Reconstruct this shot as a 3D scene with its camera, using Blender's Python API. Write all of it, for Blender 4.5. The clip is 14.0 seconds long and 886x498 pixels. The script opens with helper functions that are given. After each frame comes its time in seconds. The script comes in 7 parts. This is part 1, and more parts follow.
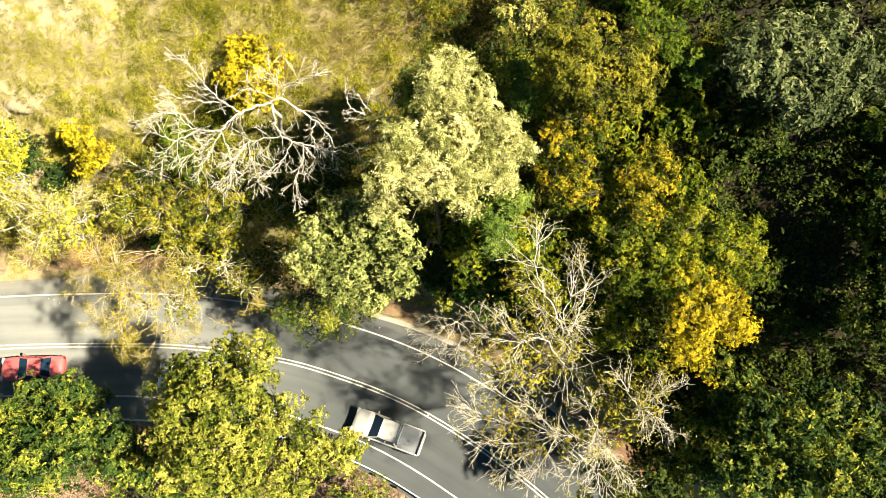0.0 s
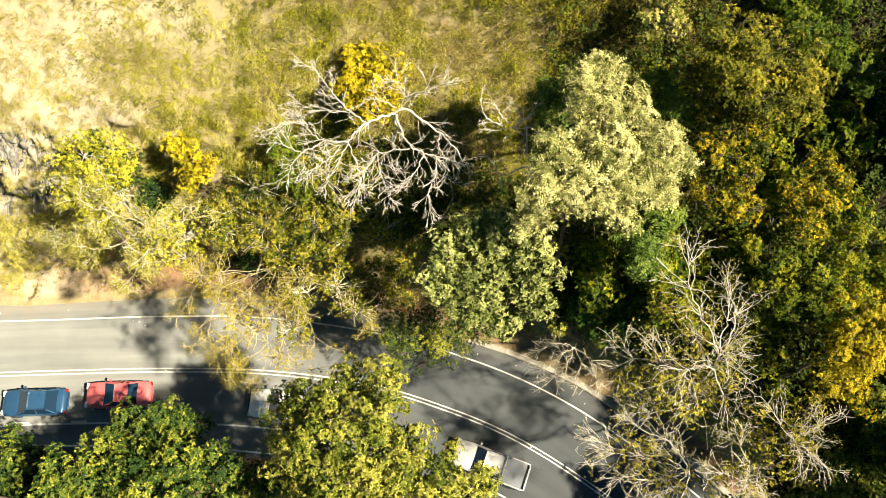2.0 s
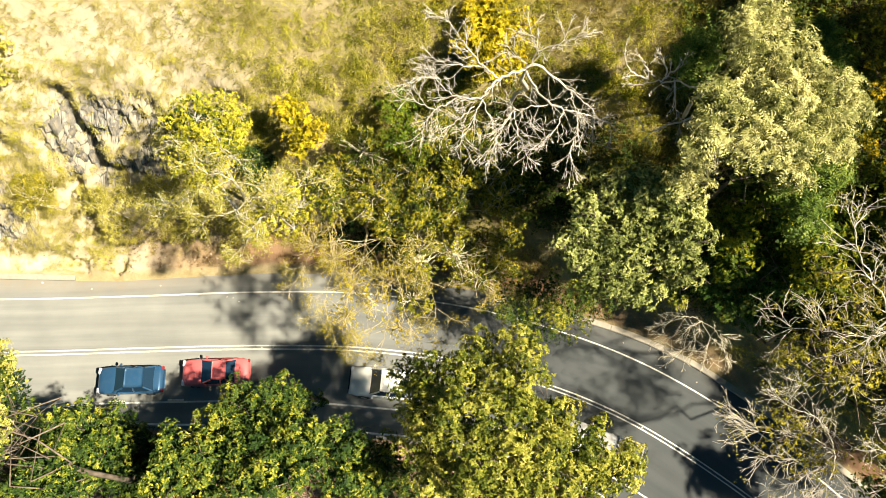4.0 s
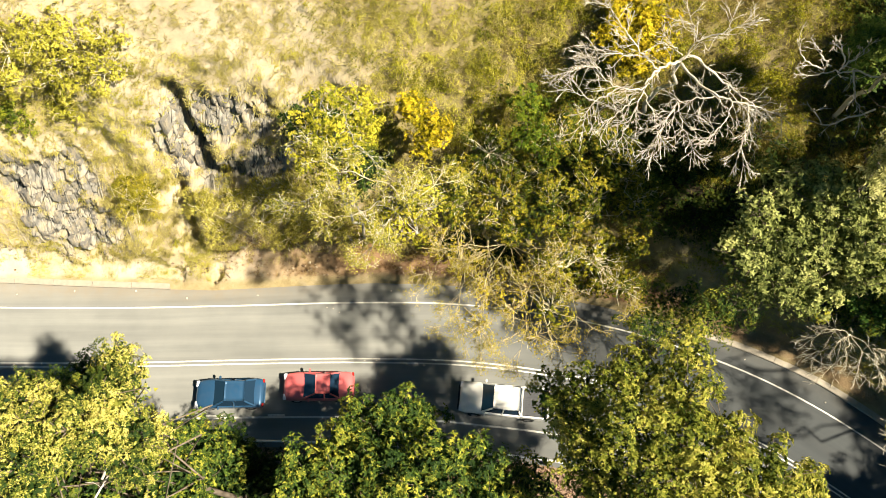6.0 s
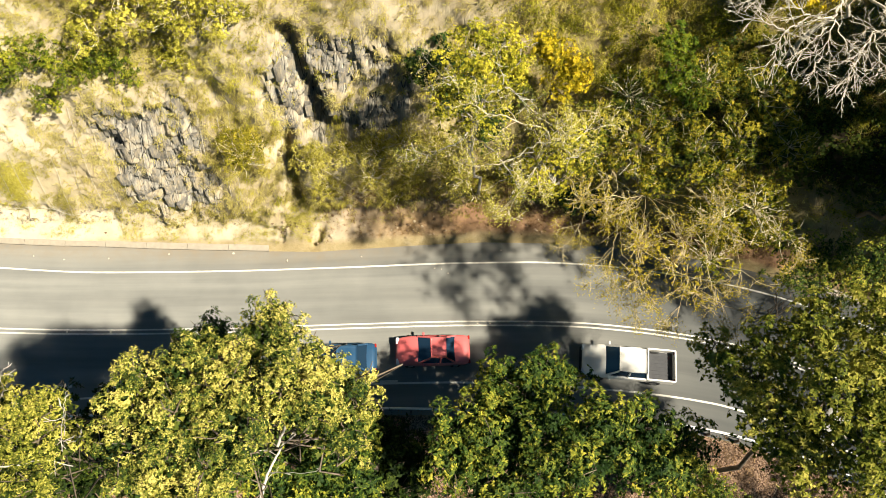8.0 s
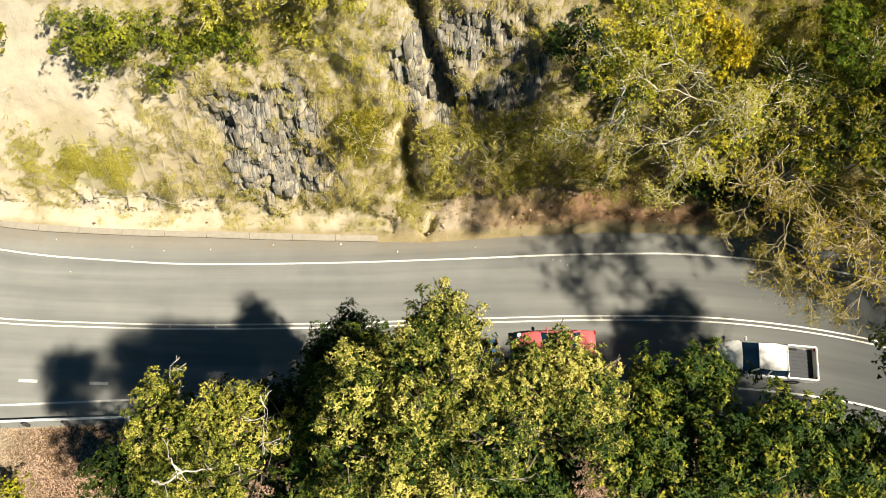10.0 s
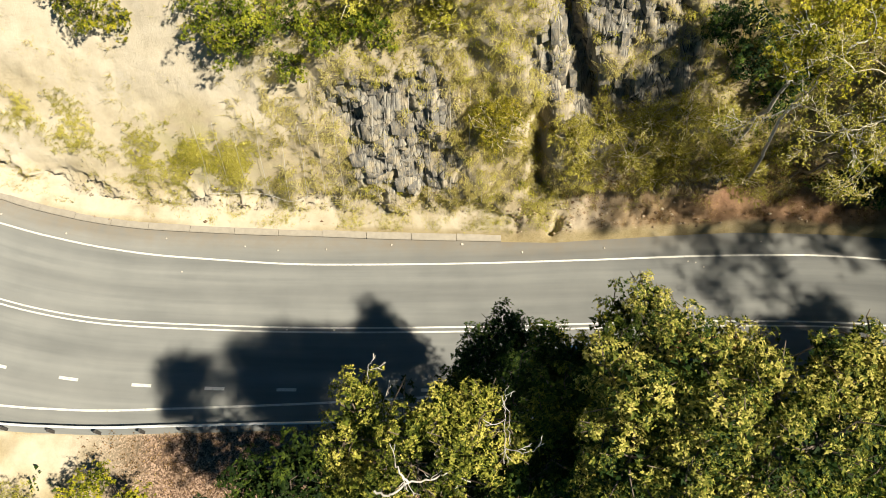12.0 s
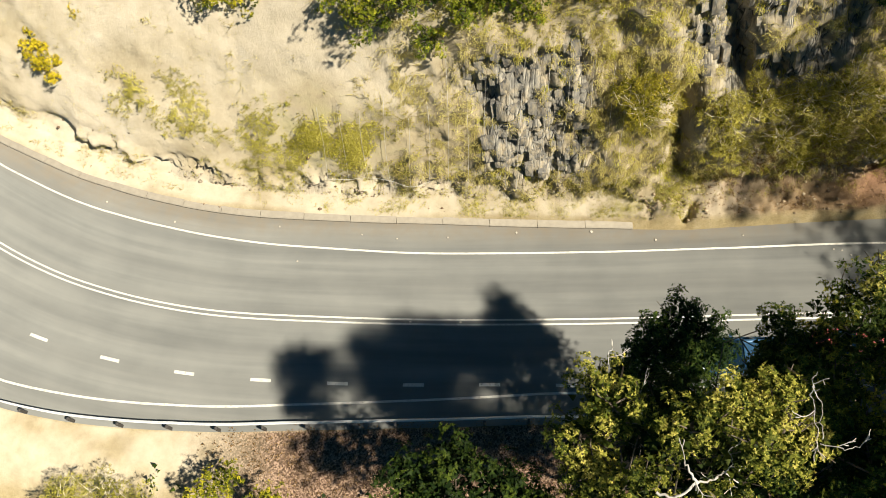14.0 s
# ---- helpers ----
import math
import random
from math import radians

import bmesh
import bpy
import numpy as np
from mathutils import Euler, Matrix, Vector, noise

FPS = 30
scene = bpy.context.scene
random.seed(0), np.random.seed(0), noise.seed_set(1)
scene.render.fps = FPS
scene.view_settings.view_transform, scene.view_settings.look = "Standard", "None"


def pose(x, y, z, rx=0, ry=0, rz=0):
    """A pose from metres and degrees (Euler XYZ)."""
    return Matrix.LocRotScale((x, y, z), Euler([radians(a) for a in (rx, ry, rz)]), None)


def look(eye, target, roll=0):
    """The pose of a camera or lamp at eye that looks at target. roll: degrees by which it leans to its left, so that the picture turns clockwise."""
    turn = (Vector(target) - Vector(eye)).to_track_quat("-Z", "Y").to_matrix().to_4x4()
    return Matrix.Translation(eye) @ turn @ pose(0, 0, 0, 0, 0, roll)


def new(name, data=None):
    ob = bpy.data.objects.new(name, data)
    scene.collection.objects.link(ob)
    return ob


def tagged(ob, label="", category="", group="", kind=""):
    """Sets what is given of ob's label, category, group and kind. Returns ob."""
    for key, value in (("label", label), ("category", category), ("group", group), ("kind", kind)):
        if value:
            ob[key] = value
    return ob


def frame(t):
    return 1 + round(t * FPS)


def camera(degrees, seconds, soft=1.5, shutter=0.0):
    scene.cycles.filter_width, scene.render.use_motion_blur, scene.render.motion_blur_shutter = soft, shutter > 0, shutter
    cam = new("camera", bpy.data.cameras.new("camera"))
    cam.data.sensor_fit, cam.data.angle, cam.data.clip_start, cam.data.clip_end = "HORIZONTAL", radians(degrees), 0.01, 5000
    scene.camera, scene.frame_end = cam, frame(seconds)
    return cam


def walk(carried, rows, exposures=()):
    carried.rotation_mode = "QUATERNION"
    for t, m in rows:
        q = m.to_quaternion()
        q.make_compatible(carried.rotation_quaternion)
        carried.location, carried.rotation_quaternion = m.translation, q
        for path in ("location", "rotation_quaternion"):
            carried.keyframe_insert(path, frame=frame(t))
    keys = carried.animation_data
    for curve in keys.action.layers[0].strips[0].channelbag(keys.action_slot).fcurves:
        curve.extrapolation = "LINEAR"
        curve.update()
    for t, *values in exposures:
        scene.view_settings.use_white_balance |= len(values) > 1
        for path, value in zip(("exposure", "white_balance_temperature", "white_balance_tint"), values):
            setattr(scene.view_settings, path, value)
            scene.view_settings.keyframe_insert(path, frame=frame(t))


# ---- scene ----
# ---- camera and its flight ----
cam = camera(58.211, 14.0, soft=0.75)
walk(cam, [
    (0.0, pose(47.232, -8.083, 57.492, 18.737, -5.682, -1.018)),
    (0.5, pose(45.803, -7.925, 56.723, 19.097, -5.476, -0.808)),
    (1.0, pose(44.320, -7.771, 55.879, 19.824, -5.227, -0.618)),
    (1.5, pose(42.830, -7.623, 55.054, 20.424, -5.050, -0.460)),
    (2.0, pose(41.404, -7.462, 54.196, 20.638, -4.849, -0.433)),
    (2.5, pose(40.110, -7.403, 53.416, 20.553, -4.482, -0.431)),
    (3.0, pose(38.831, -7.511, 52.736, 20.198, -4.050, -0.299)),
    (3.2, pose(38.323, -7.565, 52.459, 19.984, -3.894, -0.242)),
    (5.3, pose(32.682, -8.104, 49.151, 20.504, -2.313, 0.044)),
    (5.5, pose(32.066, -8.055, 48.878, 20.940, -2.277, 0.215)),
    (6.0, pose(30.499, -7.915, 48.194, 21.778, -2.239, 0.640)),
    (6.5, pose(28.852, -7.824, 47.366, 21.977, -2.186, 0.676)),
    (7.0, pose(27.204, -7.869, 46.576, 21.522, -2.093, 0.549)),
    (7.5, pose(25.507, -7.955, 45.875, 20.716, -1.961, 0.280)),
    (8.0, pose(23.893, -7.931, 45.148, 19.930, -1.916, 0.017)),
    (8.2, pose(23.243, -7.916, 44.852, 19.636, -1.887, -0.047)),
    (10.3, pose(17.139, -7.536, 41.957, 20.132, -0.825, 0.414)),
    (10.5, pose(16.625, -7.504, 41.680, 20.419, -0.619, 0.623)),
    (11.0, pose(15.302, -7.462, 41.051, 21.038, -0.084, 0.984)),
    (11.5, pose(13.901, -7.471, 40.464, 21.235, 0.276, 1.152)),
    (12.0, pose(12.516, -7.525, 39.890, 20.929, 0.530, 1.063)),
    (12.5, pose(11.148, -7.574, 39.309, 20.445, 0.755, 0.951)),
    (13.0, pose(9.771, -7.584, 38.721, 20.217, 1.035, 0.978)),
    (13.5, pose(8.317, -7.530, 38.224, 20.413, 1.315, 1.141)),
    (14.0, pose(6.854, -7.494, 37.705, 21.031, 1.724, 1.384)),
], exposures=[(0.0, 1.70, 6630, 7), (1.0, 1.59, 6630, 8), (3.2, 1.53, 6580, 9), (7.2, 1.35, 6500, 11), (8.2, 1.21, 6450, 11), (10.5, 1.00, 6300, 11), (14.0, 0.91, 6250, 11)])

# ---- world, sun, exposure ----
SUN_WAY = Vector((0.63, -0.265, 1.0)).normalized()   # towards the sun
world = bpy.data.worlds.new("sky")
scene.world = world
world.use_nodes = True
sky_nodes = world.node_tree
sky_tex = sky_nodes.nodes.new("ShaderNodeTexSky")
sky_tex.sky_type = "NISHITA"
sky_tex.sun_disc = False
sky_tex.ozone_density = 3.0
sky_tex.air_density = 1.7
sky_tex.dust_density = 0.0
sky_tex.sun_elevation = math.asin(SUN_WAY.z)
sky_tex.sun_rotation = math.atan2(SUN_WAY.x, SUN_WAY.y)
deep = sky_nodes.nodes.new("ShaderNodeMix")        # a clear deep blue-green sky
deep.data_type, deep.blend_type = "RGBA", "MULTIPLY"
deep.inputs[0].default_value = 1.0
deep.inputs[7].default_value = (0.28, 0.95, 1.3, 1)
sky_nodes.links.new(sky_tex.outputs[0], deep.inputs[6])
sky_nodes.links.new(deep.outputs[2], sky_nodes.nodes["Background"].inputs[0])
sky_nodes.nodes["Background"].inputs[1].default_value = 0.0125
sun_data = bpy.data.lights.new("sun", "SUN")
sun_data.energy, sun_data.angle, sun_data.color = 4.8, radians(1.5), (1.0, 0.92, 0.75)
sun = new("sun", sun_data)
sun.matrix_world = look(SUN_WAY * 120, (0, 0, 0))

# ---- materials ----
def node_mat(name, rough=0.8, spec=0.3):
    m = bpy.data.materials.new(name)
    m.use_nodes = True
    n = m.node_tree.nodes
    b = n["Principled BSDF"]
    b.inputs["Roughness"].default_value = rough
    b.inputs["Specular IOR Level"].default_value = spec
    return m, m.node_tree, b


def add(tree, kind, **inputs):
    n = tree.nodes.new(kind)
    for key, v in inputs.items():
        n.inputs[key.replace("_", " ")].default_value = v
    return n


def ramp(tree, fac, stops):
    r = tree.nodes.new("ShaderNodeValToRGB")
    e = r.color_ramp.elements
    while len(e) < len(stops):
        e.new(0.5)
    for el, (p, c) in zip(e, stops):
        el.position = p
        el.color = (*c, 1) if len(c) == 3 else c
    tree.links.new(fac, r.inputs[0])
    return r.outputs[0]


def noise_tex(tree, scale, detail=4.0, rough=0.55, coord="Object", vec=None, stretch=None):
    if vec is None:
        vec = tree.nodes.new("ShaderNodeTexCoord").outputs[coord]
    if stretch:
        mp = tree.nodes.new("ShaderNodeMapping")
        mp.inputs["Scale"].default_value = stretch
        tree.links.new(vec, mp.inputs[0])
        vec = mp.outputs[0]
    n = add(tree, "ShaderNodeTexNoise", Scale=scale, Detail=detail, Roughness=rough)
    tree.links.new(vec, n.inputs["Vector"])
    return n.outputs[0]


def mix_col(tree, fac, a, b, mode="MIX"):
    m = tree.nodes.new("ShaderNodeMix")
    m.data_type, m.blend_type = "RGBA", mode
    for sock, v in ((m.inputs[0], fac), (m.inputs[6], a), (m.inputs[7], b)):
        if isinstance(v, (int, float)):
            sock.default_value = v
        elif isinstance(v, tuple):
            sock.default_value = (*v, 1)
        else:
            tree.links.new(v, sock)
    return m.outputs[2]


def bump(tree, bsdf, height, strength=0.4, dist=0.05):
    b = add(tree, "ShaderNodeBump", Strength=strength, Distance=dist)
    tree.links.new(height, b.inputs["Height"])
    tree.links.new(b.outputs[0], bsdf.inputs["Normal"])


def attr(tree, name):
    a = tree.nodes.new("ShaderNodeAttribute")
    a.attribute_name = name
    return a.outputs["Fac"]


def maths(tree, op, a, b=0.0):
    m = tree.nodes.new("ShaderNodeMath")
    m.operation = op
    for sock, v in ((m.inputs[0], a), (m.inputs[1], b)):
        if isinstance(v, (int, float)):
            sock.default_value = v
        else:
            tree.links.new(v, sock)
    return m.outputs[0]


def leaf_mat(name, stops, through_light=0.3, rough=0.55):
    """Leaves: colour by leaf and by larger patch, with some light passing through."""
    m, t, b = node_mat(name, rough + 0.1, 0.15)
    b.inputs["Diffuse Roughness"].default_value = 0.8
    rnd = t.nodes.new("ShaderNodeNewGeometry").outputs["Random Per Island"]
    patch = noise_tex(t, 0.55, 3.0)
    # a low tone puts the crowns' inner shade into the leaf colour
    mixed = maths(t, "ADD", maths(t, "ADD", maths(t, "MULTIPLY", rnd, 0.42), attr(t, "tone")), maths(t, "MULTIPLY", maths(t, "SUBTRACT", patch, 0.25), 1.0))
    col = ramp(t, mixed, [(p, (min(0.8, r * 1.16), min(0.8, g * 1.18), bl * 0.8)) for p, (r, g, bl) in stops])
    t.links.new(col, b.inputs["Base Color"])
    tr = t.nodes.new("ShaderNodeBsdfTranslucent")
    t.links.new(col, tr.inputs[0])
    mx = t.nodes.new("ShaderNodeMixShader")
    mx.inputs[0].default_value = 0.14 + through_light * 1.1
    t.links.new(b.outputs[0], mx.inputs[1])
    t.links.new(tr.outputs[0], mx.inputs[2])
    t.links.new(mx.outputs[0], t.nodes["Material Output"].inputs[0])
    return m


def bark_mat(name, a, b_, scale=3.0):
    m, t, b = node_mat(name, 0.85, 0.2)
    n = noise_tex(t, scale, 5.0, stretch=(1, 1, 0.35))
    t.links.new(ramp(t, n, [(0.3, a), (0.7, b_)]), b.inputs["Base Color"])
    bump(t, b, noise_tex(t, scale * 6, 4.0), 0.5, 0.02)
    return m


def paint_mat(name, col, rough=0.3, metal=0.0, coat=0.6):
    m, t, b = node_mat(name, rough, 0.5)
    dirt = noise_tex(t, 2.5, 5.0)
    t.links.new(mix_col(t, maths(t, "MULTIPLY", dirt, 0.22), col, (0.23, 0.2, 0.16)), b.inputs["Base Color"])
    b.inputs["Metallic"].default_value = metal
    b.inputs["Coat Weight"].default_value = coat
    return m


def plain_mat(name, col, rough=0.6, metal=0.0, vary=0.25, scale=6.0):
    m, t, b = node_mat(name, rough, 0.4)
    dark = tuple(c * (1 - vary) for c in col)
    t.links.new(mix_col(t, noise_tex(t, scale, 5.0), col, dark), b.inputs["Base Color"])
    b.inputs["Metallic"].default_value = metal
    return m


# asphalt: worn wheel tracks run along the lanes (map: x along, y across)
def asphalt():
    m, t, b = node_mat("asphalt", 0.95, 0.12)
    b.inputs["Diffuse Roughness"].default_value = 1.0
    uv = t.nodes.new("ShaderNodeUVMap").outputs[0]
    sep = t.nodes.new("ShaderNodeSeparateXYZ")
    t.links.new(uv, sep.inputs[0])
    grain = noise_tex(t, 30.0, 6.0, 0.7)
    blot = noise_tex(t, 0.35, 4.0)
    streak = noise_tex(t, 1.0, 4.0, vec=uv, stretch=(0.07, 1.6, 1))
    f = maths(t, "ADD", maths(t, "MULTIPLY", streak, 0.6), maths(t, "MULTIPLY", blot, 0.4))
    col = ramp(t, f, [(0.3, (0.185, 0.186, 0.170)), (0.5, (0.262, 0.260, 0.234)), (0.72, (0.335, 0.328, 0.29))])
    # the dimmer light round the bend is painted in as darker asphalt
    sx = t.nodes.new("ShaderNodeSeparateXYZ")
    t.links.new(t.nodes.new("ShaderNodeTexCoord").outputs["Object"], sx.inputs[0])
    bend_dim = ramp(t, maths(t, "ADD", maths(t, "MULTIPLY", sx.outputs[0], 0.02), maths(t, "MULTIPLY", blot, 0.12)), [(0.72, (0, 0, 0)), (0.98, (0.72, 0.72, 0.72))])
    col = mix_col(t, bend_dim, col, (0.05, 0.062, 0.07))
    # wheel tracks: two a lane, period 1.8 m
    wave = maths(t, "SINE", maths(t, "MULTIPLY", maths(t, "ADD", sep.outputs[1], 0.35), 2 * math.pi / 1.8))
    col = mix_col(t, maths(t, "MULTIPLY", maths(t, "ADD", maths(t, "MULTIPLY", wave, 0.5), 0.5), 0.22), col, (0.088, 0.088, 0.084))
    col = mix_col(t, maths(t, "MULTIPLY", grain, 0.35), col, (0.06, 0.06, 0.058))
    # pale grit on the hill-side shoulder
    edge = attr(t, "grit")
    gritty = maths(t, "MULTIPLY", edge, ramp(t, noise_tex(t, 1.3, 6.0, 0.7), [(0.3, (0.25, 0.25, 0.25)), (0.65, (1, 1, 1))]))
    col = mix_col(t, gritty, col, (0.235, 0.195, 0.14))
    t.links.new(col, b.inputs["Base Color"])
    bump(t, b, noise_tex(t, 60.0, 4.0), 0.35, 0.01)
    return m


def ground_mat():
    """One sheet: dry earth, straw litter, rock, red cutting, leaf litter, by masks of the terrain."""
    m, t, b = node_mat("hillside", 0.95, 0.1)
    b.inputs["Diffuse Roughness"].default_value = 1.0
    mid, fine = noise_tex(t, 1.1, 5.0, 0.65), noise_tex(t, 7.0, 6.0, 0.7)
    earth = ramp(t, mid, [(0.3, (0.27, 0.205, 0.10)), (0.5, (0.41, 0.33, 0.175)), (0.7, (0.49, 0.41, 0.25))])
    earth = mix_col(t, maths(t, "MULTIPLY", fine, 0.5), earth, (0.24, 0.175, 0.09))
    pale = ramp(t, mid, [(0.3, (0.45, 0.385, 0.275)), (0.55, (0.535, 0.465, 0.345)), (0.75, (0.58, 0.515, 0.395))])
    pale = mix_col(t, maths(t, "MULTIPLY", fine, 0.25), pale, (0.42, 0.355, 0.24))
    tiny = noise_tex(t, 22.0, 5.0, 0.75)
    earth = mix_col(t, ramp(t, tiny, [(0.38, (0.5, 0.5, 0.5)), (0.58, (0, 0, 0))]), earth, (0.14, 0.115, 0.045))
    col = mix_col(t, attr(t, "bare"), earth, pale)
    grn = maths(t, "MULTIPLY", attr(t, "green"), ramp(t, mid, [(0.4, (0, 0, 0)), (0.62, (1, 1, 1))]))
    col = mix_col(t, grn, col, (0.30, 0.265, 0.075))
    rockn = noise_tex(t, 2.2, 7.0, 0.7, stretch=(2.4, 0.8, 0.42))
    rock = ramp(t, rockn, [(0.30, (0.07, 0.066, 0.058)), (0.45, (0.185, 0.175, 0.152)), (0.57, (0.32, 0.295, 0.24)), (0.72, (0.50, 0.44, 0.33))])
    jv = add(t, "ShaderNodeTexVoronoi", Scale=1.5)
    jv.feature = "DISTANCE_TO_EDGE"
    jm = t.nodes.new("ShaderNodeMapping")
    jm.inputs["Scale"].default_value = (2.3, 0.5, 0.42)
    jm.inputs["Rotation"].default_value = (0, 0.22, 0)
    warp = add(t, "ShaderNodeVectorMath")
    warp.operation = "ADD"
    wn = add(t, "ShaderNodeTexNoise", Scale=1.4, Detail=4.0)
    ws = add(t, "ShaderNodeVectorMath")
    ws.operation = "SCALE"
    ws.inputs["Scale"].default_value = 0.7
    t.links.new(wn.outputs["Color"], ws.inputs[0])
    t.links.new(t.nodes.new("ShaderNodeTexCoord").outputs["Object"], warp.inputs[0])
    t.links.new(ws.outputs[0], warp.inputs[1])
    t.links.new(warp.outputs[0], jm.inputs[0])
    t.links.new(jm.outputs[0], jv.inputs["Vector"])
    rock = mix_col(t, ramp(t, jv.outputs["Distance"], [(0.01, (0.9, 0.9, 0.9)), (0.06, (0, 0, 0))]), rock, (0.02, 0.019, 0.018))
    stain = ramp(t, noise_tex(t, 0.9, 5.0, 0.7), [(0.48, (0, 0, 0)), (0.62, (0.7, 0.7, 0.7))])
    rock = mix_col(t, stain, rock, (0.46, 0.38, 0.25))
    rmask = maths(t, "MULTIPLY", attr(t, "rock"), ramp(t, mid, [(0.28, (0.1, 0.1, 0.1)), (0.42, (1, 1, 1))]))
    col = mix_col(t, rmask, col, rock)
    red = ramp(t, mid, [(0.3, (0.16, 0.085, 0.05)), (0.6, (0.30, 0.17, 0.10)), (0.8, (0.42, 0.28, 0.17))])
    col = mix_col(t, attr(t, "red"), col, red)
    vor = add(t, "ShaderNodeTexVoronoi", Scale=15.0)
    t.links.new(t.nodes.new("ShaderNodeTexCoord").outputs["Object"], vor.inputs["Vector"])
    litter = ramp(t, vor.outputs["Color"], [(0.2, (0.06, 0.035, 0.02)), (0.5, (0.20, 0.125, 0.085)), (0.8, (0.42, 0.29, 0.2))])
    litter = mix_col(t, ramp(t, mid, [(0.35, (0.6, 0.6, 0.6)), (0.6, (0, 0, 0))]), litter, (0.09, 0.06, 0.035))
    col = mix_col(t, attr(t, "litter"), col, litter)
    # forest floor near black: shade under the trees is put into its colour
    shaded_soil = ramp(t, fine, [(0.3, (0.025, 0.02, 0.012)), (0.7, (0.075, 0.06, 0.035))])
    col = mix_col(t, attr(t, "forest"), col, shaded_soil)
    t.links.new(col, b.inputs["Base Color"])
    joints = ramp(t, jv.outputs["Distance"], [(0.0, (0, 0, 0)), (0.16, (1, 1, 1))])
    h = maths(t, "ADD", fine, maths(t, "MULTIPLY", maths(t, "MULTIPLY", maths(t, "ADD", rockn, joints), attr(t, "rock")), 2.3))
    bump(t, b, h, 0.42, 0.16)
    return m


M_ASPHALT, M_GROUND = asphalt(), ground_mat()
def line_mat():
    """Worn white paint with asphalt showing through."""
    m, t, b = node_mat("road paint", 0.7, 0.2)
    worn = ramp(t, noise_tex(t, 6.0, 6.0, 0.75), [(0.34, (0.75, 0.75, 0.75)), (0.46, (0.08, 0.08, 0.08)), (0.7, (0, 0, 0))])
    col = mix_col(t, noise_tex(t, 0.8, 4.0), (0.72, 0.685, 0.595), (0.58, 0.545, 0.46))
    t.links.new(mix_col(t, worn, col, (0.20, 0.195, 0.175)), b.inputs["Base Color"])
    return m


M_LINE = line_mat()
M_CONC = plain_mat("kerb concrete", (0.40, 0.35, 0.27), 0.9, 0, 0.4, 4.0)
M_STEEL = plain_mat("galvanised steel", (0.78, 0.77, 0.74), 0.5, 0.15, 0.15)
M_POST = plain_mat("dark post steel", (0.10, 0.09, 0.08), 0.6, 0.3)
M_STONE = plain_mat("pale stone", (0.62, 0.55, 0.44), 0.9, 0, 0.4, 20)
M_GLASS, _t, _b = node_mat("tinted car glass", 0.08, 0.6)
_b.inputs["Base Color"].default_value = (0.012, 0.03, 0.055, 1)
M_TYRE = plain_mat("tyre rubber", (0.02, 0.02, 0.02), 0.85)
M_RIM = plain_mat("wheel alloy", (0.5, 0.5, 0.5), 0.35, 0.8)
M_TRIM = plain_mat("black plastic", (0.025, 0.025, 0.027), 0.6)
M_LAMP = plain_mat("headlamp lens", (0.75, 0.76, 0.78), 0.15)
M_TAIL = plain_mat("tail lamp lens", (0.35, 0.02, 0.015), 0.2)
M_LINER = plain_mat("ute tray liner", (0.055, 0.056, 0.06), 0.7, 0, 0.5, 5)

M_DEAD = bark_mat("bleached dead wood", (0.45, 0.395, 0.31), (0.66, 0.59, 0.48), 2.0)
M_TWIG = bark_mat("pale dry twig", (0.52, 0.44, 0.29), (0.76, 0.68, 0.50), 3.0)
M_GUM = bark_mat("white gum bark", (0.33, 0.29, 0.24), (0.62, 0.58, 0.51), 1.5)
M_BARK = bark_mat("brown bark", (0.09, 0.07, 0.05), (0.24, 0.19, 0.14), 4.0)

L_YELLOW = leaf_mat("yellow-green leaves", [(0.12, (0.022, 0.044, 0.012)), (0.30, (0.105, 0.128, 0.026)), (0.50, (0.30, 0.28, 0.065)), (0.75, (0.58, 0.495, 0.20))], 0.1, 0.55)
L_OLIVE = leaf_mat("olive leaves", [(0.12, (0.04, 0.05, 0.005)), (0.45, (0.165, 0.165, 0.013)), (0.8, (0.40, 0.34, 0.03))], 0.1, 0.55)
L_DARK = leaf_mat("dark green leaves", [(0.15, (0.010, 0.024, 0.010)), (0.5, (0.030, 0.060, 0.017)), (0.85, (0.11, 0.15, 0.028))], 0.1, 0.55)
# deep green, lowered further to carry shadow from taller crowns in the colour
L_DEEP = leaf_mat("deep green leaves toned for shade", [(0.15, (0.010, 0.021, 0.006)), (0.5, (0.030, 0.050, 0.010)), (0.85, (0.085, 0.11, 0.017))], 0.1, 0.55)
L_GREY = leaf_mat("grey-green leaves", [(0.15, (0.10, 0.12, 0.036)), (0.5, (0.30, 0.315, 0.13)), (0.85, (0.54, 0.515, 0.27))], 0.1, 0.55)
L_PALE = leaf_mat("pale feathery leaves", [(0.15, (0.13, 0.14, 0.045)), (0.45, (0.40, 0.375, 0.18)), (0.8, (0.66, 0.60, 0.40))], 0.1, 0.55)
L_GOLD = leaf_mat("golden leaves", [(0.15, (0.17, 0.145, 0.007)), (0.45, (0.45, 0.35, 0.016)), (0.8, (0.68, 0.52, 0.04))], 0.1, 0.55)
L_BROWN = leaf_mat("yellow-brown leaves", [(0.15, (0.06, 0.07, 0.010)), (0.5, (0.205, 0.195, 0.022)), (0.85, (0.45, 0.36, 0.045))], 0.1, 0.55)
L_DRY = leaf_mat("dry thin leaves", [(0.15, (0.17, 0.155, 0.04)), (0.5, (0.36, 0.32, 0.08)), (0.85, (0.56, 0.49, 0.16))], 0.1, 0.55)
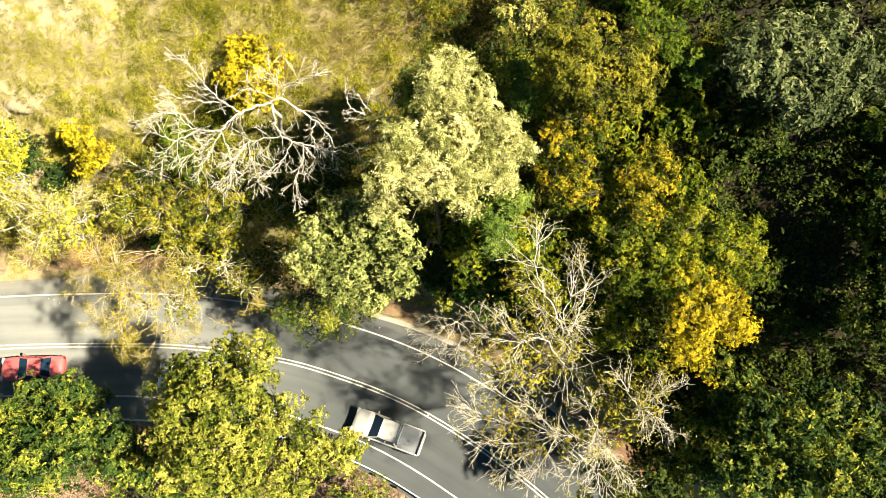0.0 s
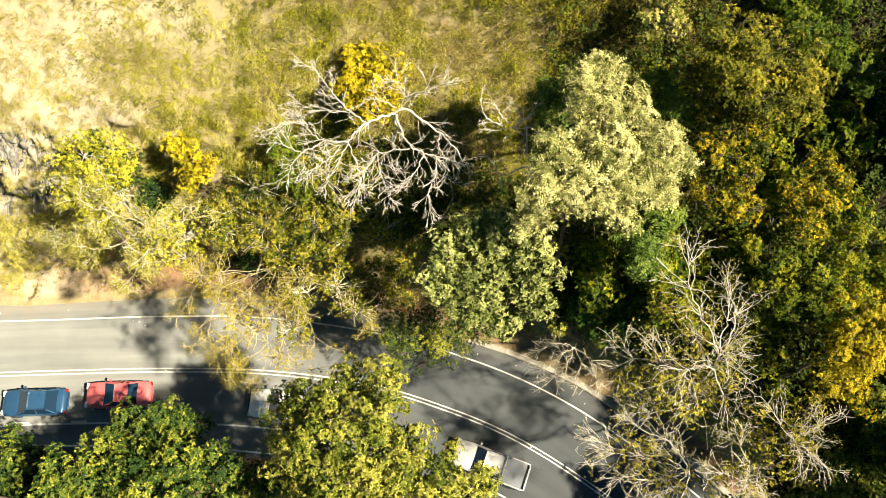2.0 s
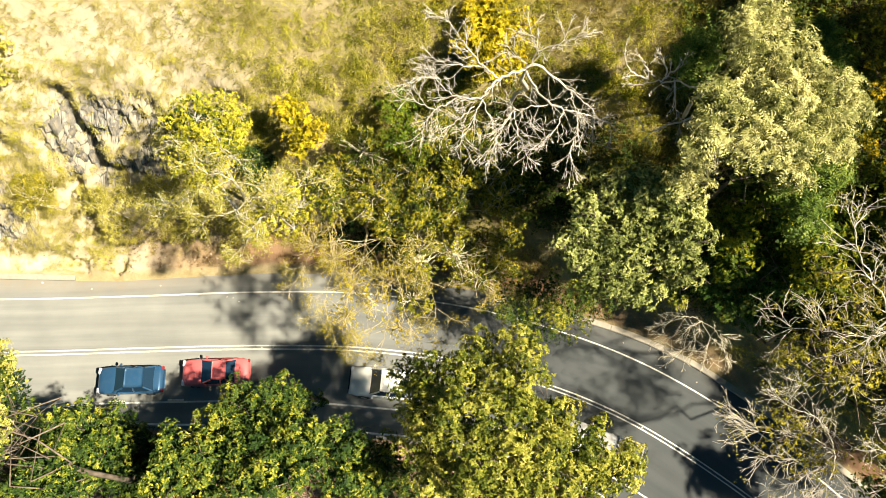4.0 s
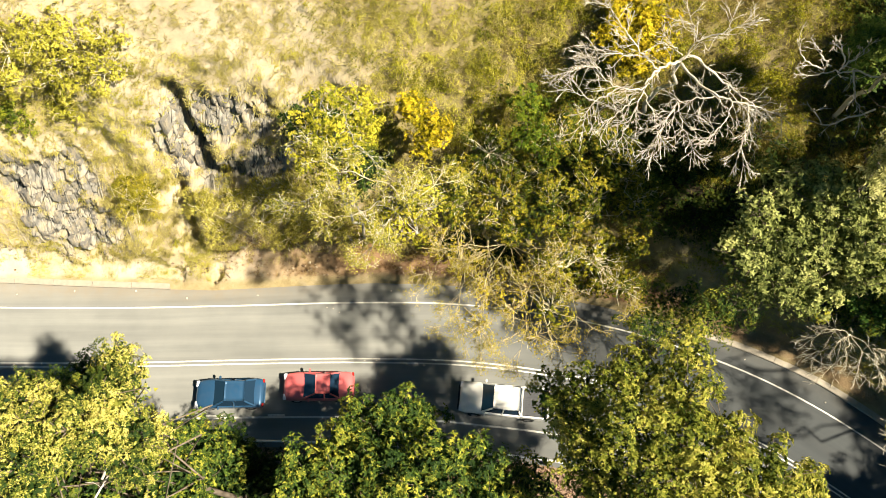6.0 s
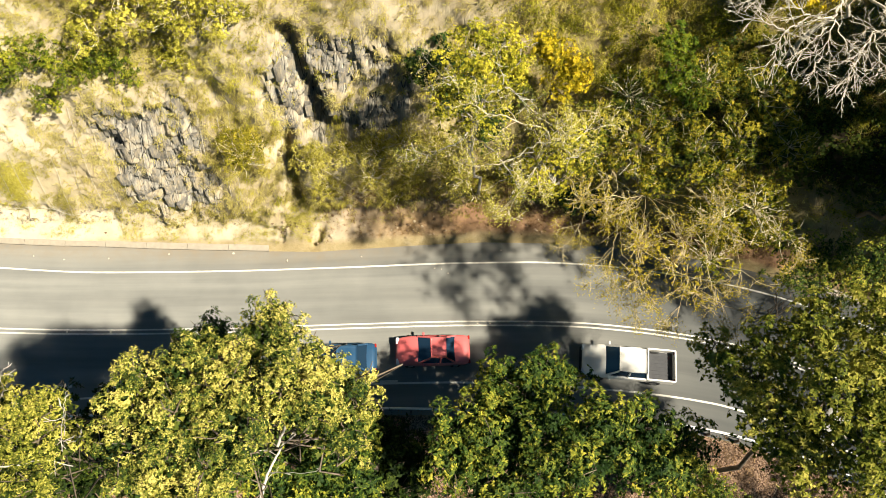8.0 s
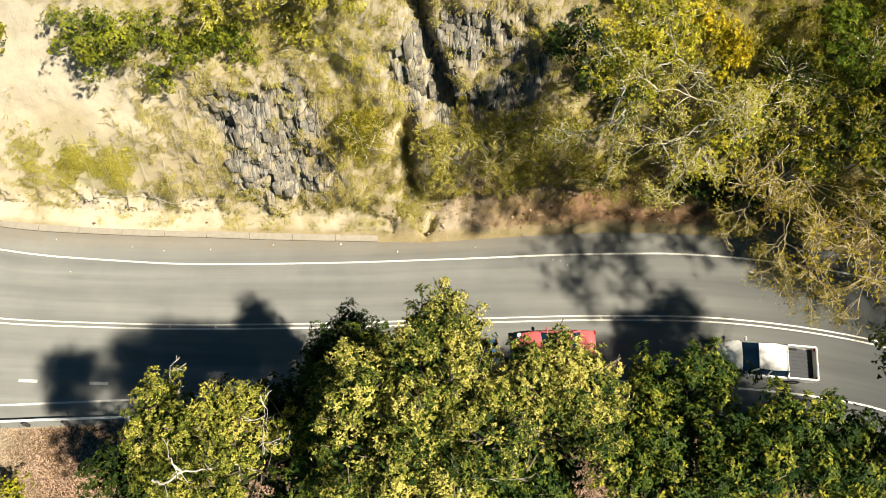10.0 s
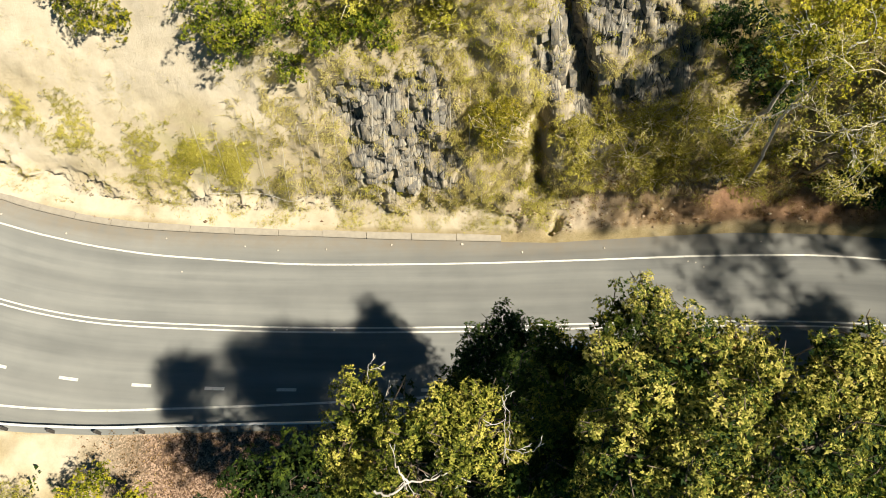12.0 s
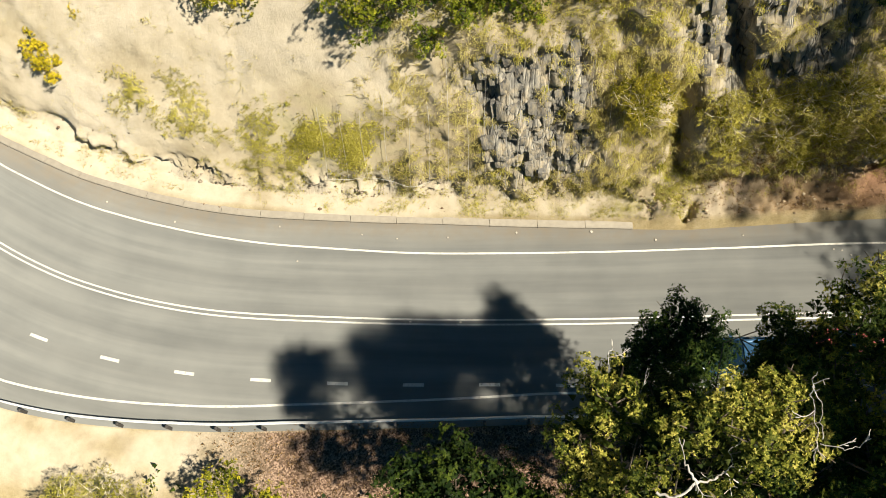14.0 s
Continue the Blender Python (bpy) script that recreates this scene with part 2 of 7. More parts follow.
L_STRAW = leaf_mat("straw grass", [(0.15, (0.25, 0.20, 0.085)), (0.5, (0.46, 0.39, 0.20)), (0.85, (0.60, 0.525, 0.32))], 0.2, 0.8)
L_GRASS = leaf_mat("yellowing grass", [(0.15, (0.16, 0.15, 0.02)), (0.5, (0.42, 0.38, 0.065)), (0.85, (0.68, 0.60, 0.19))], 0.2, 0.8)

L_LITTER = leaf_mat("fallen brown leaves", [(0.15, (0.08, 0.045, 0.025)), (0.5, (0.22, 0.13, 0.08)), (0.85, (0.42, 0.29, 0.20))], 0.1, 0.8)
def rock_mat():
    m, t, b = node_mat("rock of the cutting", 0.92, 0.2)
    rnd = t.nodes.new("ShaderNodeObjectInfo").outputs["Random"]
    n = noise_tex(t, 1.6, 6.0, 0.7)
    col = ramp(t, maths(t, "ADD", maths(t, "MULTIPLY", rnd, 0.35), maths(t, "MULTIPLY", n, 0.72)), [(0.22, (0.09, 0.086, 0.078)), (0.45, (0.17, 0.16, 0.141)), (0.66, (0.255, 0.236, 0.198)), (0.9, (0.39, 0.345, 0.265))])
    stain = ramp(t, noise_tex(t, 0.9, 5.0, 0.7), [(0.5, (0, 0, 0)), (0.64, (0.7, 0.7, 0.7))])
    col = mix_col(t, stain, col, (0.44, 0.36, 0.235))
    t.links.new(col, b.inputs["Base Color"])
    bump(t, b, noise_tex(t, 5.0, 6.0, 0.7), 0.7, 0.1)
    return m


M_ROCK = rock_mat()

# ---- helpers for meshes ----
def mesh_ob(name, verts, faces, mat, parent=None, label="", smooth=False):
    me = bpy.data.meshes.new(name)
    if isinstance(faces, np.ndarray):
        k = faces.shape[1]
        me.vertices.add(len(verts))
        me.vertices.foreach_set("co", np.asarray(verts, np.float32).ravel())
        me.loops.add(faces.size)
        me.loops.foreach_set("vertex_index", faces.astype(np.int32).ravel())
        me.polygons.add(len(faces))
        me.polygons.foreach_set("loop_start", np.arange(0, faces.size, k, dtype=np.int32))
        me.update(calc_edges=True)
    else:
        me.from_pydata([tuple(v) for v in verts], [], faces)
        me.update()
    if smooth:
        me.polygons.foreach_set("use_smooth", np.ones(len(me.polygons), dtype=bool))
    me.materials.append(mat)
    ob = new(name, me)
    if parent is not None:
        ob.parent = parent
    if label:
        ob["label"] = label
    return ob


def part(name, bm, material, parent, label="", smooth=False):
    me = bpy.data.meshes.new(name)
    bm.to_mesh(me)
    bm.free()
    if smooth:
        me.polygons.foreach_set("use_smooth", np.ones(len(me.polygons), dtype=bool))
    me.materials.append(material)
    ob = new(name, me)
    ob.parent = parent
    if label:
        ob["label"] = label
    return ob


def grid_faces(rows, cols):
    i = np.arange(rows - 1)[:, None] * cols + np.arange(cols - 1)[None]
    return np.stack([i, i + 1, i + cols + 1, i + cols], -1).reshape(-1, 4)


def give(ob, name, values):
    a = ob.data.attributes.new(name, "FLOAT", "POINT")
    a.data.foreach_set("value", np.asarray(values, np.float32))


def lattice(shape, seed):
    return np.random.default_rng(seed).random(shape)


_NOISE = lattice((64, 64, 64), 5)


def vnoise(p):
    """Smooth value noise, -1 to 1, for an array of points."""
    p = np.asarray(p, float)
    i = np.floor(p).astype(int)
    f = p - i
    f = f * f * (3 - 2 * f)
    out = 0
    for dx in (0, 1):
        for dy in (0, 1):
            for dz in (0, 1):
                w = (f[..., 0] if dx else 1 - f[..., 0]) * (f[..., 1] if dy else 1 - f[..., 1]) * (f[..., 2] if dz else 1 - f[..., 2])
                out = out + w * _NOISE[(i[..., 0] + dx) % 64, (i[..., 1] + dy) % 64, (i[..., 2] + dz) % 64]
    return out * 2 - 1


def fbm(p, octaves=4, gain=0.5):
    p = np.asarray(p, float)
    return sum(gain ** k * vnoise(p * 2.0 ** k + 11.3 * k) for k in range(octaves))


def ease(x, a, b):
    t = np.clip((np.asarray(x, float) - a) / (b - a), 0, 1)
    return t * t * (3 - 2 * t)


# ---- the road's line: the middle of the double line ----
MID = np.array([(-150, 150), (-90, 71), (-55, 33), (-35, 18.0), (-25, 11.2), (-17.6, 6.9), (-14.3, 5.36), (-11.2, 4.38), (-8.2, 3.74), (-5.3, 3.38), (-1.5, 3.22), (4.9, 3.13), (13.3, 3.31), (20.4, 3.62),
                (27.5, 3.85), (34.5, 3.74), (41.6, 2.78), (46.7, 1.24), (50.3, -0.25), (53.6, -2.1), (57.6, -4.85), (60.2, -6.94),
                (66, -12.4), (73, -21), (82, -36), (92, -60), (105, -120)], float)


def catmull(pts, step):
    out = []
    ext = np.vstack([2 * pts[0] - pts[1], pts, 2 * pts[-1] - pts[-2]])
    for a, b, c, d in zip(ext, ext[1:], ext[2:], ext[3:]):
        n = max(2, int(np.linalg.norm(c - b) / step))
        ta, tb = (c - a) / 2 * 1.0, (d - b) / 2 * 1.0
        # tangents scaled to this span
        ln = np.linalg.norm(c - b)
        ta, tb = ta / np.linalg.norm(ta) * ln, tb / np.linalg.norm(tb) * ln
        for t in np.arange(n) / n:
            out.append((2 * t**3 - 3 * t**2 + 1) * b + (t**3 - 2 * t**2 + t) * ta + (3 * t**2 - 2 * t**3) * c + (t**3 - t**2) * tb)
    out.append(pts[-1])
    return np.array(out)


_line = catmull(MID, 0.25)
_s = np.r_[0, np.cumsum(np.linalg.norm(np.diff(_line, axis=0), axis=1))]
_s0 = np.interp(0.0, _line[:, 0], _s)
_s = _s - _s0                                    # s = 0 at x = 0
_k = np.ones(13) / 13
_tan = np.gradient(_line, _s, axis=0)
_tan = np.stack([np.convolve(np.pad(_tan[:, q], 6, "edge"), _k, "valid") for q in (0, 1)], 1)
_tan /= np.linalg.norm(_tan, axis=1)[:, None]


def s_of_x(x):
    return np.interp(x, _line[:, 0], _s)


def at(s, o):
    """The place at s along the road and o across it, towards the hill."""
    s = np.asarray(s, float)
    p = np.stack([np.interp(s, _s, _line[:, q]) for q in (0, 1)], -1)
    t = np.stack([np.interp(s, _s, _tan[:, q]) for q in (0, 1)], -1)
    t /= np.linalg.norm(t, axis=-1, keepdims=True)
    return p + np.stack([-t[..., 1], t[..., 0]], -1) * np.asarray(o, float)[..., None]


def x_of(s):
    return np.interp(s, _s, _line[:, 0])


def off_up(s):
    return np.interp(x_of(s), [-40, -20, -16.9, -13, -9.7, -6.1, -3, 3, 5, 20, 31, 42, 54, 80], [3.6, 3.6, 3.8, 4.02, 4.07, 3.99, 3.83, 3.63, 3.6, 3.62, 3.8, 3.72, 3.95, 3.9])


def off_kerb(s):
    return np.interp(x_of(s), [-40, -21, -17.8, -14, -10.2, -6.6, -0.2, 5, 13, 18, 28, 46, 53, 60], [4.6, 4.6, 4.9, 5.25, 5.33, 5.33, 5.25, 5.2, 4.9, 4.66, 5.05, 4.9, 5.35, 5.2])


def off_low(s):
    return -np.interp(x_of(s), [-40, -14, -11.7, -9.2, -6.9, -2, 3.4, 10, 18, 26, 35, 42, 51, 70], [6.3, 5.7, 5.37, 5.03, 4.73, 4.29, 3.9, 3.52, 3.35, 3.45, 3.7, 3.6, 3.75, 3.8])


def off_rail(s):
    return -np.interp(x_of(s), [-40, -13.3, -11, -8.7, -6.4, -1.8, 3.4, 9.4, 20, 26, 35, 39.5, 49, 60], [7.3, 6.6, 6.29, 5.94, 5.63, 5.24, 4.92, 4.7, 4.8, 5.1, 5.4, 5.3, 5.2, 5.3])


# ---- the ground: one sheet from the valley, under the road, up the hill ----
UP_N = np.array([0, 1.1, 1.5, 2.2, 3.2, 4.2, 5.2, 6.0, 7.4, 9, 11, 14, 20, 40, 110])
UP_Z = np.array([0.16, 0.45, 1.0, 3.2, 5.7, 7.5, 9.7, 11.1, 13.6, 15.7, 17.6, 20.8, 26.5, 44, 95])
DN_N = np.array([0, 1.2, 3, 6, 12, 30, 100])
DN_Z = np.array([-0.06, -0.25, -1.1, -3.2, -8.5, -22, -60])


def along(ns, zs, steps):
    """Points along a profile at the given run lengths."""
    run = np.r_[0, np.cumsum(np.hypot(np.diff(ns), np.diff(zs)))]
    return np.interp(steps, run, ns), np.interp(steps, run, zs)


def hill_height(s):
    return np.interp(x_of(s), [-60, -30, -5, 3, 40, 70], [0.5, 0.6, 0.72, 1.0, 1.0, 0.95])


def build_ground():
    s = np.r_[np.arange(-150, -30, 4.0), np.arange(-30, -9, 0.28), np.arange(-9, 25, 0.14), np.arange(25, 78, 0.28), np.arange(78, 180, 4.0)]
    up_steps = np.r_[0, np.arange(0.2, 13, 0.15), np.arange(13.1, 22, 0.27), np.arange(22.3, 34, 0.8), np.arange(36, 150, 6.0)]
    dn_steps = np.r_[np.arange(0, 9, 0.4), np.arange(9.5, 30, 2.0), np.arange(32, 110, 8.0)]
    un, uz = along(UP_N, UP_Z, up_steps)
    dn, dz = along(DN_N, DN_Z, dn_steps)
    S = s[:, None]
    kerb, rail = off_kerb(s), off_rail(s)
    o_dn = (rail - 0.35)[:, None] - dn[::-1][None]
    z_dn = np.broadcast_to(dz[::-1], o_dn.shape)
    under = np.linspace(0, 1, 5)[None]
    o_rd = (rail - 0.1)[:, None] * (1 - under) + (kerb + 0.05)[:, None] * under
    z_rd = np.full(o_rd.shape, -0.08)
    o_up = (kerb + 0.32)[:, None] + un[None]
    z_up = uz[None] * np.where(uz[None] > 0.5, hill_height(s)[:, None], 1)
    o, z = np.hstack([o_dn, o_rd, o_up]), np.hstack([z_dn, z_rd, z_up])
    n_up = np.hstack([np.full(o_dn.shape, -1.0), np.full(o_rd.shape, -0.5), np.broadcast_to(un, o_up.shape)])
    n_dn = np.hstack([np.broadcast_to(dn[::-1], o_dn.shape), np.full(o_rd.shape, -1.0), np.full(o_up.shape, -1.0)])
    xy = at(np.broadcast_to(S, o.shape), o)
    P = np.dstack([xy, z])
    x = P[..., 0]
    # rock faces bare of grass
    face = ease(n_up, 1.2, 1.9) * (1 - ease(n_up, 6.5, 8.5))
    big = fbm(P * 0.22, 3)
    rockA = np.exp(-((x - 9.75 + 0.12 * (z - 5)) / 2.7) ** 4) * np.exp(-((z - 5.0) / 3.2) ** 4)
    rockB = np.exp(-((x - 20.0) / 3.6) ** 4) * np.exp(-((z - 9.2) / 2.5) ** 4)
    rockC = np.exp(-((z - 1.6) / 1.2) ** 2) * ease(x, 15, 19) * (1 - ease(x, 31, 34))
    rag = fbm(P * 0.8 + 13, 3)
    rock = np.clip((np.clip((rockA + rockB) * 1.9, 0, 1.15) * np.clip(0.95 + 1.7 * fbm(P * 1.3 + 40, 4), 0, 1) + 0.75 * rockC * np.clip(0.8 + rag, 0, 1) + 0.4 * np.clip(big + rag - 0.2, 0, 1) * (x > 2)) * face, 0, 1)
    rock = np.maximum(rock, np.clip(0.25 + 1.5 * rag, 0, 0.8) * np.exp(-((z - 0.9) / 0.45) ** 2) * (x < 12) * (x > -9) * (n_up > 1))
    rough = (0.25 + 0.75 * face) * ease(n_up, 0.6, 2.0) * (0.2 + 0.8 * np.maximum(ease(x, 1.5, 6.5), np.exp(-((z - 0.9) / 0.5) ** 2)))
    disp = rough * (0.55 * fbm(P * 0.45, 4) + 0.16 * fbm(P * 1.6 + 7, 3))
    col = np.abs(vnoise(np.dstack([x * 1.25 + 0.25 * z, P[..., 1] * 0.4, z * 0.28])))
    ledge = np.abs(vnoise(np.dstack([x * 0.7, P[..., 1] * 0.7 + 9, z * 1.3])))
    col2 = np.abs(vnoise(np.dstack([x * 2.7 + 0.6 * z, P[..., 1] * 0.5 + 21, z * 0.55])))
    chip = vnoise(np.dstack([x * 3.1, P[..., 1] * 3.1, z * 2.2]))
    disp = disp + rock * (0.30 * (0.5 - np.minimum(col * 2, 1)) + 0.22 * (0.5 - np.minimum(ledge * 2, 1)) + 0.14 * (0.5 - np.minimum(col2 * 2.2, 1)) + 0.10 * chip)
    # joints part the rock into leaning blocks that stand at uneven depths
    ux = x + 0.16 * z + 0.35 * vnoise(P * 0.8 + 3)
    cell = np.floor(ux / 0.52).astype(int)
    uz = (z + 0.3 * vnoise(P * 0.7 + 19)) / 0.95 + _NOISE[cell % 64, 7, 3] * 5
    row = np.floor(uz).astype(int)
    proud = _NOISE[cell % 64, row % 64, 11]
    seam = np.minimum(np.minimum(ux / 0.52 - cell, 1 - (ux / 0.52 - cell)) * 0.52, np.minimum(uz - row, 1 - (uz - row)) * 0.95)
    disp = disp + ease(rock, 0.25, 0.6) * (0.3 * (proud - 0.5) - 0.15 - 0.15 * (1 - ease(seam, 0.0, 0.10)))
    # the torn lip of earth and rock along the toe of the bare slope
    torn = np.exp(-((z - 0.95) / 0.5) ** 2) * (x < 16) * (x > -14) * (n_up > 0.9)
    disp = disp + torn * (0.50 * np.clip(fbm(P * np.array([1.6, 1.6, 1.0]) + 51, 4), -0.9, 0.9) + 0.18 * fbm(P * 4.5 + 6, 2))
    # the dark crevice that runs up the face
    cx = 19.35 - (z - 6.3) * 0.40
    crev = np.exp(-((x - cx) / 0.5) ** 2) * ease(z, 5.2, 6.6) * (1 - ease(z, 11.5, 13)) * (n_up > 0)
    crev2 = 1.3 * np.exp(-((x - 16.75 + 0.05 * (z - 3)) / 0.5) ** 2) * ease(z, 1.4, 2.2) * (1 - ease(z, 6.0, 7.2)) * (n_up > 0)
    und = np.exp(-((z - 1.3) / 0.6) ** 2) * ease(x, 17.5, 19.5) * (1 - ease(x, 30, 33)) * (n_up > 0) * (0.5 + 0.5 * vnoise(np.dstack([x * 0.8, x * 0, z * 0])))
    inward = -(disp) + 1.7 * crev + 1.1 * crev2 + (1.2 + 1.2 * ease(x, 23, 27)) * und
    # a slip of earth on the verge and the hole beside it
    heap = np.exp(-((x - 17.3) / 1.5) ** 2) * np.exp(-((n_up - 0.7) / 0.55) ** 2) * (n_up >= 0)
    hole = np.exp(-((x - 17.9 - 0.45 * (n_up - 0.6)) / 0.34) ** 2 - ((n_up - 0.6) / 0.46) ** 2) * (n_up >= 0)
    nd = at(np.broadcast_to(S, o.shape), o + 1) - xy
    slope_z = 0.35 * rough
    P[..., :2] += nd * inward[..., None]
    P[..., 2] += -inward * slope_z + heap * (0.9 + 0.6 * fbm(P * 1.7, 3) + 0.28 * fbm(P * 4.3 + 8, 2)) - 1.5 * hole
    verge = ease(n_up, 0.05, 0.4) * (1 - ease(n_up, 1.3, 1.8)) * (n_up >= 0)
    P[..., 2] += verge * (0.10 * fbm(P * 1.1, 4) + 0.28 * ease(x, 14, 16) * (1 - ease(x, 36, 40)) * fbm(P * 2.6 + 3, 3))
    low = ease(n_dn, 0.5, 2.0)
    P[..., 2] += low * 0.25 * fbm(P * 0.5, 4)
    R, C = o.shape
    ob = mesh_ob("ground", P.reshape(-1, 3), grid_faces(R, C), M_GROUND, smooth=True)
    bare = np.clip((1 - ease(x, 3.5, 7.5)) * ease(x, -60, -40) * (0.8 + 0.7 * big + 0.35 * ease(n_up, 4.5, 6)) + verge * np.clip(0.6 + 0.5 * rag, 0.2, 0.9) * (1 - ease(x, 19, 24)), 0, 1) * (n_up >= 0)
    bare = np.maximum(bare, np.clip((1 - ease(x, -4, 1)) * (n_dn >= 0) * (1 - ease(n_dn, 1.8, 4)), 0, 1) * np.clip(0.7 + 0.5 * fbm(P * 0.9, 3), 0.3, 0.9))
    bare = np.maximum(bare, 0.6 * np.clip(ease(n_up, 8.5, 10) * np.exp(-((x - 27) / 6.5) ** 2), 0, 1))
    green = np.clip(0.45 + 0.9 * fbm(P * 0.35 + 3, 3), 0, 1) * (n_up > 1) * ease(x, 18, 38)
    green = np.maximum(green, 0.9 * np.exp(-((x + 0.3) / 2.6) ** 2 - ((z - 3.6) / 1.6) ** 2) * (n_up > 1))
    bare = np.maximum(bare, np.clip(0.45 + 0.6 * big, 0, 0.7) * ease(x, 3, 6) * (1 - ease(x, 22, 31)) * (n_up > 1.4) * (1 - ease(n_up, 13, 18)))
    red = np.clip(verge * ease(x, 18, 22.5), 0, 1) * (0.7 + 0.3 * big) + 0.5 * und + 0.35 * heap * np.clip(0.5 + rag, 0, 1)
    litter = (n_dn >= 0) * (1 - ease(n_dn, 6, 10)) * ease(x, -8, -1)
    # shade gaps between the hill trees take this dark colour too
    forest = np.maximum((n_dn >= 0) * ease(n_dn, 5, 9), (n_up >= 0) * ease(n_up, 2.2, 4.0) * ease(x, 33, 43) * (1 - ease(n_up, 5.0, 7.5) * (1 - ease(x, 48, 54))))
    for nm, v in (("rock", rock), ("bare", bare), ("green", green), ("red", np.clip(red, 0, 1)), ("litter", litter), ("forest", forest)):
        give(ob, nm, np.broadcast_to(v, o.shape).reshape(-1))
    tagged(ob, "dry grassy hillside with dark rock cutting above a road", "hillside", kind="structure")
    return dict(P=P, s=s, o=o, n_up=n_up, n_dn=n_dn, rock=rock, bare=bare, green=green, forest=forest, un=un, verge=verge,
                dr=np.r_[np.gradient(dn_steps)[::-1], np.full(5, 1.0), np.gradient(up_steps)])


G = build_ground()

# ---- the road, kerb and lines ----
def strip(name, s, o0, o1, z, mat, parent=None, cols=2, label=""):
    w = np.linspace(0, 1, cols)[None]
    o = o0[:, None] * (1 - w) + o1[:, None] * w
    xy = at(np.broadcast_to(s[:, None], o.shape), o)
    P = np.dstack([xy, np.full(o.shape, z)])
    ob = mesh_ob(name, P.reshape(-1, 3), grid_faces(*o.shape)[:, ::-1], mat, parent, label)
    uv = ob.data.uv_layers.new(name="map")
    loops = np.empty(len(ob.data.loops), np.int32)
    ob.data.loops.foreach_get("vertex_index", loops)
    so = np.stack([np.broadcast_to(s[:, None], o.shape).ravel(), o.ravel()], 1)
    uv.data.foreach_set("uv", so[loops].astype(np.float32).ravel())
    return ob


S_ROAD = np.arange(-120, 165, 0.5)
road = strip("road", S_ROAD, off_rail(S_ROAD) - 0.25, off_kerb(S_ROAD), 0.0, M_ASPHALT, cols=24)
_o = np.linspace(0, 1, 24)[None] * np.ones((len(S_ROAD), 1))
give(road, "grit", (ease(_o, 0.87, 1.0) * 0.9 * (1 - 0.75 * ease(S_ROAD, 18, 30))[:, None]).ravel())
tagged(road, "grey worn asphalt road with white line markings", "road", kind="structure")


def line(name, s, o, wide, label):
    ob = strip(name, s, o - wide / 2, o + wide / 2, 0.004, M_LINE)
    tagged(ob, label, "road marking", kind="structure")
    return ob


line("edge_line", S_ROAD, off_up(S_ROAD), 0.10, "white solid painted edge line on asphalt")
line("edge_line", S_ROAD, off_low(S_ROAD), 0.11, "white solid painted edge line on asphalt")
line("centre_line", S_ROAD, 0 * S_ROAD + 0.12, 0.09, "one of two white painted centre lines")
line("centre_line", S_ROAD, 0 * S_ROAD - 0.12, 0.09, "one of two white painted centre lines")
def off_dash(s):
    return -np.interp(x_of(s), [-30, -13.5, -6.6, 0.5, 7.7, 21], [3.25, 3.2, 3.14, 3.16, 3.07, 3.3])


_sd = np.arange(-40, 24, 0.05)
_run = np.r_[0, np.cumsum(np.linalg.norm(np.diff(at(_sd, off_dash(_sd)), axis=0), axis=1))]
_run -= np.interp(-0.02, at(_sd, off_dash(_sd))[:, 0], _run)
for n in range(-9, 7):
    sd = np.interp(np.linspace(0, 1.0, 3) + (3.64 * n if n > 0 else 3.7 * n - 0.025 * n * n), _run, _sd)
    line("lane_dash", sd, off_dash(sd), 0.16, "short white painted dash of a passing bay")["group"] = "lane dashes"

# ---- helpers for plants ----
_flat = G["P"].reshape(-1, 3)


def ground_z(x, y):
    d = (_flat[:, 0] - x) ** 2 + (_flat[:, 1] - y) ** 2
    return float(_flat[np.argmin(d), 2])


def across(x, y):
    """How far along and across the road a place lies."""
    d = (_line[:, 0] - x) ** 2 + (_line[:, 1] - y) ** 2
    i = int(np.argmin(d))
    t = _tan[i]
    v = np.array([x, y]) - _line[i]
    return _s[i], float(t[0] * v[1] - t[1] * v[0])


def tube_mesh(paths, sides=5):
    """Tapered tubes: each path is (points, radii)."""
    V, F, base = [], [], 0
    ang = np.arange(sides) * 2 * np.pi / sides
    ring = np.stack([np.cos(ang), np.sin(ang)], 1)
    for pts, rad in paths:
        pts = np.asarray(pts, float)
        d = np.gradient(pts, axis=0)
        d /= np.linalg.norm(d, axis=1)[:, None] + 1e-9
        ref = np.where(np.abs(d[:, 2:]) > 0.9, [[1.0, 0, 0]], [[0, 0, 1.0]])
        a = np.cross(d, ref)
        a /= np.linalg.norm(a, axis=1)[:, None] + 1e-9
        b = np.cross(d, a)
        r = np.asarray(rad, float)[:, None, None]
        V.append((pts[:, None] + r * (a[:, None] * ring[None, :, :1] + b[:, None] * ring[None, :, 1:])).reshape(-1, 3))
        n = len(pts)
        i = np.arange(n - 1)[:, None] * sides + np.arange(sides)[None]
        j = np.arange(n - 1)[:, None] * sides + (np.arange(sides)[None] + 1) % sides
        F.append(np.stack([i, j, j + sides, i + sides], -1).reshape(-1, 4) + base)
        base += n * sides
    return np.vstack(V), np.vstack(F)


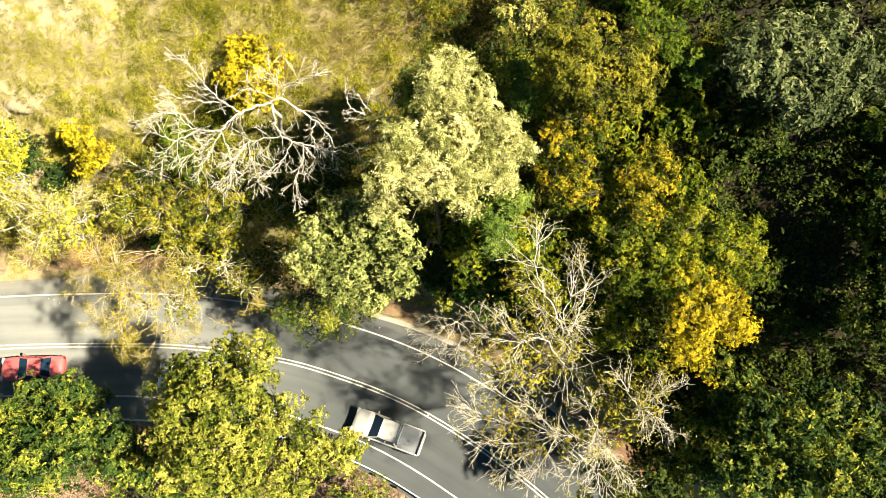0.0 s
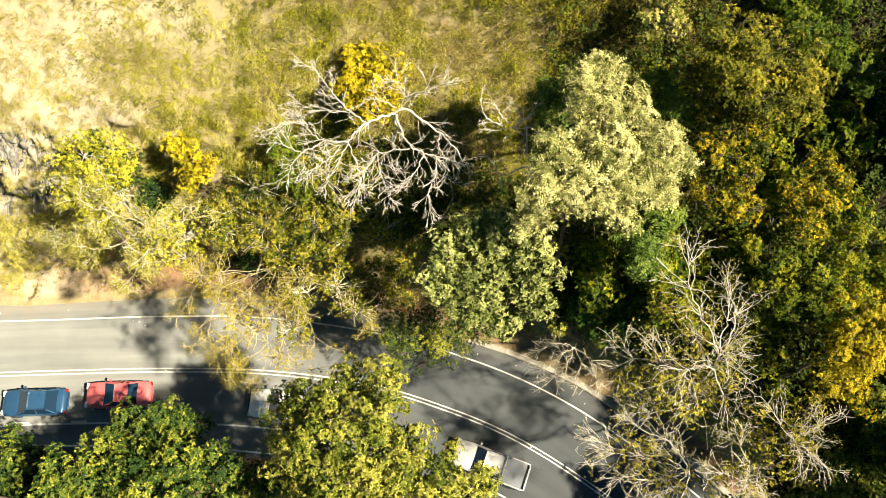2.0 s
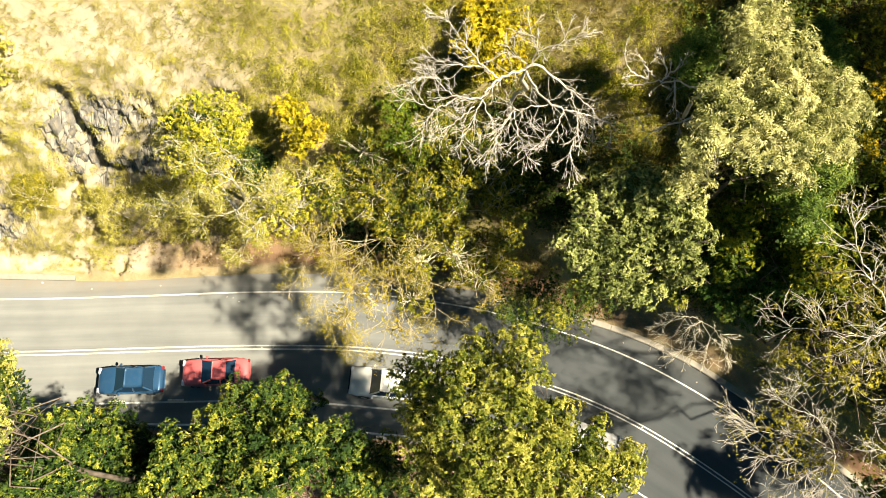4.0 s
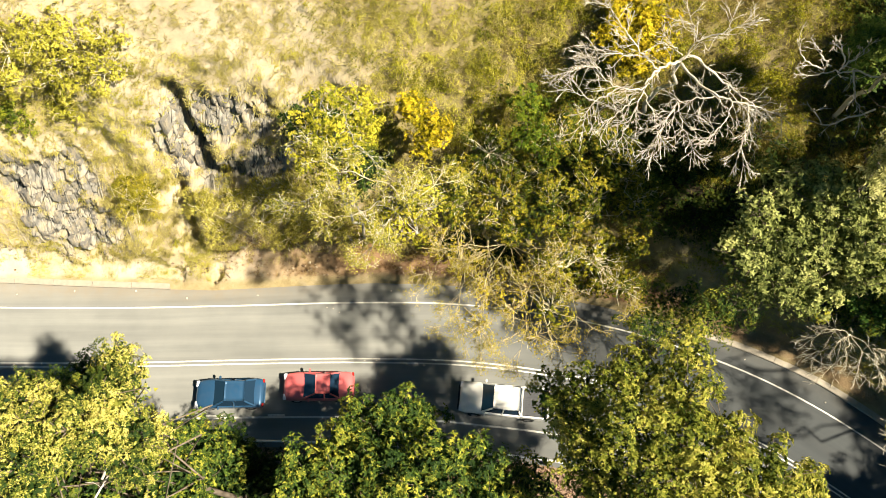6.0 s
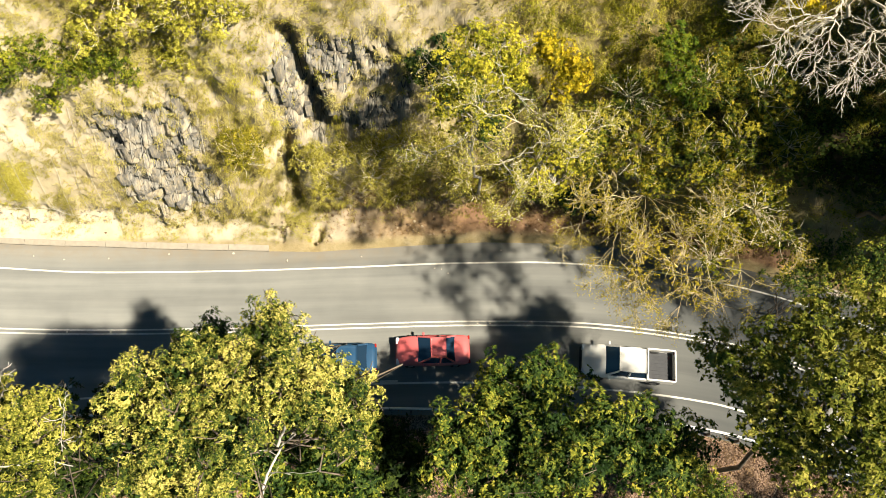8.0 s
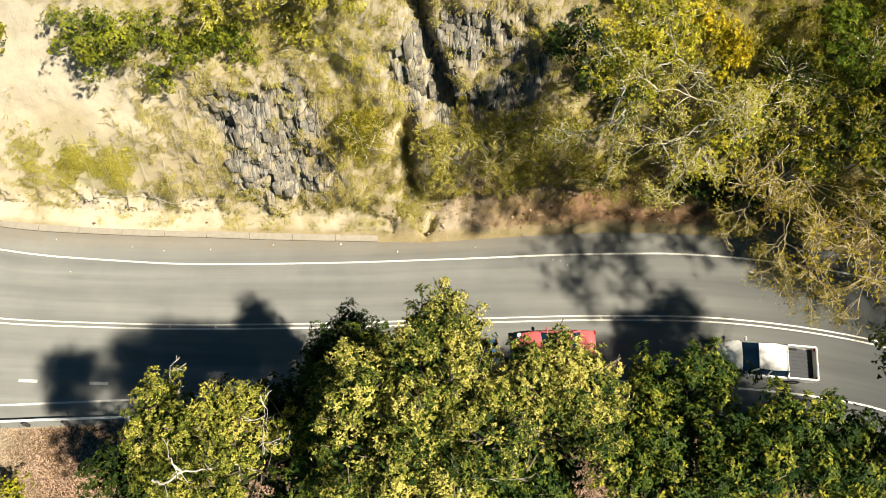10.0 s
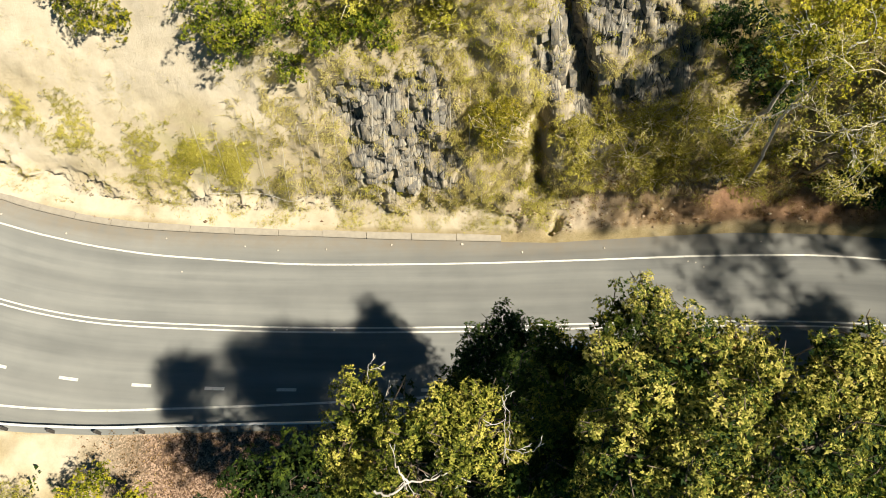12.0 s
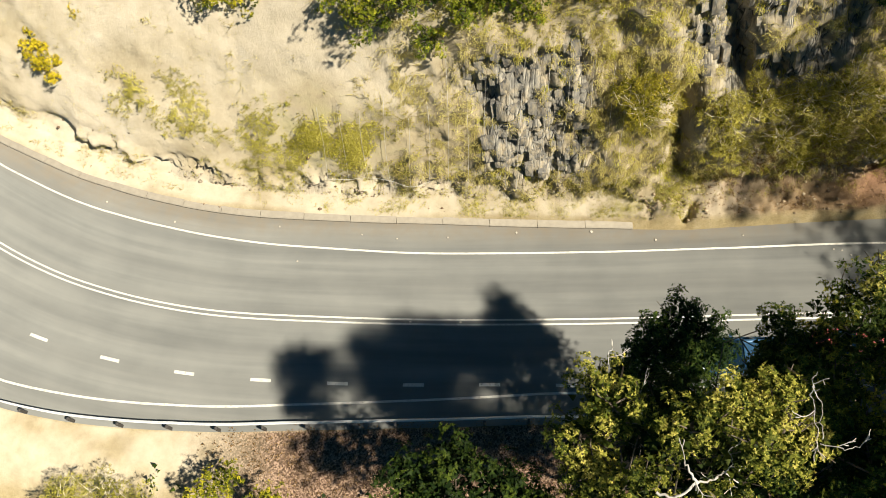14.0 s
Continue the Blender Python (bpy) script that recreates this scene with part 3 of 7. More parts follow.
def bent(rng, a, b, n=5, wob=0.08, sag=0.0):
    """A wavering way from a to b."""
    a, b = np.asarray(a, float), np.asarray(b, float)
    t = np.linspace(0, 1, n)[:, None]
    p = a + (b - a) * t
    ln = np.linalg.norm(b - a)
    w = rng.normal(0, wob * ln, (n, 3)) * (np.sin(np.pi * t))
    p = p + w
    p[:, 2] += sag * ln * np.sin(np.pi * t[:, 0])
    return p


def leaf_quads(c, d, size, rng, width=0.42, face=None):
    """Folded pointed leaves at c, pointing along d."""
    n = len(c)
    d = d / (np.linalg.norm(d, axis=1)[:, None] + 1e-9)
    up = rng.normal(0, 0.55, (n, 3)) + ([0, 0, 1.0] if face is None else face)
    side = np.cross(d, up)
    side /= np.linalg.norm(side, axis=1)[:, None] + 1e-9
    nrm = np.cross(side, d)
    L = (size * rng.uniform(0.7, 1.3, n))[:, None]
    w = L * width * 0.5
    mid = c + d * L * 0.45
    V = np.stack([c, mid + side * w + nrm * L * 0.06, c + d * L - nrm * L * 0.10, mid - side * w + nrm * L * 0.06], 1)
    return V.reshape(-1, 3), np.arange(4 * n).reshape(-1, 4)


def leaf_tris(c, d, size, rng, width, face):
    """Small pointed leaves, one facet each."""
    n = len(c)
    d = d / (np.linalg.norm(d, axis=1)[:, None] + 1e-9)
    side = np.cross(d, rng.normal(0, 0.55, (n, 3)) + face)
    side /= np.linalg.norm(side, axis=1)[:, None] + 1e-9
    L = (size * rng.uniform(0.7, 1.3, n))[:, None]
    w = L * width * 0.5
    V = np.stack([c + d * L * 0.25 - side * w, c + d * L * 0.25 + side * w, c + d * L], 1)
    return V.reshape(-1, 3), np.arange(3 * n).reshape(-1, 3)


def frond_tris(c, d, size, rng, face, pairs=5):
    """Feathered leaves: narrow leaflets in pairs along an arching stalk."""
    n = len(c)
    d = d / (np.linalg.norm(d, axis=1)[:, None] + 1e-9)
    side = np.cross(d, face)
    side /= np.linalg.norm(side, axis=1)[:, None] + 1e-9
    up = np.cross(side, d)
    L = (size * rng.uniform(0.7, 1.25, n))[:, None]
    rows = []
    for i in range(pairs):
        u = 0.12 + 0.88 * i / (pairs - 1)
        root = c + d * L * u - up * L * 0.28 * u * u
        w = L * 0.30 * (1 - 0.75 * abs(u - 0.45))
        for sgn in (1, -1):
            tip = root + side * w * sgn * rng.uniform(0.6, 1.25, (n, 1)) + d * w * rng.uniform(0.2, 0.9, (n, 1)) - up * w * rng.uniform(-0.3, 0.6, (n, 1))
            rows.append(np.stack([root - d * L * 0.06, root + d * L * 0.10, tip], 1))
    V = np.stack(rows, 1).reshape(-1, 3)
    return V, np.arange(len(V)).reshape(-1, 3), pairs * 6


def blade_tris(c, d, size, rng, wide):
    """Thin three-cornered blades."""
    n = len(c)
    d = d / (np.linalg.norm(d, axis=1)[:, None] + 1e-9)
    side = np.cross(d, rng.normal(0, 1, (n, 3)))
    side /= np.linalg.norm(side, axis=1)[:, None] + 1e-9
    L = size[:, None]
    w = L * wide * 0.5
    V = np.stack([c - side * w, c + side * w, c + d * L], 1)
    return V.reshape(-1, 3), np.arange(3 * n).reshape(-1, 3)


def crown_points(lobes, dense, rng, low=-0.35):
    """Places and outward ways of leaf clusters: each lobe breaks into lumps of its own."""
    C, D, W, T = [], [], [], []
    lob = np.array(lobes, float)
    for i, (x, y, z, r) in enumerate(lob):
        m = int(rng.integers(12, 18))
        g = np.arange(m) + rng.random()
        vz = 1 - (g / m) * 1.45
        a = g * 2.39996 + rng.uniform(0, 6.3)
        h = np.sqrt(np.clip(1 - vz**2, 0, 1))
        sub = np.stack([np.cos(a) * h, np.sin(a) * h, vz * 0.85], 1) + rng.normal(0, 0.14, (m, 3))
        for v0, q in zip(sub, rng.uniform(0.20, 0.40, m)):
            rs = r * q
            c0 = np.array([x, y, z]) + v0 * r * rng.uniform(0.62, 1.10)
            n = max(6, int(dense * 12.6 * rs * rs * 0.58))
            v = rng.normal(0, 1, (n, 3))
            v /= np.linalg.norm(v, axis=1)[:, None]
            v = v[v[:, 2] > low]
            rad = rs * (1 + 0.3 * vnoise(v * 2.3 + c0)) * (1 - 0.5 * rng.random(len(v)) ** 2)
            C.append(c0 + v * rad[:, None])
            D.append(v * 0.7 + v0 * 0.5)
            W.append(np.full(len(v), i))
            T.append(np.full(len(v), rng.uniform(-0.18, 0.18)))
    return np.vstack(C), np.vstack(D), np.concatenate(W), np.concatenate(T)


def plant(name, label, category, lobes, mat, bark, dense=12, leaf=0.2, twigs=0.05, trunk=True, seed=1, grassy=False, fill=1.0, frond=False):
    rng = np.random.default_rng(seed)
    lob = np.array(lobes, float)
    mid = (lob[:, :3] * lob[:, 3:]).sum(0) / lob[:, 3].sum()
    s, o = across(mid[0], mid[1])
    if o > 0:
        o = max(o + 0.6, float(off_kerb(s)) + (3.2 if trunk else 1.6))
    else:
        o = min(o - 0.8, float(off_rail(s)) - 2.2)
    bx, by = at(np.array([s]), np.array([o]))[0]
    base = np.array([bx, by, ground_z(bx, by) - 0.15])
    if not trunk:                       # a bush roots under its own lobes
        base = np.array([mid[0], mid[1], min(ground_z(mid[0], mid[1]), lob[:, 2].min() - 0.3)]) if o > 0 else np.array([mid[0], mid[1], ground_z(mid[0], mid[1]) - 0.1])
    ob = new(name)
    ob.location = base
    ob.empty_display_size = 0.2
    tagged(ob, label, category)
    coarse = (1.25 if leaf > 0.08 else 1.1) * (1.0 if trunk else 0.8)
    thin = (0.55 if leaf > 0.08 else 0.72) * (1.0 if trunk else 1.2)
    C, D, W, T = crown_points(lobes, dense if grassy else dense * thin * (0.62 if frond else 1.0), rng)
    k = 8 if frond else 7
    n = len(C)
    T = T + rng.uniform(-0.22, 0.20, n) * (1.7 if frond else 1.0)
    # each cluster is a whorl of leaves that faces outwards
    out = D / (np.linalg.norm(D, axis=1)[:, None] + 1e-9) + np.array(SUN_WAY) * 0.15 + rng.normal(0, 0.25, (n, 3))
    out /= np.linalg.norm(out, axis=1)[:, None]
    face = np.repeat(out, k, 0)
    c = np.repeat(C, k, 0) + rng.normal(0, leaf * 0.16, (n * k, 3))
    d = rng.normal(0, 1, (n * k, 3))
    d = d - face * (d * face).sum(1)[:, None]
    d = d / (np.linalg.norm(d, axis=1)[:, None] + 1e-9) + face * rng.uniform(-0.1, 0.5, (n * k, 1))
    if grassy:                          # long arching blades
        d = face + rng.normal(0, 0.55, d.shape) + [0, -0.25, -0.1]
        V, F = leaf_tris(c, d, leaf * 2.0, rng, 0.10, face)
        each = 3
    elif frond:                         # feathered leaves, leaflets in pairs along a stalk
        V, F, each = frond_tris(c[::2], d[::2], leaf * 4.8, rng, face[::2])
        k = k // 2
    elif leaf < 0.08 or not trunk:      # small leaves, one facet each
        V, F = leaf_tris(c, d, leaf * 1.4 * coarse, rng, 0.6, face * 1.8)
        each = 3
    else:
        V, F = leaf_quads(c, d, leaf * 1.3 * coarse, rng, 0.5, face * 1.8)
        F = np.vstack([F[:, [0, 1, 2]], F[:, [0, 2, 3]]])
        each = 4
    # larger leaves fill each lobe, their low tone painting its inner shade
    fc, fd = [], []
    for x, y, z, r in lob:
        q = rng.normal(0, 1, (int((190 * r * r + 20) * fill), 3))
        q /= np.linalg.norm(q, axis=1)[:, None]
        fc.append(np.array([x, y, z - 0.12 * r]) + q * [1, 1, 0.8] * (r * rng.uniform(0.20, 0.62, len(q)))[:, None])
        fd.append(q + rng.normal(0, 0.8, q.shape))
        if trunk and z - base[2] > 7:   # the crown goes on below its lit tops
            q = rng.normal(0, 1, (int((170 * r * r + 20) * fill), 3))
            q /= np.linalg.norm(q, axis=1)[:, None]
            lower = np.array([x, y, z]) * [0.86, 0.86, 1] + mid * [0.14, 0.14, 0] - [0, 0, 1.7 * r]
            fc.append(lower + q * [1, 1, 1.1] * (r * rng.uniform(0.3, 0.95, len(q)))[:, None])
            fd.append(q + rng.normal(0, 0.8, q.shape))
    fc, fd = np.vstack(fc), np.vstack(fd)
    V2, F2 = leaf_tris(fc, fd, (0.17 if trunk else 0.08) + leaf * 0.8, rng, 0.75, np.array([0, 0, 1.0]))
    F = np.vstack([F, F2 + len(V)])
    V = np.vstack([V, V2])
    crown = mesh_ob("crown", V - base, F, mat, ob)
    # inner leaves are toned dark to stand for shade within the crown
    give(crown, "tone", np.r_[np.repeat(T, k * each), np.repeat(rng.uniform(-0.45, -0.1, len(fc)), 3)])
    paths = []
    size = float(lob[:, 3].max())
    if trunk:
        top = mid * [1, 1, 1] - [0, 0, 0.9 * size]
        top[2] = max(base[2] + 0.45 * (top[2] - base[2]), base[2] + 0.6)
        hub = base + (mid - base) * 0.55
        tall = max(1.0, mid[2] - base[2])
        r0 = 0.06 + 0.004 * tall
        paths.append((bent(rng, base, hub, 6, 0.03), np.linspace(r0 * 1.2, r0 * 0.75, 6)))
        vt, ft = tube_mesh(paths, 7)
        mesh_ob("trunk", vt - base, ft, bark, ob, smooth=True)
        start, r1 = hub, r0 * 0.30
    else:
        start, r1 = base, 0.035
    for x, y, z, r in lob:
        vl, fl = tube_mesh([(bent(rng, start, (x, y, z - 0.25 * r), 7, 0.085, -0.05), np.linspace(r1, 0.016, 7))], 5)
        mesh_ob("limb", vl - base, fl, bark, ob, smooth=True)
    paths = []
    pick = rng.random(n) < twigs
    for p, w in zip(C[pick], W[pick]):
        x, y, z, r = lob[w]
        q = np.array([x, y, z - 0.2 * r])
        out = p + (p - q) / (np.linalg.norm(p - q) + 1e-6) * rng.uniform(0.0, 0.35)
        paths.append((bent(rng, q, out, 4, 0.10), np.linspace(0.028, 0.010, 4)))
    if paths:
        vt, ft = tube_mesh(paths, 4)
        tagged(mesh_ob("twig", vt - base, ft, bark, ob), kind="stuff")
    return ob


L_MIXED = leaf_mat("green leaves turning yellow", [(0.12, (0.018, 0.040, 0.012)), (0.42, (0.068, 0.108, 0.023)), (0.65, (0.20, 0.215, 0.035)), (0.9, (0.44, 0.39, 0.07))], 0.1)
L_AMBER = leaf_mat("thin amber leaves", [(0.15, (0.13, 0.11, 0.012)), (0.5, (0.36, 0.29, 0.03)), (0.85, (0.60, 0.47, 0.09))], 0.15)
M_STEM = bark_mat("golden-brown twigs", (0.34, 0.27, 0.13), (0.60, 0.50, 0.30))
L_HAY = leaf_mat("brown hay", [(0.15, (0.13, 0.10, 0.03)), (0.5, (0.30, 0.235, 0.085)), (0.85, (0.46, 0.38, 0.17))], 0.2, 0.8)
L_SEDGE = leaf_mat("straw and olive blades", [(0.15, (0.19, 0.17, 0.035)), (0.5, (0.45, 0.39, 0.10)), (0.85, (0.66, 0.58, 0.25))], 0.2, 0.8)
L_FERN = leaf_mat("cool green shrub leaves", [(0.15, (0.02, 0.06, 0.012)), (0.5, (0.07, 0.14, 0.03)), (0.85, (0.20, 0.27, 0.06))], 0.2)
L_GREYG = leaf_mat("feathery green leaves", [(0.15, (0.06, 0.10, 0.02)), (0.5, (0.14, 0.20, 0.04)), (0.85, (0.30, 0.34, 0.09))], 0.1)
L_DRYG = leaf_mat("thin yellowing leaves", [(0.15, (0.09, 0.085, 0.010)), (0.5, (0.29, 0.25, 0.028)), (0.85, (0.54, 0.44, 0.08))], 0.1)
L_GOLDEN = leaf_mat("golden-green leaves", [(0.12, (0.09, 0.10, 0.009)), (0.40, (0.33, 0.31, 0.025)), (0.75, (0.62, 0.53, 0.08))], 0.1)
L_HEDGE = leaf_mat("glossy hedge leaves", [(0.15, (0.05, 0.075, 0.010)), (0.5, (0.19, 0.215, 0.024)), (0.8, (0.42, 0.39, 0.05))], 0.25, 0.4)
L_FOREST = leaf_mat("yellow-green forest leaves", [(0.12, (0.03, 0.058, 0.006)), (0.42, (0.13, 0.165, 0.013)), (0.65, (0.27, 0.27, 0.02)), (0.88, (0.46, 0.40, 0.035))], 0.15)
L_SAGE = leaf_mat("grey-green long leaves", [(0.15, (0.05, 0.068, 0.03)), (0.5, (0.13, 0.15, 0.075)), (0.85, (0.33, 0.34, 0.20))], 0.1)
L_BROAD = leaf_mat("olive broad leaves", [(0.12, (0.045, 0.065, 0.01)), (0.4, (0.185, 0.20, 0.03)), (0.65, (0.36, 0.33, 0.075)), (0.9, (0.54, 0.47, 0.16))], 0.12)
L_THICKET = leaf_mat("thicket leaves, green to gold", [(0.15, (0.03, 0.05, 0.008)), (0.38, (0.12, 0.135, 0.014)), (0.6, (0.29, 0.25, 0.025)), (0.85, (0.52, 0.42, 0.06))], 0.12)
L_PALEGUM = leaf_mat("olive to yellow gum leaves", [(0.12, (0.03, 0.045, 0.008)), (0.38, (0.125, 0.14, 0.024)), (0.6, (0.31, 0.29, 0.06)), (0.85, (0.55, 0.47, 0.16))], 0.12)
L_DEEPY = leaf_mat("bright forest leaves", [(0.15, (0.04, 0.075, 0.008)), (0.5, (0.11, 0.16, 0.014)), (0.85, (0.26, 0.27, 0.025))], 0.1)
L_GOLDG = leaf_mat("golden leaves with green", [(0.2, (0.05, 0.075, 0.008)), (0.42, (0.17, 0.165, 0.014)), (0.56, (0.38, 0.28, 0.012)), (0.78, (0.60, 0.42, 0.025))], 0.1)
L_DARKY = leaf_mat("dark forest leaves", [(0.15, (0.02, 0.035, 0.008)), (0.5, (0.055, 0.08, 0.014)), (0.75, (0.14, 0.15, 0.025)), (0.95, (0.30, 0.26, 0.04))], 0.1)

# ---- kerb, guardrail and roadside ----
def prism(name, s, prof, mat, parent=None, label="", closed=True):
    """A section (across, up) swept along the road; across may be a function of s."""
    n = len(prof)
    rows = []
    for o, z in prof:
        xy = at(s, o(s) if callable(o) else np.full(len(s), o))
        rows.append(np.column_stack([xy, np.full(len(s), z)]))
    P = np.stack(rows, 1).reshape(-1, 3)
    i = np.arange(len(s) - 1)[:, None] * n + np.arange(n if closed else n - 1)[None]
    j = np.arange(len(s) - 1)[:, None] * n + (np.arange(n if closed else n - 1)[None] + 1) % n
    F = np.stack([i, j, j + n, i + n], -1).reshape(-1, 4).tolist()
    if closed:
        F += [list(range(n))[::-1], list(range((len(s) - 1) * n, len(s) * n))]
    return mesh_ob(name, P, F, mat, parent, label)


def kerb_run(x0, x1, height):
    kerb = new("kerb")
    sa, sb = float(s_of_x(x0)), float(s_of_x(x1))
    tagged(kerb, "pale weathered concrete kerb between asphalt and verge", "kerb", kind="structure")
    n = int((sb - sa) / 2.4)
    rng = np.random.default_rng(3)
    edges = np.linspace(sa, sb, n + 1)
    for a, b in zip(edges, edges[1:]):
        s = np.linspace(a + 0.012, b - 0.012, 5)
        h = height + rng.uniform(-0.012, 0.012)
        q = rng.uniform(-0.015, 0.015)
        prism("kerb_block", s, [(lambda t: off_kerb(t) - 0.02 + q, -0.05), (lambda t: off_kerb(t) - 0.02 + q, h * 0.75), (lambda t: off_kerb(t) + 0.03 + q, h),
                                (lambda t: off_kerb(t) + 0.36 + q, h + 0.01), (lambda t: off_kerb(t) + 0.38 + q, -0.05)], M_CONC, kerb)
    return kerb


kerb_run(-60, 15.2, 0.15)
kerb_run(46.2, 100, 0.17)


def guardrail(x0, x1, pitch=2.0):
    rail = new("guardrail")
    tagged(rail, "galvanised steel guardrail on short dark posts", "guardrail")
    sa, sb = float(s_of_x(x0)), float(s_of_x(x1))
    step = 4.0
    for a in np.arange(sa, sb, step):
        s = np.linspace(a - 0.04, a + step, 9)
        wave = [(0.0, 0.42), (0.075, 0.47), (0.075, 0.52), (0.02, 0.57), (0.02, 0.60), (0.075, 0.65), (0.075, 0.70), (0.0, 0.745)]
        back = [(o - 0.012, z) for o, z in wave[::-1]]
        prism("beam", s, [((lambda t, o=o: off_rail(t) + o), z) for o, z in wave + back], M_STEEL, rail)
    bm = bmesh.new()
    bmesh.ops.create_cube(bm, size=1.0)
    bmesh.ops.scale(bm, vec=(0.11, 0.15, 1.15), verts=bm.verts)
    bmesh.ops.bevel(bm, geom=bm.edges[:], offset=0.012, segments=1, affect="EDGES")
    me = bpy.data.meshes.new("post")
    bm.to_mesh(me)
    bm.free()
    me.materials.append(M_POST)
    for s in np.arange(sa + 0.3, sb, pitch):
        xy = at(np.array([s]), off_rail(np.array([s])) - 0.17)[0]
        t = at(np.array([s + 0.1]), np.array([0.0]))[0] - at(np.array([s - 0.1]), np.array([0.0]))[0]
        p = new("post", me)
        p.parent = rail
        p.matrix_basis = pose(xy[0], xy[1], 0.12, 0, 0, math.degrees(math.atan2(t[1], t[0])))
    return rail


guardrail(-60, 90)


# small pale stones and reflective studs
def stone_mesh(seed, size):
    bm = bmesh.new()
    bmesh.ops.create_icosphere(bm, subdivisions=1, radius=size)
    rng = np.random.default_rng(seed)
    for v in bm.verts:
        v.co *= rng.uniform(0.65, 1.2)
        v.co.z *= 0.6
    me = bpy.data.meshes.new("stone")
    bm.to_mesh(me)
    bm.free()
    me.materials.append(M_STONE)
    return me


_stones = [stone_mesh(k, 0.065) for k in range(4)]


def lay(name, me, x, y, z, rz=0.0, k=1.0):
    ob = new(name, me)
    ob.matrix_basis = pose(x, y, z, 0, 0, rz) @ Matrix.Diagonal((k, k, k, 1))
    return ob


_rs = np.random.default_rng(8)
STONES = [(12.9, 8.0), (16.1, 7.6), (28.9, 8.4), (20.5, 7.9), (9.1, 7.9), (5.6, 7.6), (1.2, 7.7), (-3.1, 8.1), (-8.6, 8.3), (-12.4, 9.4), (25.3, 7.15), (25.7, 6.9), (24.9, 7.2),
          (48.5, 5.2), (55.9, 1.8), (51.2, 4.4), (-2.0, 6.2), (3.0, 7.5)]
for i, (x, y) in enumerate(STONES):
    ob = lay("stone", _stones[i % 4], x, y, 0.03, _rs.uniform(0, 360), _rs.uniform(0.7, 1.25))
    tagged(ob, "small pale stone lying on the asphalt", "stone", "stones on the road")

# crumbled rock and clods on the verge and at the foot of the cutting
def crumbs(count, seed, x0, x1, n0, n1, big, power, label, mat=None):
    rng = np.random.default_rng(seed)
    P, n_up = G["P"], G["n_up"]
    x = P[..., 0]
    ok = np.argwhere((n_up >= n0) & (n_up < n1) & (x > x0) & (x < x1))
    pick = ok[rng.choice(len(ok), count)]
    V, F, base = [], [], 0
    oct_v = np.array([(1, 0, 0), (-1, 0, 0), (0, 1, 0), (0, -1, 0), (0, 0, 1), (0, 0, -1)], float)
    oct_f = np.array([(0, 2, 4), (2, 1, 4), (1, 3, 4), (3, 0, 4), (2, 0, 5), (1, 2, 5), (3, 1, 5), (0, 3, 5)])
    for i, j in pick:
        r = 0.02 + big * rng.random() ** power
        q = oct_v * rng.uniform(0.6, 1.3, (6, 1)) * r * [1.2, 1, 0.8]
        V.append(q + P[i, j] + [rng.uniform(-0.15, 0.15), rng.uniform(-0.1, 0.1), 0.3 * r])
        F.append(oct_f + base)
        base += 6
    ob = mesh_ob("rubble", np.vstack(V), np.vstack(F), mat or M_CRUMB)
    tagged(ob, label, "rubble", kind="stuff")


M_CRUMB, _t, _b = node_mat("earth clods", 0.95, 0.1)
_t.links.new(ramp(_t, _t.nodes.new("ShaderNodeNewGeometry").outputs["Random Per Island"], [(0.1, (0.16, 0.105, 0.065)), (0.5, (0.32, 0.235, 0.15)), (0.9, (0.50, 0.41, 0.28))]), _b.inputs["Base Color"])
M_TOE = plain_mat("crumbled tan rock", (0.40, 0.33, 0.23), 0.95, 0, 0.55, 9)
crumbs(260, 21, -30, 62, 0.0, 2.2, 0.10, 4, "loose earth clods and stones on the verge")
crumbs(1100, 22, 15.2, 34, 0.1, 2.3, 0.10, 6, "fallen rock and clods at the foot of the cutting")
crumbs(450, 23, 15.6, 18.9, 0.1, 1.5, 0.07, 4, "heap of crumbled earth on the verge")
crumbs(1300, 24, -9, 15, 1.0, 1.7, 0.09, 4, "broken rock along the toe of the slope", M_TOE)



# raised studs between the centre lines
def road_stud(x):
    bm = bmesh.new()
    r = bmesh.ops.create_cube(bm, size=1.0)
    bmesh.ops.scale(bm, vec=(0.11, 0.10, 0.03), verts=r["verts"])
    for v in bm.verts:
        if v.co.z > 0:
            v.co.x *= 0.6
            v.co.y *= 0.8
    bmesh.ops.bevel(bm, geom=bm.edges[:], offset=0.006, segments=1, affect="EDGES")
    me = bpy.data.meshes.new("road_stud")
    bm.to_mesh(me)
    bm.free()
    me.materials.append(M_STONE)
    xy = at(s_of_x(np.array([x])), np.array([0.0]))[0]
    ob = new("road_stud", me)
    ob.matrix_basis = pose(xy[0], xy[1], 0.015, 0, 0, 0)
    tagged(ob, "pale raised stud between the centre lines", "road stud", "road studs")


for _xs in (27.42, 28.15, 3.86, 6.32, -20.0, 52.0):
    road_stud(_xs)
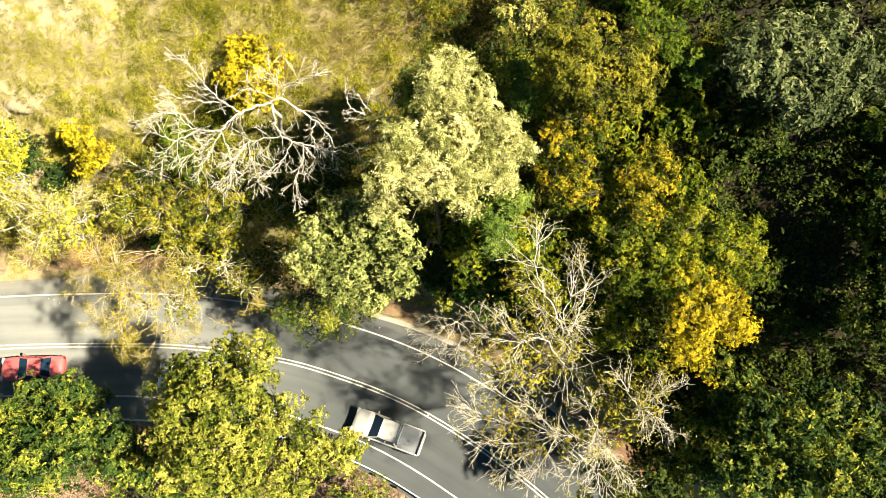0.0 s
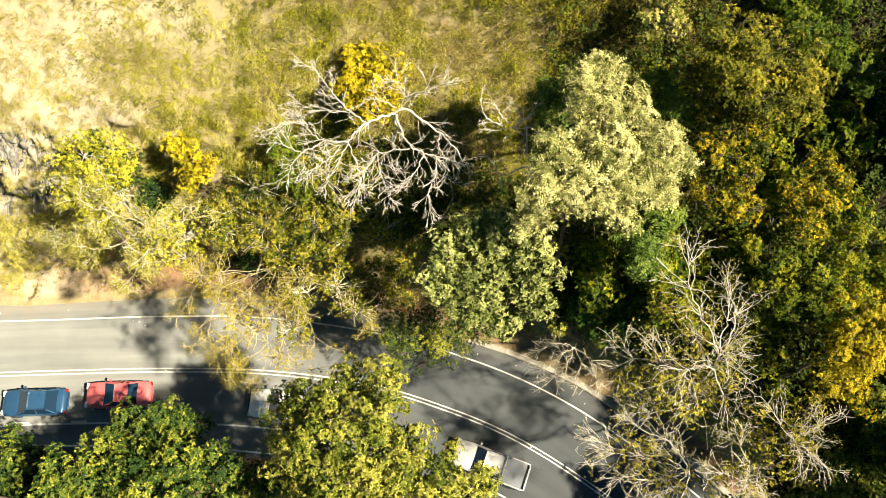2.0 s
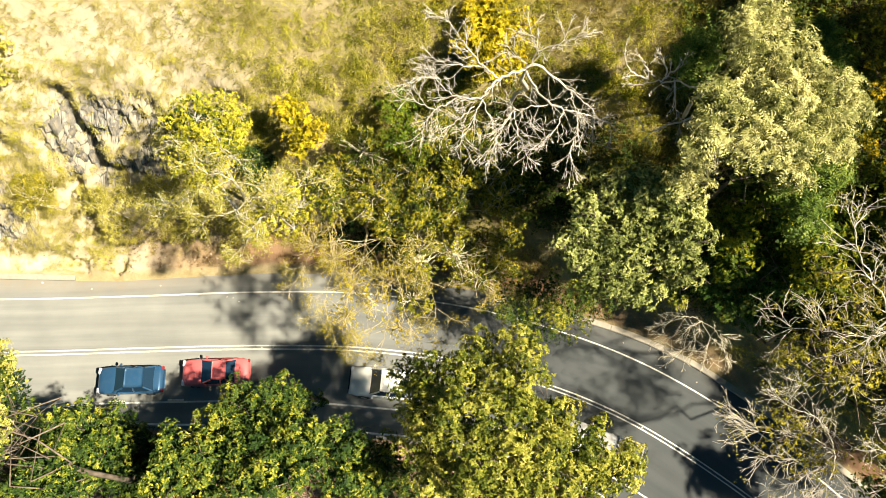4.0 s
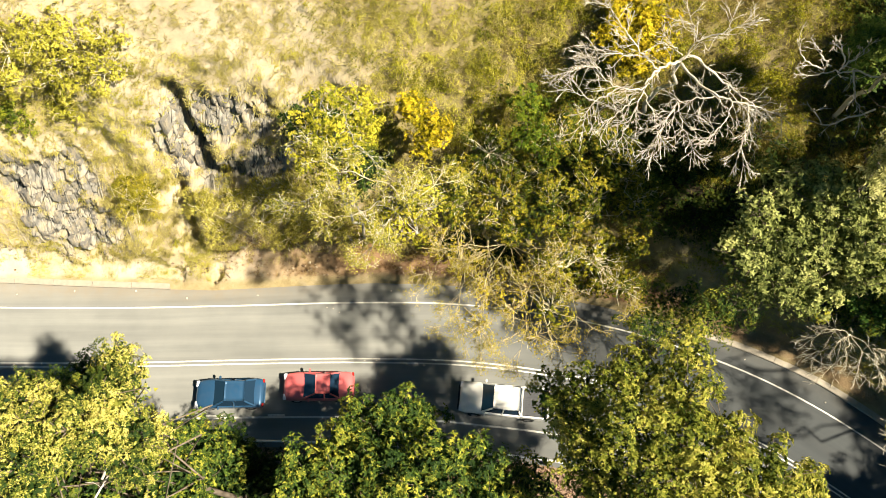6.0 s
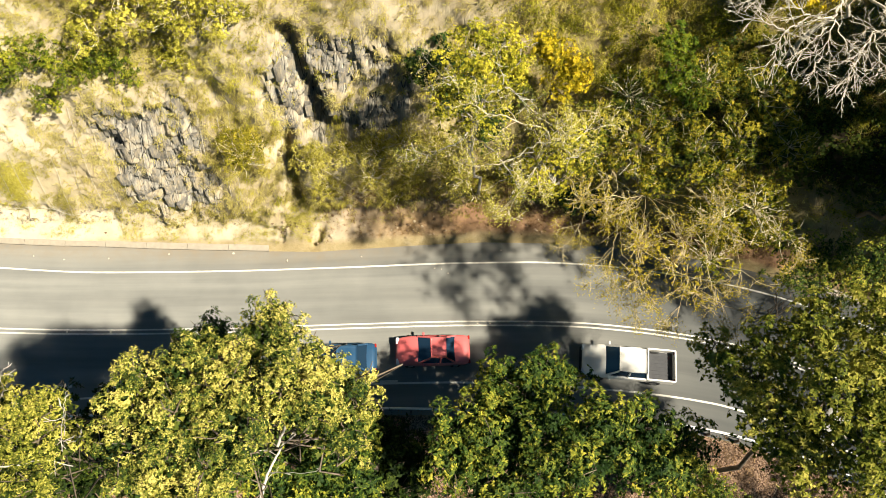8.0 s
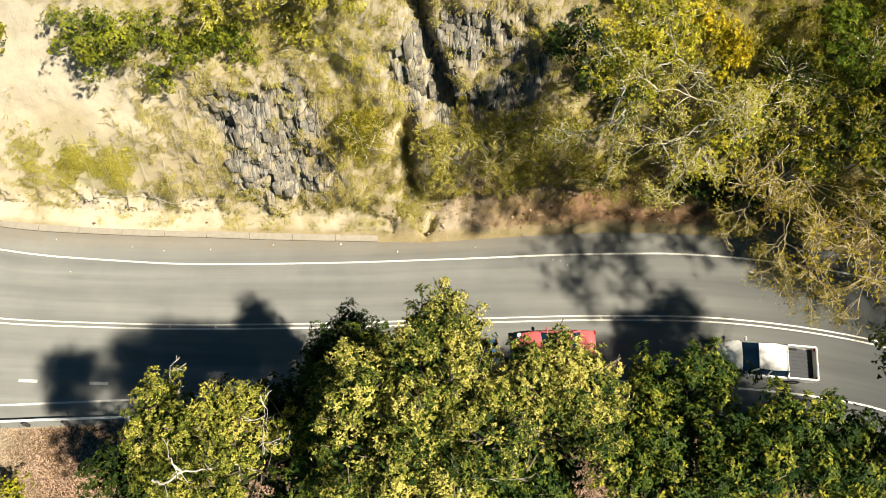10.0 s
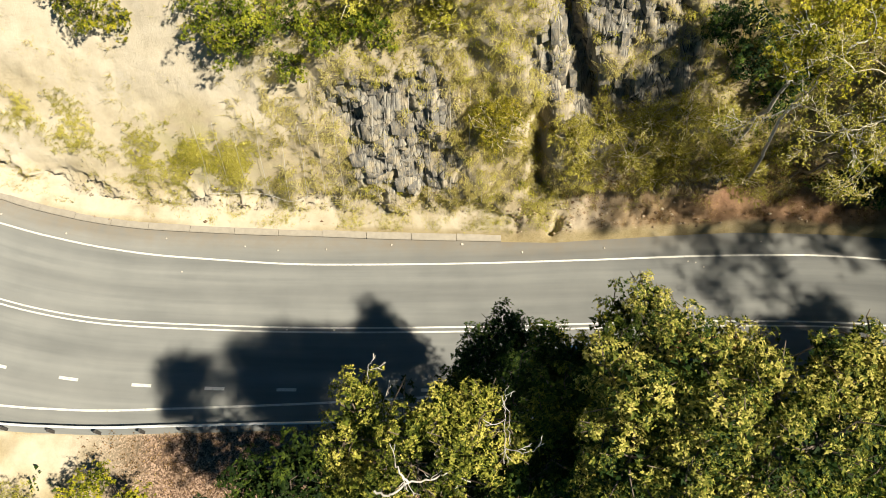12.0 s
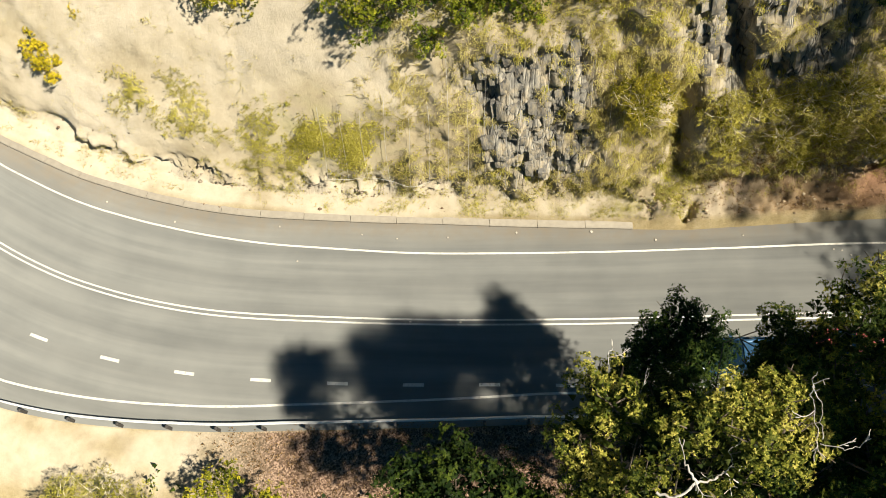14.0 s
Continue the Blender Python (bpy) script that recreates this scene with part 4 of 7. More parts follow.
# ---- trees and bushes: lobes of each crown as x, y, z, radius ----
tall_gum = plant("gum_tree", "tall yellow-green leafy tree below the road", "tree", [
    (18.5, 0.0, 16.1, 0.76), (19.2, -0.9, 16.4, 0.74), (17.2, -3.1, 22.1, 0.74), (17.7, -3.7, 23.6, 0.77), (16.4, -4.6, 24.1, 0.78),
    (17.7, -5.1, 24.6, 0.8), (16.2, -5.6, 23.1, 0.81), (17.4, -6.0, 23.6, 0.89), (19.0, -4.5, 24.1, 0.78), (19.4, -5.5, 24.6, 0.85),
    (19.1, -3.3, 22.6, 0.65), (18.5, -6.1, 23.6, 0.88), (15.8, -6.0, 21.6, 0.77), (17.9, -6.8, 22.5, 1.02),
    (22.0, -4.1, 22.4, 0.81), (22.1, -5.2, 22.4, 0.73), (16.0, -3.7, 22.4, 0.81), (16.5, -5.0, 22.3, 0.94), (18.3, -3.0, 22.4, 0.75), (17.4, -4.8, 19.5, 1.0),
    (18.2, -3.9, 19.2, 0.95), (17.2, -6.1, 19.2, 1.0), (19.6, -3.2, 18.8, 0.9)],
    L_YELLOW, M_BARK, dense=150, leaf=0.054, twigs=0.02, trunk=True, seed=1)
plant("gum_tree", "yellow-green tree with a narrow spire crown", "tree", [
    (21.1, -3.2, 23.8, 0.4), (21.2, -4.0, 23.6, 0.73), (21.6, -3.7, 23.8, 0.49), (20.3, -4.3, 24.1, 0.71), (21.3, -4.7, 24.2, 0.64),
    (20.6, -4.9, 24.2, 0.42), (22.0, -5.2, 23.6, 0.5), (20.2, -3.6, 23.8, 0.49)],
    L_YELLOW, M_BARK, dense=150, leaf=0.054, twigs=0.02, trunk=True, seed=2)
white_gum = plant("gum_tree", "olive-leaved tree with bare white branches", "tree", [
    (10.0, -3.5, 18.2, 0.63), (10.1, -4.3, 19.6, 0.71), (9.6, -4.7, 17.7, 0.85), (11.4, -4.9, 20.7, 0.66), (12.3, -4.5, 21.1, 0.71),
    (13.1, -4.3, 21.2, 0.59), (12.9, -5.3, 21.2, 0.85), (13.9, -5.1, 20.8, 0.45), (10.7, -6.1, 19.1, 0.77), (9.8, -5.7, 17.6, 0.83),
    (12.4, -6.5, 19.7, 0.62)],
    L_PALEGUM, M_BARK, dense=150, leaf=0.054, twigs=0.02, trunk=True, seed=3)
plant("leafy_tree", "round dark green tree at the road edge", "tree", [
    (14.5, 0.9, 9.3, 0.88), (13.7, 0.1, 9.0, 1.0), (15.4, 0.4, 9.1, 0.88), (13.2, -0.6, 8.5, 1.01), (15.0, -0.6, 8.4, 1.16),
    (16.0, -0.2, 8.6, 0.84), (12.8, -1.3, 7.5, 1.08), (14.7, -1.9, 7.4, 1.28)],
    L_DARK, M_BARK, dense=86, leaf=0.07, twigs=0.015, trunk=True, seed=4)
# later lobes are the taller gum's shaded side, put in as dark leaves
plant("leafy_tree", "dark green tree carrying the shaded side of a taller crown", "tree", [
    (15.5, -1.3, 16.0, 0.61), (16.0, -2.0, 16.0, 0.66), (15.4, -2.0, 15.5, 0.56), (16.6, -2.5, 15.4, 0.8), (15.3, -2.7, 14.9, 0.81),
    (17.8, -0.2, 15.2, 0.64), (17.4, -1.5, 16.1, 0.79), (18.6, -1.0, 16.1, 0.73), (16.3, -1.9, 16.2, 0.66), (15.0, -2.6, 16.2, 0.65),
    (16.1, -3.1, 16.7, 0.69), (17.3, -2.7, 17.6, 0.72)],
    L_DARKY, M_BARK, dense=100, leaf=0.062, twigs=0.015, trunk=True, seed=5)
plant("leafy_tree", "wide dark green broadleaf tree over the guardrail", "tree", [
    (28.0, -0.9, 7.9, 1.28), (29.9, -0.6, 7.9, 1.2), (31.1, -0.7, 7.6, 0.87), (27.1, -2.4, 8.9, 1.23), (28.9, -2.3, 8.8, 1.49),
    (25.6, -3.8, 10.4, 1.16), (25.4, -5.0, 10.9, 1.18), (27.5, -4.1, 10.7, 1.55), (29.4, -3.9, 11.3, 1.42), (31.7, -3.5, 11.8, 1.4),
    (33.7, -3.6, 11.4, 1.19), (31.2, -4.8, 11.7, 1.61), (29.3, -5.5, 11.2, 1.62), (33.9, -4.9, 10.8, 1.43), (35.8, -3.9, 10.0, 0.99),
    (35.4, -5.3, 9.9, 1.22), (27.1, -5.9, 10.3, 1.42)],
    L_MIXED, M_BARK, dense=46, leaf=0.104, twigs=0.02, trunk=True, seed=6)
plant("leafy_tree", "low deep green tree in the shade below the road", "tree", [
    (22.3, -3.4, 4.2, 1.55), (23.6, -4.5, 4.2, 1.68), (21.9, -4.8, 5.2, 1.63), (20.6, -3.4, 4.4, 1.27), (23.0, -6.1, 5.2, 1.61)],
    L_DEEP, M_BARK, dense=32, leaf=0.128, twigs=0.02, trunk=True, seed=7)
plant("bush", "green bushes on the bank between two trees", "bush", [
    (37.3, -4.6, 3.2, 1.4), (38.8, -6.0, 4.0, 1.6), (36.8, -6.4, 4.4, 1.5), (38.2, -7.6, 5.0, 1.7), (35.4, -7.6, 5.0, 1.5), (46.4, -7.6, 4.6, 1.6), (48.0, -7.2, 3.2, 1.5)],
    L_MIXED, M_BARK, dense=40, leaf=0.1, twigs=0.02, trunk=False, seed=53)
plant("leafy_tree", "low green tree in front of taller crowns", "tree", [
    (19.4, -2.3, 6.8, 1.46), (21.2, -3.8, 6.8, 1.45), (19.8, -4.5, 8.2, 1.68), (20.7, -1.8, 4.9, 1.15), (17.9, -3.0, 8.1, 1.75)],
    L_MIXED, M_BARK, dense=46, leaf=0.1, twigs=0.02, trunk=True, seed=8)
plant("leafy_tree", "large olive-green broadleaf tree reaching over the road", "tree", [
    (41.9, 0.4, 15.4, 1.11), (40.1, 0.3, 14.4, 1.22), (39.3, -0.9, 15.4, 1.25), (41.5, -1.4, 16.3, 1.4), (38.1, -0.7, 14.0, 1.08),
    (37.5, -2.3, 13.9, 1.2), (39.3, -2.9, 16.8, 1.43), (41.2, -3.5, 17.3, 1.45), (43.0, -2.8, 16.4, 1.13), (37.8, -3.9, 14.8, 1.41),
    (39.8, -4.9, 17.2, 1.55), (42.4, -4.9, 17.2, 1.55), (44.5, -4.5, 16.3, 1.36), (45.9, -4.9, 15.4, 1.14), (38.3, -5.4, 15.4, 1.25),
    (41.2, -6.0, 16.7, 1.67), (44.0, -6.0, 16.3, 1.46), (46.7, -4.6, 14.6, 0.73), (36.8, -0.2, 11.5, 0.94), (37.5, -1.2, 11.6, 0.83)],
    L_BROAD, M_BARK, dense=58, leaf=0.1, twigs=0.03, trunk=True, seed=9, fill=0.5)
plant("feathery_tree", "pale feathery-leaved tree with bleached twigs", "tree", [
    (50.5, 12.5, 23.6, 0.74), (51.4, 12.8, 23.8, 0.79), (50.7, 10.7, 24.0, 1.09), (52.4, 10.8, 24.0, 0.96), (49.1, 8.3, 24.0, 1.06),
    (51.2, 8.4, 24.3, 1.31), (53.4, 9.0, 24.0, 1.08), (54.5, 8.4, 23.7, 0.64), (48.4, 6.8, 23.5, 0.93), (50.2, 6.6, 24.0, 1.05),
    (52.2, 7.0, 24.0, 1.06), (51.8, 6.0, 23.1, 0.74), (53.6, 7.0, 23.6, 0.74), (48.2, 6.2, 21.6, 0.76)],
    L_PALE, M_BARK, dense=46, leaf=0.096, twigs=0.05, trunk=True, seed=10, frond=True, fill=0.3)
plant("feathery_tree", "bright green feathery tree beneath a pale crown", "tree", [
    (53.8, 6.1, 20.5, 0.93), (54.6, 6.9, 21.1, 0.78), (54.2, 5.2, 19.6, 0.71), (49.9, 13.3, 20.5, 0.94), (55.4, 12.3, 21.6, 0.81),
    (55.1, 13.6, 21.7, 0.64)],
    L_GREYG, M_BARK, dense=42, leaf=0.112, twigs=0.03, trunk=True, seed=11, frond=True)
plant("leafy_tree", "grey-green round-crowned tree on the slope", "tree", [
    (46.3, 6.9, 18.9, 1.18), (44.8, 6.1, 18.5, 1.07), (47.7, 6.0, 18.9, 1.17), (44.5, 4.9, 17.5, 1.08), (46.6, 4.8, 17.8, 1.36),
    (48.6, 5.0, 17.5, 1.09), (45.7, 3.7, 16.5, 1.1), (47.8, 3.4, 16.4, 1.1), (48.9, 3.7, 16.6, 0.72),
    (49.4, 4.9, 18.6, 0.9), (49.2, 3.5, 17.6, 0.85), (49.2, 5.9, 19.0, 0.8), (47.4, 7.2, 19.3, 0.9)],
    L_GREY, M_BARK, dense=49, leaf=0.096, twigs=0.04, trunk=True, seed=12)
plant("bush", "dense olive bush hanging over the road edge", "bush", [
    (44.0, 4.0, 7.7, 1.62), (45.8, 4.3, 8.1, 1.41), (42.6, 4.5, 8.3, 1.33), (47.2, 5.0, 8.4, 1.27), (44.4, 5.2, 8.8, 1.4)],
    L_MIXED, M_BARK, dense=52, leaf=0.084, twigs=0.03, trunk=False, seed=13)
plant("bush", "tangled olive-green thicket on the cutting", "bush", [
    (32.8, 11.4, 10.2, 1.6), (34.9, 10.6, 9.9, 1.69), (36.5, 11.6, 10.8, 1.39), (37.6, 10.0, 10.7, 1.65), (39.7, 10.4, 10.7, 1.66),
    (41.3, 11.1, 11.3, 1.37), (37.7, 12.7, 12.3, 1.36), (40.5, 12.2, 12.3, 1.35), (41.8, 9.9, 11.4, 1.22), (34.1, 12.2, 11.8, 1.36),
    (32.3, 10.2, 9.4, 1.18), (38.6, 8.9, 9.8, 1.3), (35.8, 9.0, 9.3, 1.32)],
    L_THICKET, M_TWIG, dense=42, leaf=0.095, twigs=0.07, trunk=False, seed=14, fill=0.8)
plant("bush", "olive shrubs between the thicket and the kerb", "bush", [
    (40.4, 7.9, 3.8, 1.15), (41.6, 8.2, 4.6, 1.25), (42.8, 7.9, 4.6, 1.2), (39.6, 8.6, 5.0, 1.1), (41.0, 9.2, 6.0, 1.2), (42.6, 9.2, 6.4, 1.1)],
    L_THICKET, M_TWIG, dense=44, leaf=0.09, twigs=0.06, trunk=False, seed=52)
plant("bush", "narrow deep green shrub on the slope", "bush", [
    (35.9, 14.1, 13.3, 0.93), (36.0, 12.7, 12.9, 0.92), (36.9, 11.8, 12.4, 0.84)],
    L_DEEPY, M_BARK, dense=42, leaf=0.11, twigs=0.03, trunk=False, seed=15)
plant("sparse_tree", "half-bare yellowing tree with pale drooping twigs", "tree", [
    (31.6, 7.0, 11.0, 0.99), (32.7, 6.2, 10.9, 1.15), (33.9, 4.4, 11.9, 1.11), (35.8, 4.7, 11.9, 1.11), (33.6, 2.9, 11.6, 0.89),
    (36.3, 2.4, 11.6, 0.89), (35.1, 3.5, 12.4, 0.83)],
    L_AMBER, M_STEM, dense=22, leaf=0.065, twigs=0.28, trunk=True, seed=16, fill=0.02)
plant("small_tree", "small golden-yellow tree on the slope", "tree", [
    (30.3, 13.5, 13.0, 0.92), (31.2, 12.8, 12.5, 0.93), (30.7, 12.1, 12.1, 0.79), (29.8, 14.0, 13.2, 0.65)],
    L_GOLD, M_BARK, dense=52, leaf=0.088, twigs=0.03, trunk=True, seed=17)
plant("gum_tree", "yellow-green gum with pale branches above the cutting", "tree", [
    (26.1, 11.7, 16.0, 1.09), (27.4, 12.1, 16.0, 0.97), (27.7, 10.9, 15.5, 0.97), (25.6, 10.9, 15.2, 1.1), (25.0, 10.2, 14.1, 0.87),
    (26.7, 9.7, 14.5, 1.09), (28.2, 11.5, 15.6, 0.72)],
    L_GOLDEN, M_GUM, dense=50, leaf=0.075, twigs=0.04, trunk=True, seed=18, fill=0.2)
plant("small_tree", "yellow-brown leaning tree on the cutting", "tree", [
    (30.1, 8.7, 14.2, 1.11), (29.3, 8.4, 12.5, 1.02), (30.9, 8.5, 12.6, 0.89), (30.5, 8.1, 10.5, 0.93), (28.8, 8.2, 11.1, 0.84)],
    L_GOLDEN, M_GUM, dense=38, leaf=0.072, twigs=0.1, trunk=True, seed=19, fill=0.1)
plant("small_tree", "golden-leaved small tree behind a dead tree", "tree", [
    (40.3, 17.5, 16.9, 1.24), (41.6, 17.0, 16.9, 1.24), (40.0, 15.9, 16.6, 1.12), (41.3, 15.7, 16.7, 1.23), (40.8, 14.7, 16.5, 1.05)],
    L_GOLD, M_BARK, dense=49, leaf=0.092, twigs=0.03, trunk=True, seed=20)
plant("bush", "grassy yellow-green shrubs overhanging the rock", "bush", [
    (18.2, 11.1, 6.2, 0.99), (19.8, 11.6, 6.5, 1.15), (21.7, 11.6, 7.0, 1.13), (23.2, 11.7, 7.4, 1.12), (24.9, 11.7, 7.1, 1.03),
    (21.2, 11.1, 4.5, 1.09), (23.5, 11.2, 4.5, 1.2), (18.9, 10.6, 4.2, 0.95), (25.8, 11.0, 4.2, 1.09), (27.1, 10.5, 3.5, 1.1),
    (22.6, 10.7, 2.9, 0.89)],
    L_SEDGE, M_TWIG, dense=56, leaf=0.105, twigs=0.04, trunk=False, seed=21, grassy=True)
plant("bush", "dry olive shrub growing on the rock face", "bush", [
    (14.4, 11.3, 6.4, 1.04), (15.2, 11.8, 7.0, 0.87), (13.8, 12.3, 6.7, 0.77)],
    L_DRYG, M_TWIG, dense=62, leaf=0.1, twigs=0.04, trunk=False, seed=22, grassy=True)
plant("bush", "dense green bushes on top of the cutting", "bush", [
    (1.5, 14.6, 10.8, 1.25), (3.3, 14.1, 11.0, 1.24), (2.3, 13.8, 9.9, 1.12), (5.1, 14.3, 11.0, 1.1), (6.4, 14.1, 10.3, 1.12),
    (4.9, 13.3, 8.9, 0.85), (7.8, 14.2, 10.7, 0.96), (8.8, 14.3, 10.8, 0.82), (9.2, 13.9, 10.1, 0.68)],
    L_HEDGE, M_BARK, dense=52, leaf=0.088, twigs=0.02, trunk=False, seed=23)
plant("bush", "green and yellow bushes on the dry slope", "bush", [
    (-4.6, 16.1, 9.2, 1.25), (-5.9, 16.6, 9.6, 1.17), (-3.5, 15.6, 8.8, 0.85)],
    L_OLIVE, M_BARK, dense=52, leaf=0.088, twigs=0.02, trunk=False, seed=24)
plant("bush", "yellow-green scrub on the upper slope", "bush", [
    (13.1, 15.9, 14.4, 1.54), (14.8, 16.3, 14.9, 1.25), (12.2, 15.0, 13.4, 1.28), (11.7, 16.3, 14.7, 1.39), (11.8, 14.5, 11.0, 1.2),
    (14.7, 15.3, 13.6, 1.14), (9.8, 15.8, 14.3, 1.67), (8.4, 14.8, 12.4, 1.45)],
    L_GRASS, M_TWIG, dense=46, leaf=0.085, twigs=0.05, trunk=False, seed=25)
plant("bush", "dark green bush in shade on the rock", "bush", [
    (24.0, 13.8, 11.1, 0.96), (25.8, 13.7, 9.0, 1.14), (26.4, 14.1, 10.4, 0.98), (27.7, 13.0, 8.8, 1.06), (25.0, 14.5, 11.4, 0.96),
    (27.6, 12.8, 7.1, 0.95)],
    L_DARK, M_BARK, dense=45, leaf=0.1, twigs=0, trunk=False, seed=26)
plant("small_tree", "open yellowing tree beside the bend", "tree", [
    (55.1, 3.2, 19.0, 1.01), (56.2, 1.5, 19.0, 1.05), (54.6, 0.3, 19.0, 0.93), (55.5, -1.3, 19.0, 1.03), (57.3, -0.2, 19.0, 0.94),
    (53.9, -1.3, 19.0, 0.83), (60.5, -1.8, 15.0, 1.19), (62.3, -2.4, 15.0, 1.19), (61.1, -3.8, 15.0, 1.07), (55.3, -3.1, 12.4, 1.25),
    (56.9, -4.2, 11.9, 1.19), (59.0, -4.4, 15.0, 1.06), (63.3, -1.2, 15.0, 0.98), (52.8, -0.5, 19.0, 0.69), (56.8, 2.6, 19.0, 0.91)],
    L_DRYG, M_BARK, dense=22, leaf=0.08, twigs=0.1, trunk=True, seed=27, fill=0.12)
# dark tree added to fill the shaded gap; top lobes close the road shadow
plant("leafy_tree", "added deep green tree filling the shade beneath a taller crown", "tree", [
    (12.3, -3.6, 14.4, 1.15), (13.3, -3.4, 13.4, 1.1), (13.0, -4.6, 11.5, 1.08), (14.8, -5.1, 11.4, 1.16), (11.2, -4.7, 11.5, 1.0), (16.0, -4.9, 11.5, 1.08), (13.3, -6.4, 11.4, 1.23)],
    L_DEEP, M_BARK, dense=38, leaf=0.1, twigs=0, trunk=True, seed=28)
plant("leafy_tree", "dark leafy tree between two taller crowns", "tree", [
    (15.6, -3.6, 18.6, 0.95), (14.9, -4.6, 18.8, 1.0), (16.2, -4.6, 18.4, 1.0), (14.6, -5.7, 18.6, 1.0), (15.9, -5.8, 19.2, 1.05), (17.0, -6.4, 18.6, 1.1)],
    L_MIXED, M_BARK, dense=80, leaf=0.065, twigs=0.01, trunk=True, seed=51)
plant("leafy_tree", "green understorey tree beneath a pale-limbed gum", "tree", [
    (20.2, -5.9, 14.6, 1.3), (21.2, -5.0, 14.4, 1.2), (19.0, -6.6, 14.8, 1.3), (21.6, -6.6, 14.6, 1.3), (18.2, -5.6, 15.2, 1.1), (14.4, -6.8, 14.6, 1.2)],
    L_MIXED, M_BARK, dense=50, leaf=0.085, twigs=0.01, trunk=True, seed=54)
plant("small_tree", "shaded olive tree leaning towards the road", "tree", [
    (37.2, 5.6, 12.7, 1.2), (39.2, 6.1, 12.4, 1.22), (40.3, 4.9, 12.0, 0.96), (37.0, 3.7, 12.0, 1.05)],
    L_OLIVE, M_TWIG, dense=34, leaf=0.08, twigs=0.2, trunk=True, seed=29, fill=0.12)
# dark bush added where only tree shadow falls at the cutting's foot
plant("bush", "added dark bush standing in for shade at the foot of the cutting", "bush", [
    (31.1, 11.4, 2.6, 0.77), (32.5, 10.8, 2.2, 0.83), (34.1, 10.4, 1.8, 0.83), (35.3, 10.6, 2.0, 0.83), (32.8, 11.4, 3.0, 0.76),
    (36.4, 10.2, 1.8, 0.83), (34.6, 11.2, 2.8, 0.7)],
    L_DARK, M_BARK, dense=45, leaf=0.1, twigs=0, trunk=False, seed=30)
plant("bush", "small yellow bush on the bare slope", "bush", [
    (-14.9, 15.7, 4.2, 0.9), (-14.4, 15.2, 3.9, 0.8), (-15.3, 16.2, 4.6, 0.7), (-12.0, 16.6, 6.4, 0.7)],
    L_GOLD, M_BARK, dense=120, leaf=0.075, twigs=0.04, trunk=False, seed=31)
plant("forest_tree", "yellow-brown broad tree crown in the forest", "tree", [
    (57.1, 13.7, 25.4, 1.27), (58.6, 12.9, 25.2, 1.53), (60.4, 12.4, 24.8, 1.39), (56.9, 11.9, 25.4, 1.25), (58.3, 11.1, 24.9, 1.26),
    (60.4, 11.2, 24.5, 1.02), (56.2, 13.1, 25.5, 1.0)],
    L_BROWN, M_BARK, dense=66, leaf=0.079, twigs=0.04, trunk=True, seed=32)
plant("forest_tree", "bright green tree crown in the forest", "tree", [
    (61.7, 16.3, 23.4, 1.15), (62.5, 14.1, 24.4, 1.19), (63.2, 12.8, 24.5, 1.04), (61.4, 14.3, 24.5, 1.05), (63.4, 17.8, 23.3, 1.46),
    (61.3, 18.0, 23.3, 1.45)],
    L_DEEPY, M_BARK, dense=64, leaf=0.079, twigs=0.04, trunk=True, seed=33)
plant("forest_tree", "yellow-green small crown at the forest edge", "tree", [
    (54.8, 16.7, 22.4, 1.22), (55.6, 18.1, 22.4, 1.17)],
    L_YELLOW, M_BARK, dense=66, leaf=0.079, twigs=0.04, trunk=True, seed=34)
plant("forest_tree", "golden-yellow crown among green trees", "tree", [
    (56.7, 8.9, 23.6, 0.88), (57.5, 8.0, 23.6, 0.74), (57.1, 7.3, 22.5, 1.03), (57.9, 6.7, 22.6, 0.75), (58.4, 9.5, 23.6, 0.75),
    (56.9, 10.9, 22.6, 0.83)],
    L_GOLDG, M_BARK, dense=64, leaf=0.079, twigs=0.04, trunk=True, seed=35)
plant("forest_tree", "golden-yellow crown among green trees", "tree", [
    (61.1, 8.4, 23.6, 0.89), (61.2, 7.2, 23.5, 1.01), (60.3, 6.9, 23.1, 0.88), (61.3, 6.3, 21.5, 0.92), (61.6, 7.8, 23.6, 0.75)],
    L_GOLDG, M_BARK, dense=64, leaf=0.079, twigs=0.04, trunk=True, seed=36)
plant("forest_tree", "grey-green long-leaved tree crown in the forest", "tree", [
    (65.2, 12.6, 26.3, 1.38), (67.3, 13.3, 26.2, 1.53), (68.4, 11.8, 26.2, 1.52), (65.9, 11.4, 25.9, 1.26), (67.5, 10.0, 25.9, 1.25),
    (69.8, 13.4, 26.2, 1.54), (69.9, 10.7, 25.4, 1.28), (72.0, 12.3, 25.2, 1.63)],
    L_SAGE, M_BARK, dense=30, leaf=0.14, twigs=0.08, trunk=True, seed=37)
plant("forest_tree", "yellow-green forest tree in full leaf", "tree", [
    (61.0, 5.4, 18.8, 1.4), (62.7, 5.4, 19.8, 1.37), (64.4, 5.8, 20.7, 1.22), (65.6, 4.7, 20.4, 1.22), (63.3, 3.8, 19.3, 1.37),
    (61.6, 3.8, 18.4, 1.25), (65.0, 3.2, 19.4, 1.23), (60.0, 6.8, 19.4, 1.11), (67.5, 5.7, 19.4, 1.11), (68.1, 4.2, 18.4, 1.19)],
    L_FOREST, M_BARK, dense=72, leaf=0.079, twigs=0.04, trunk=True, seed=38)
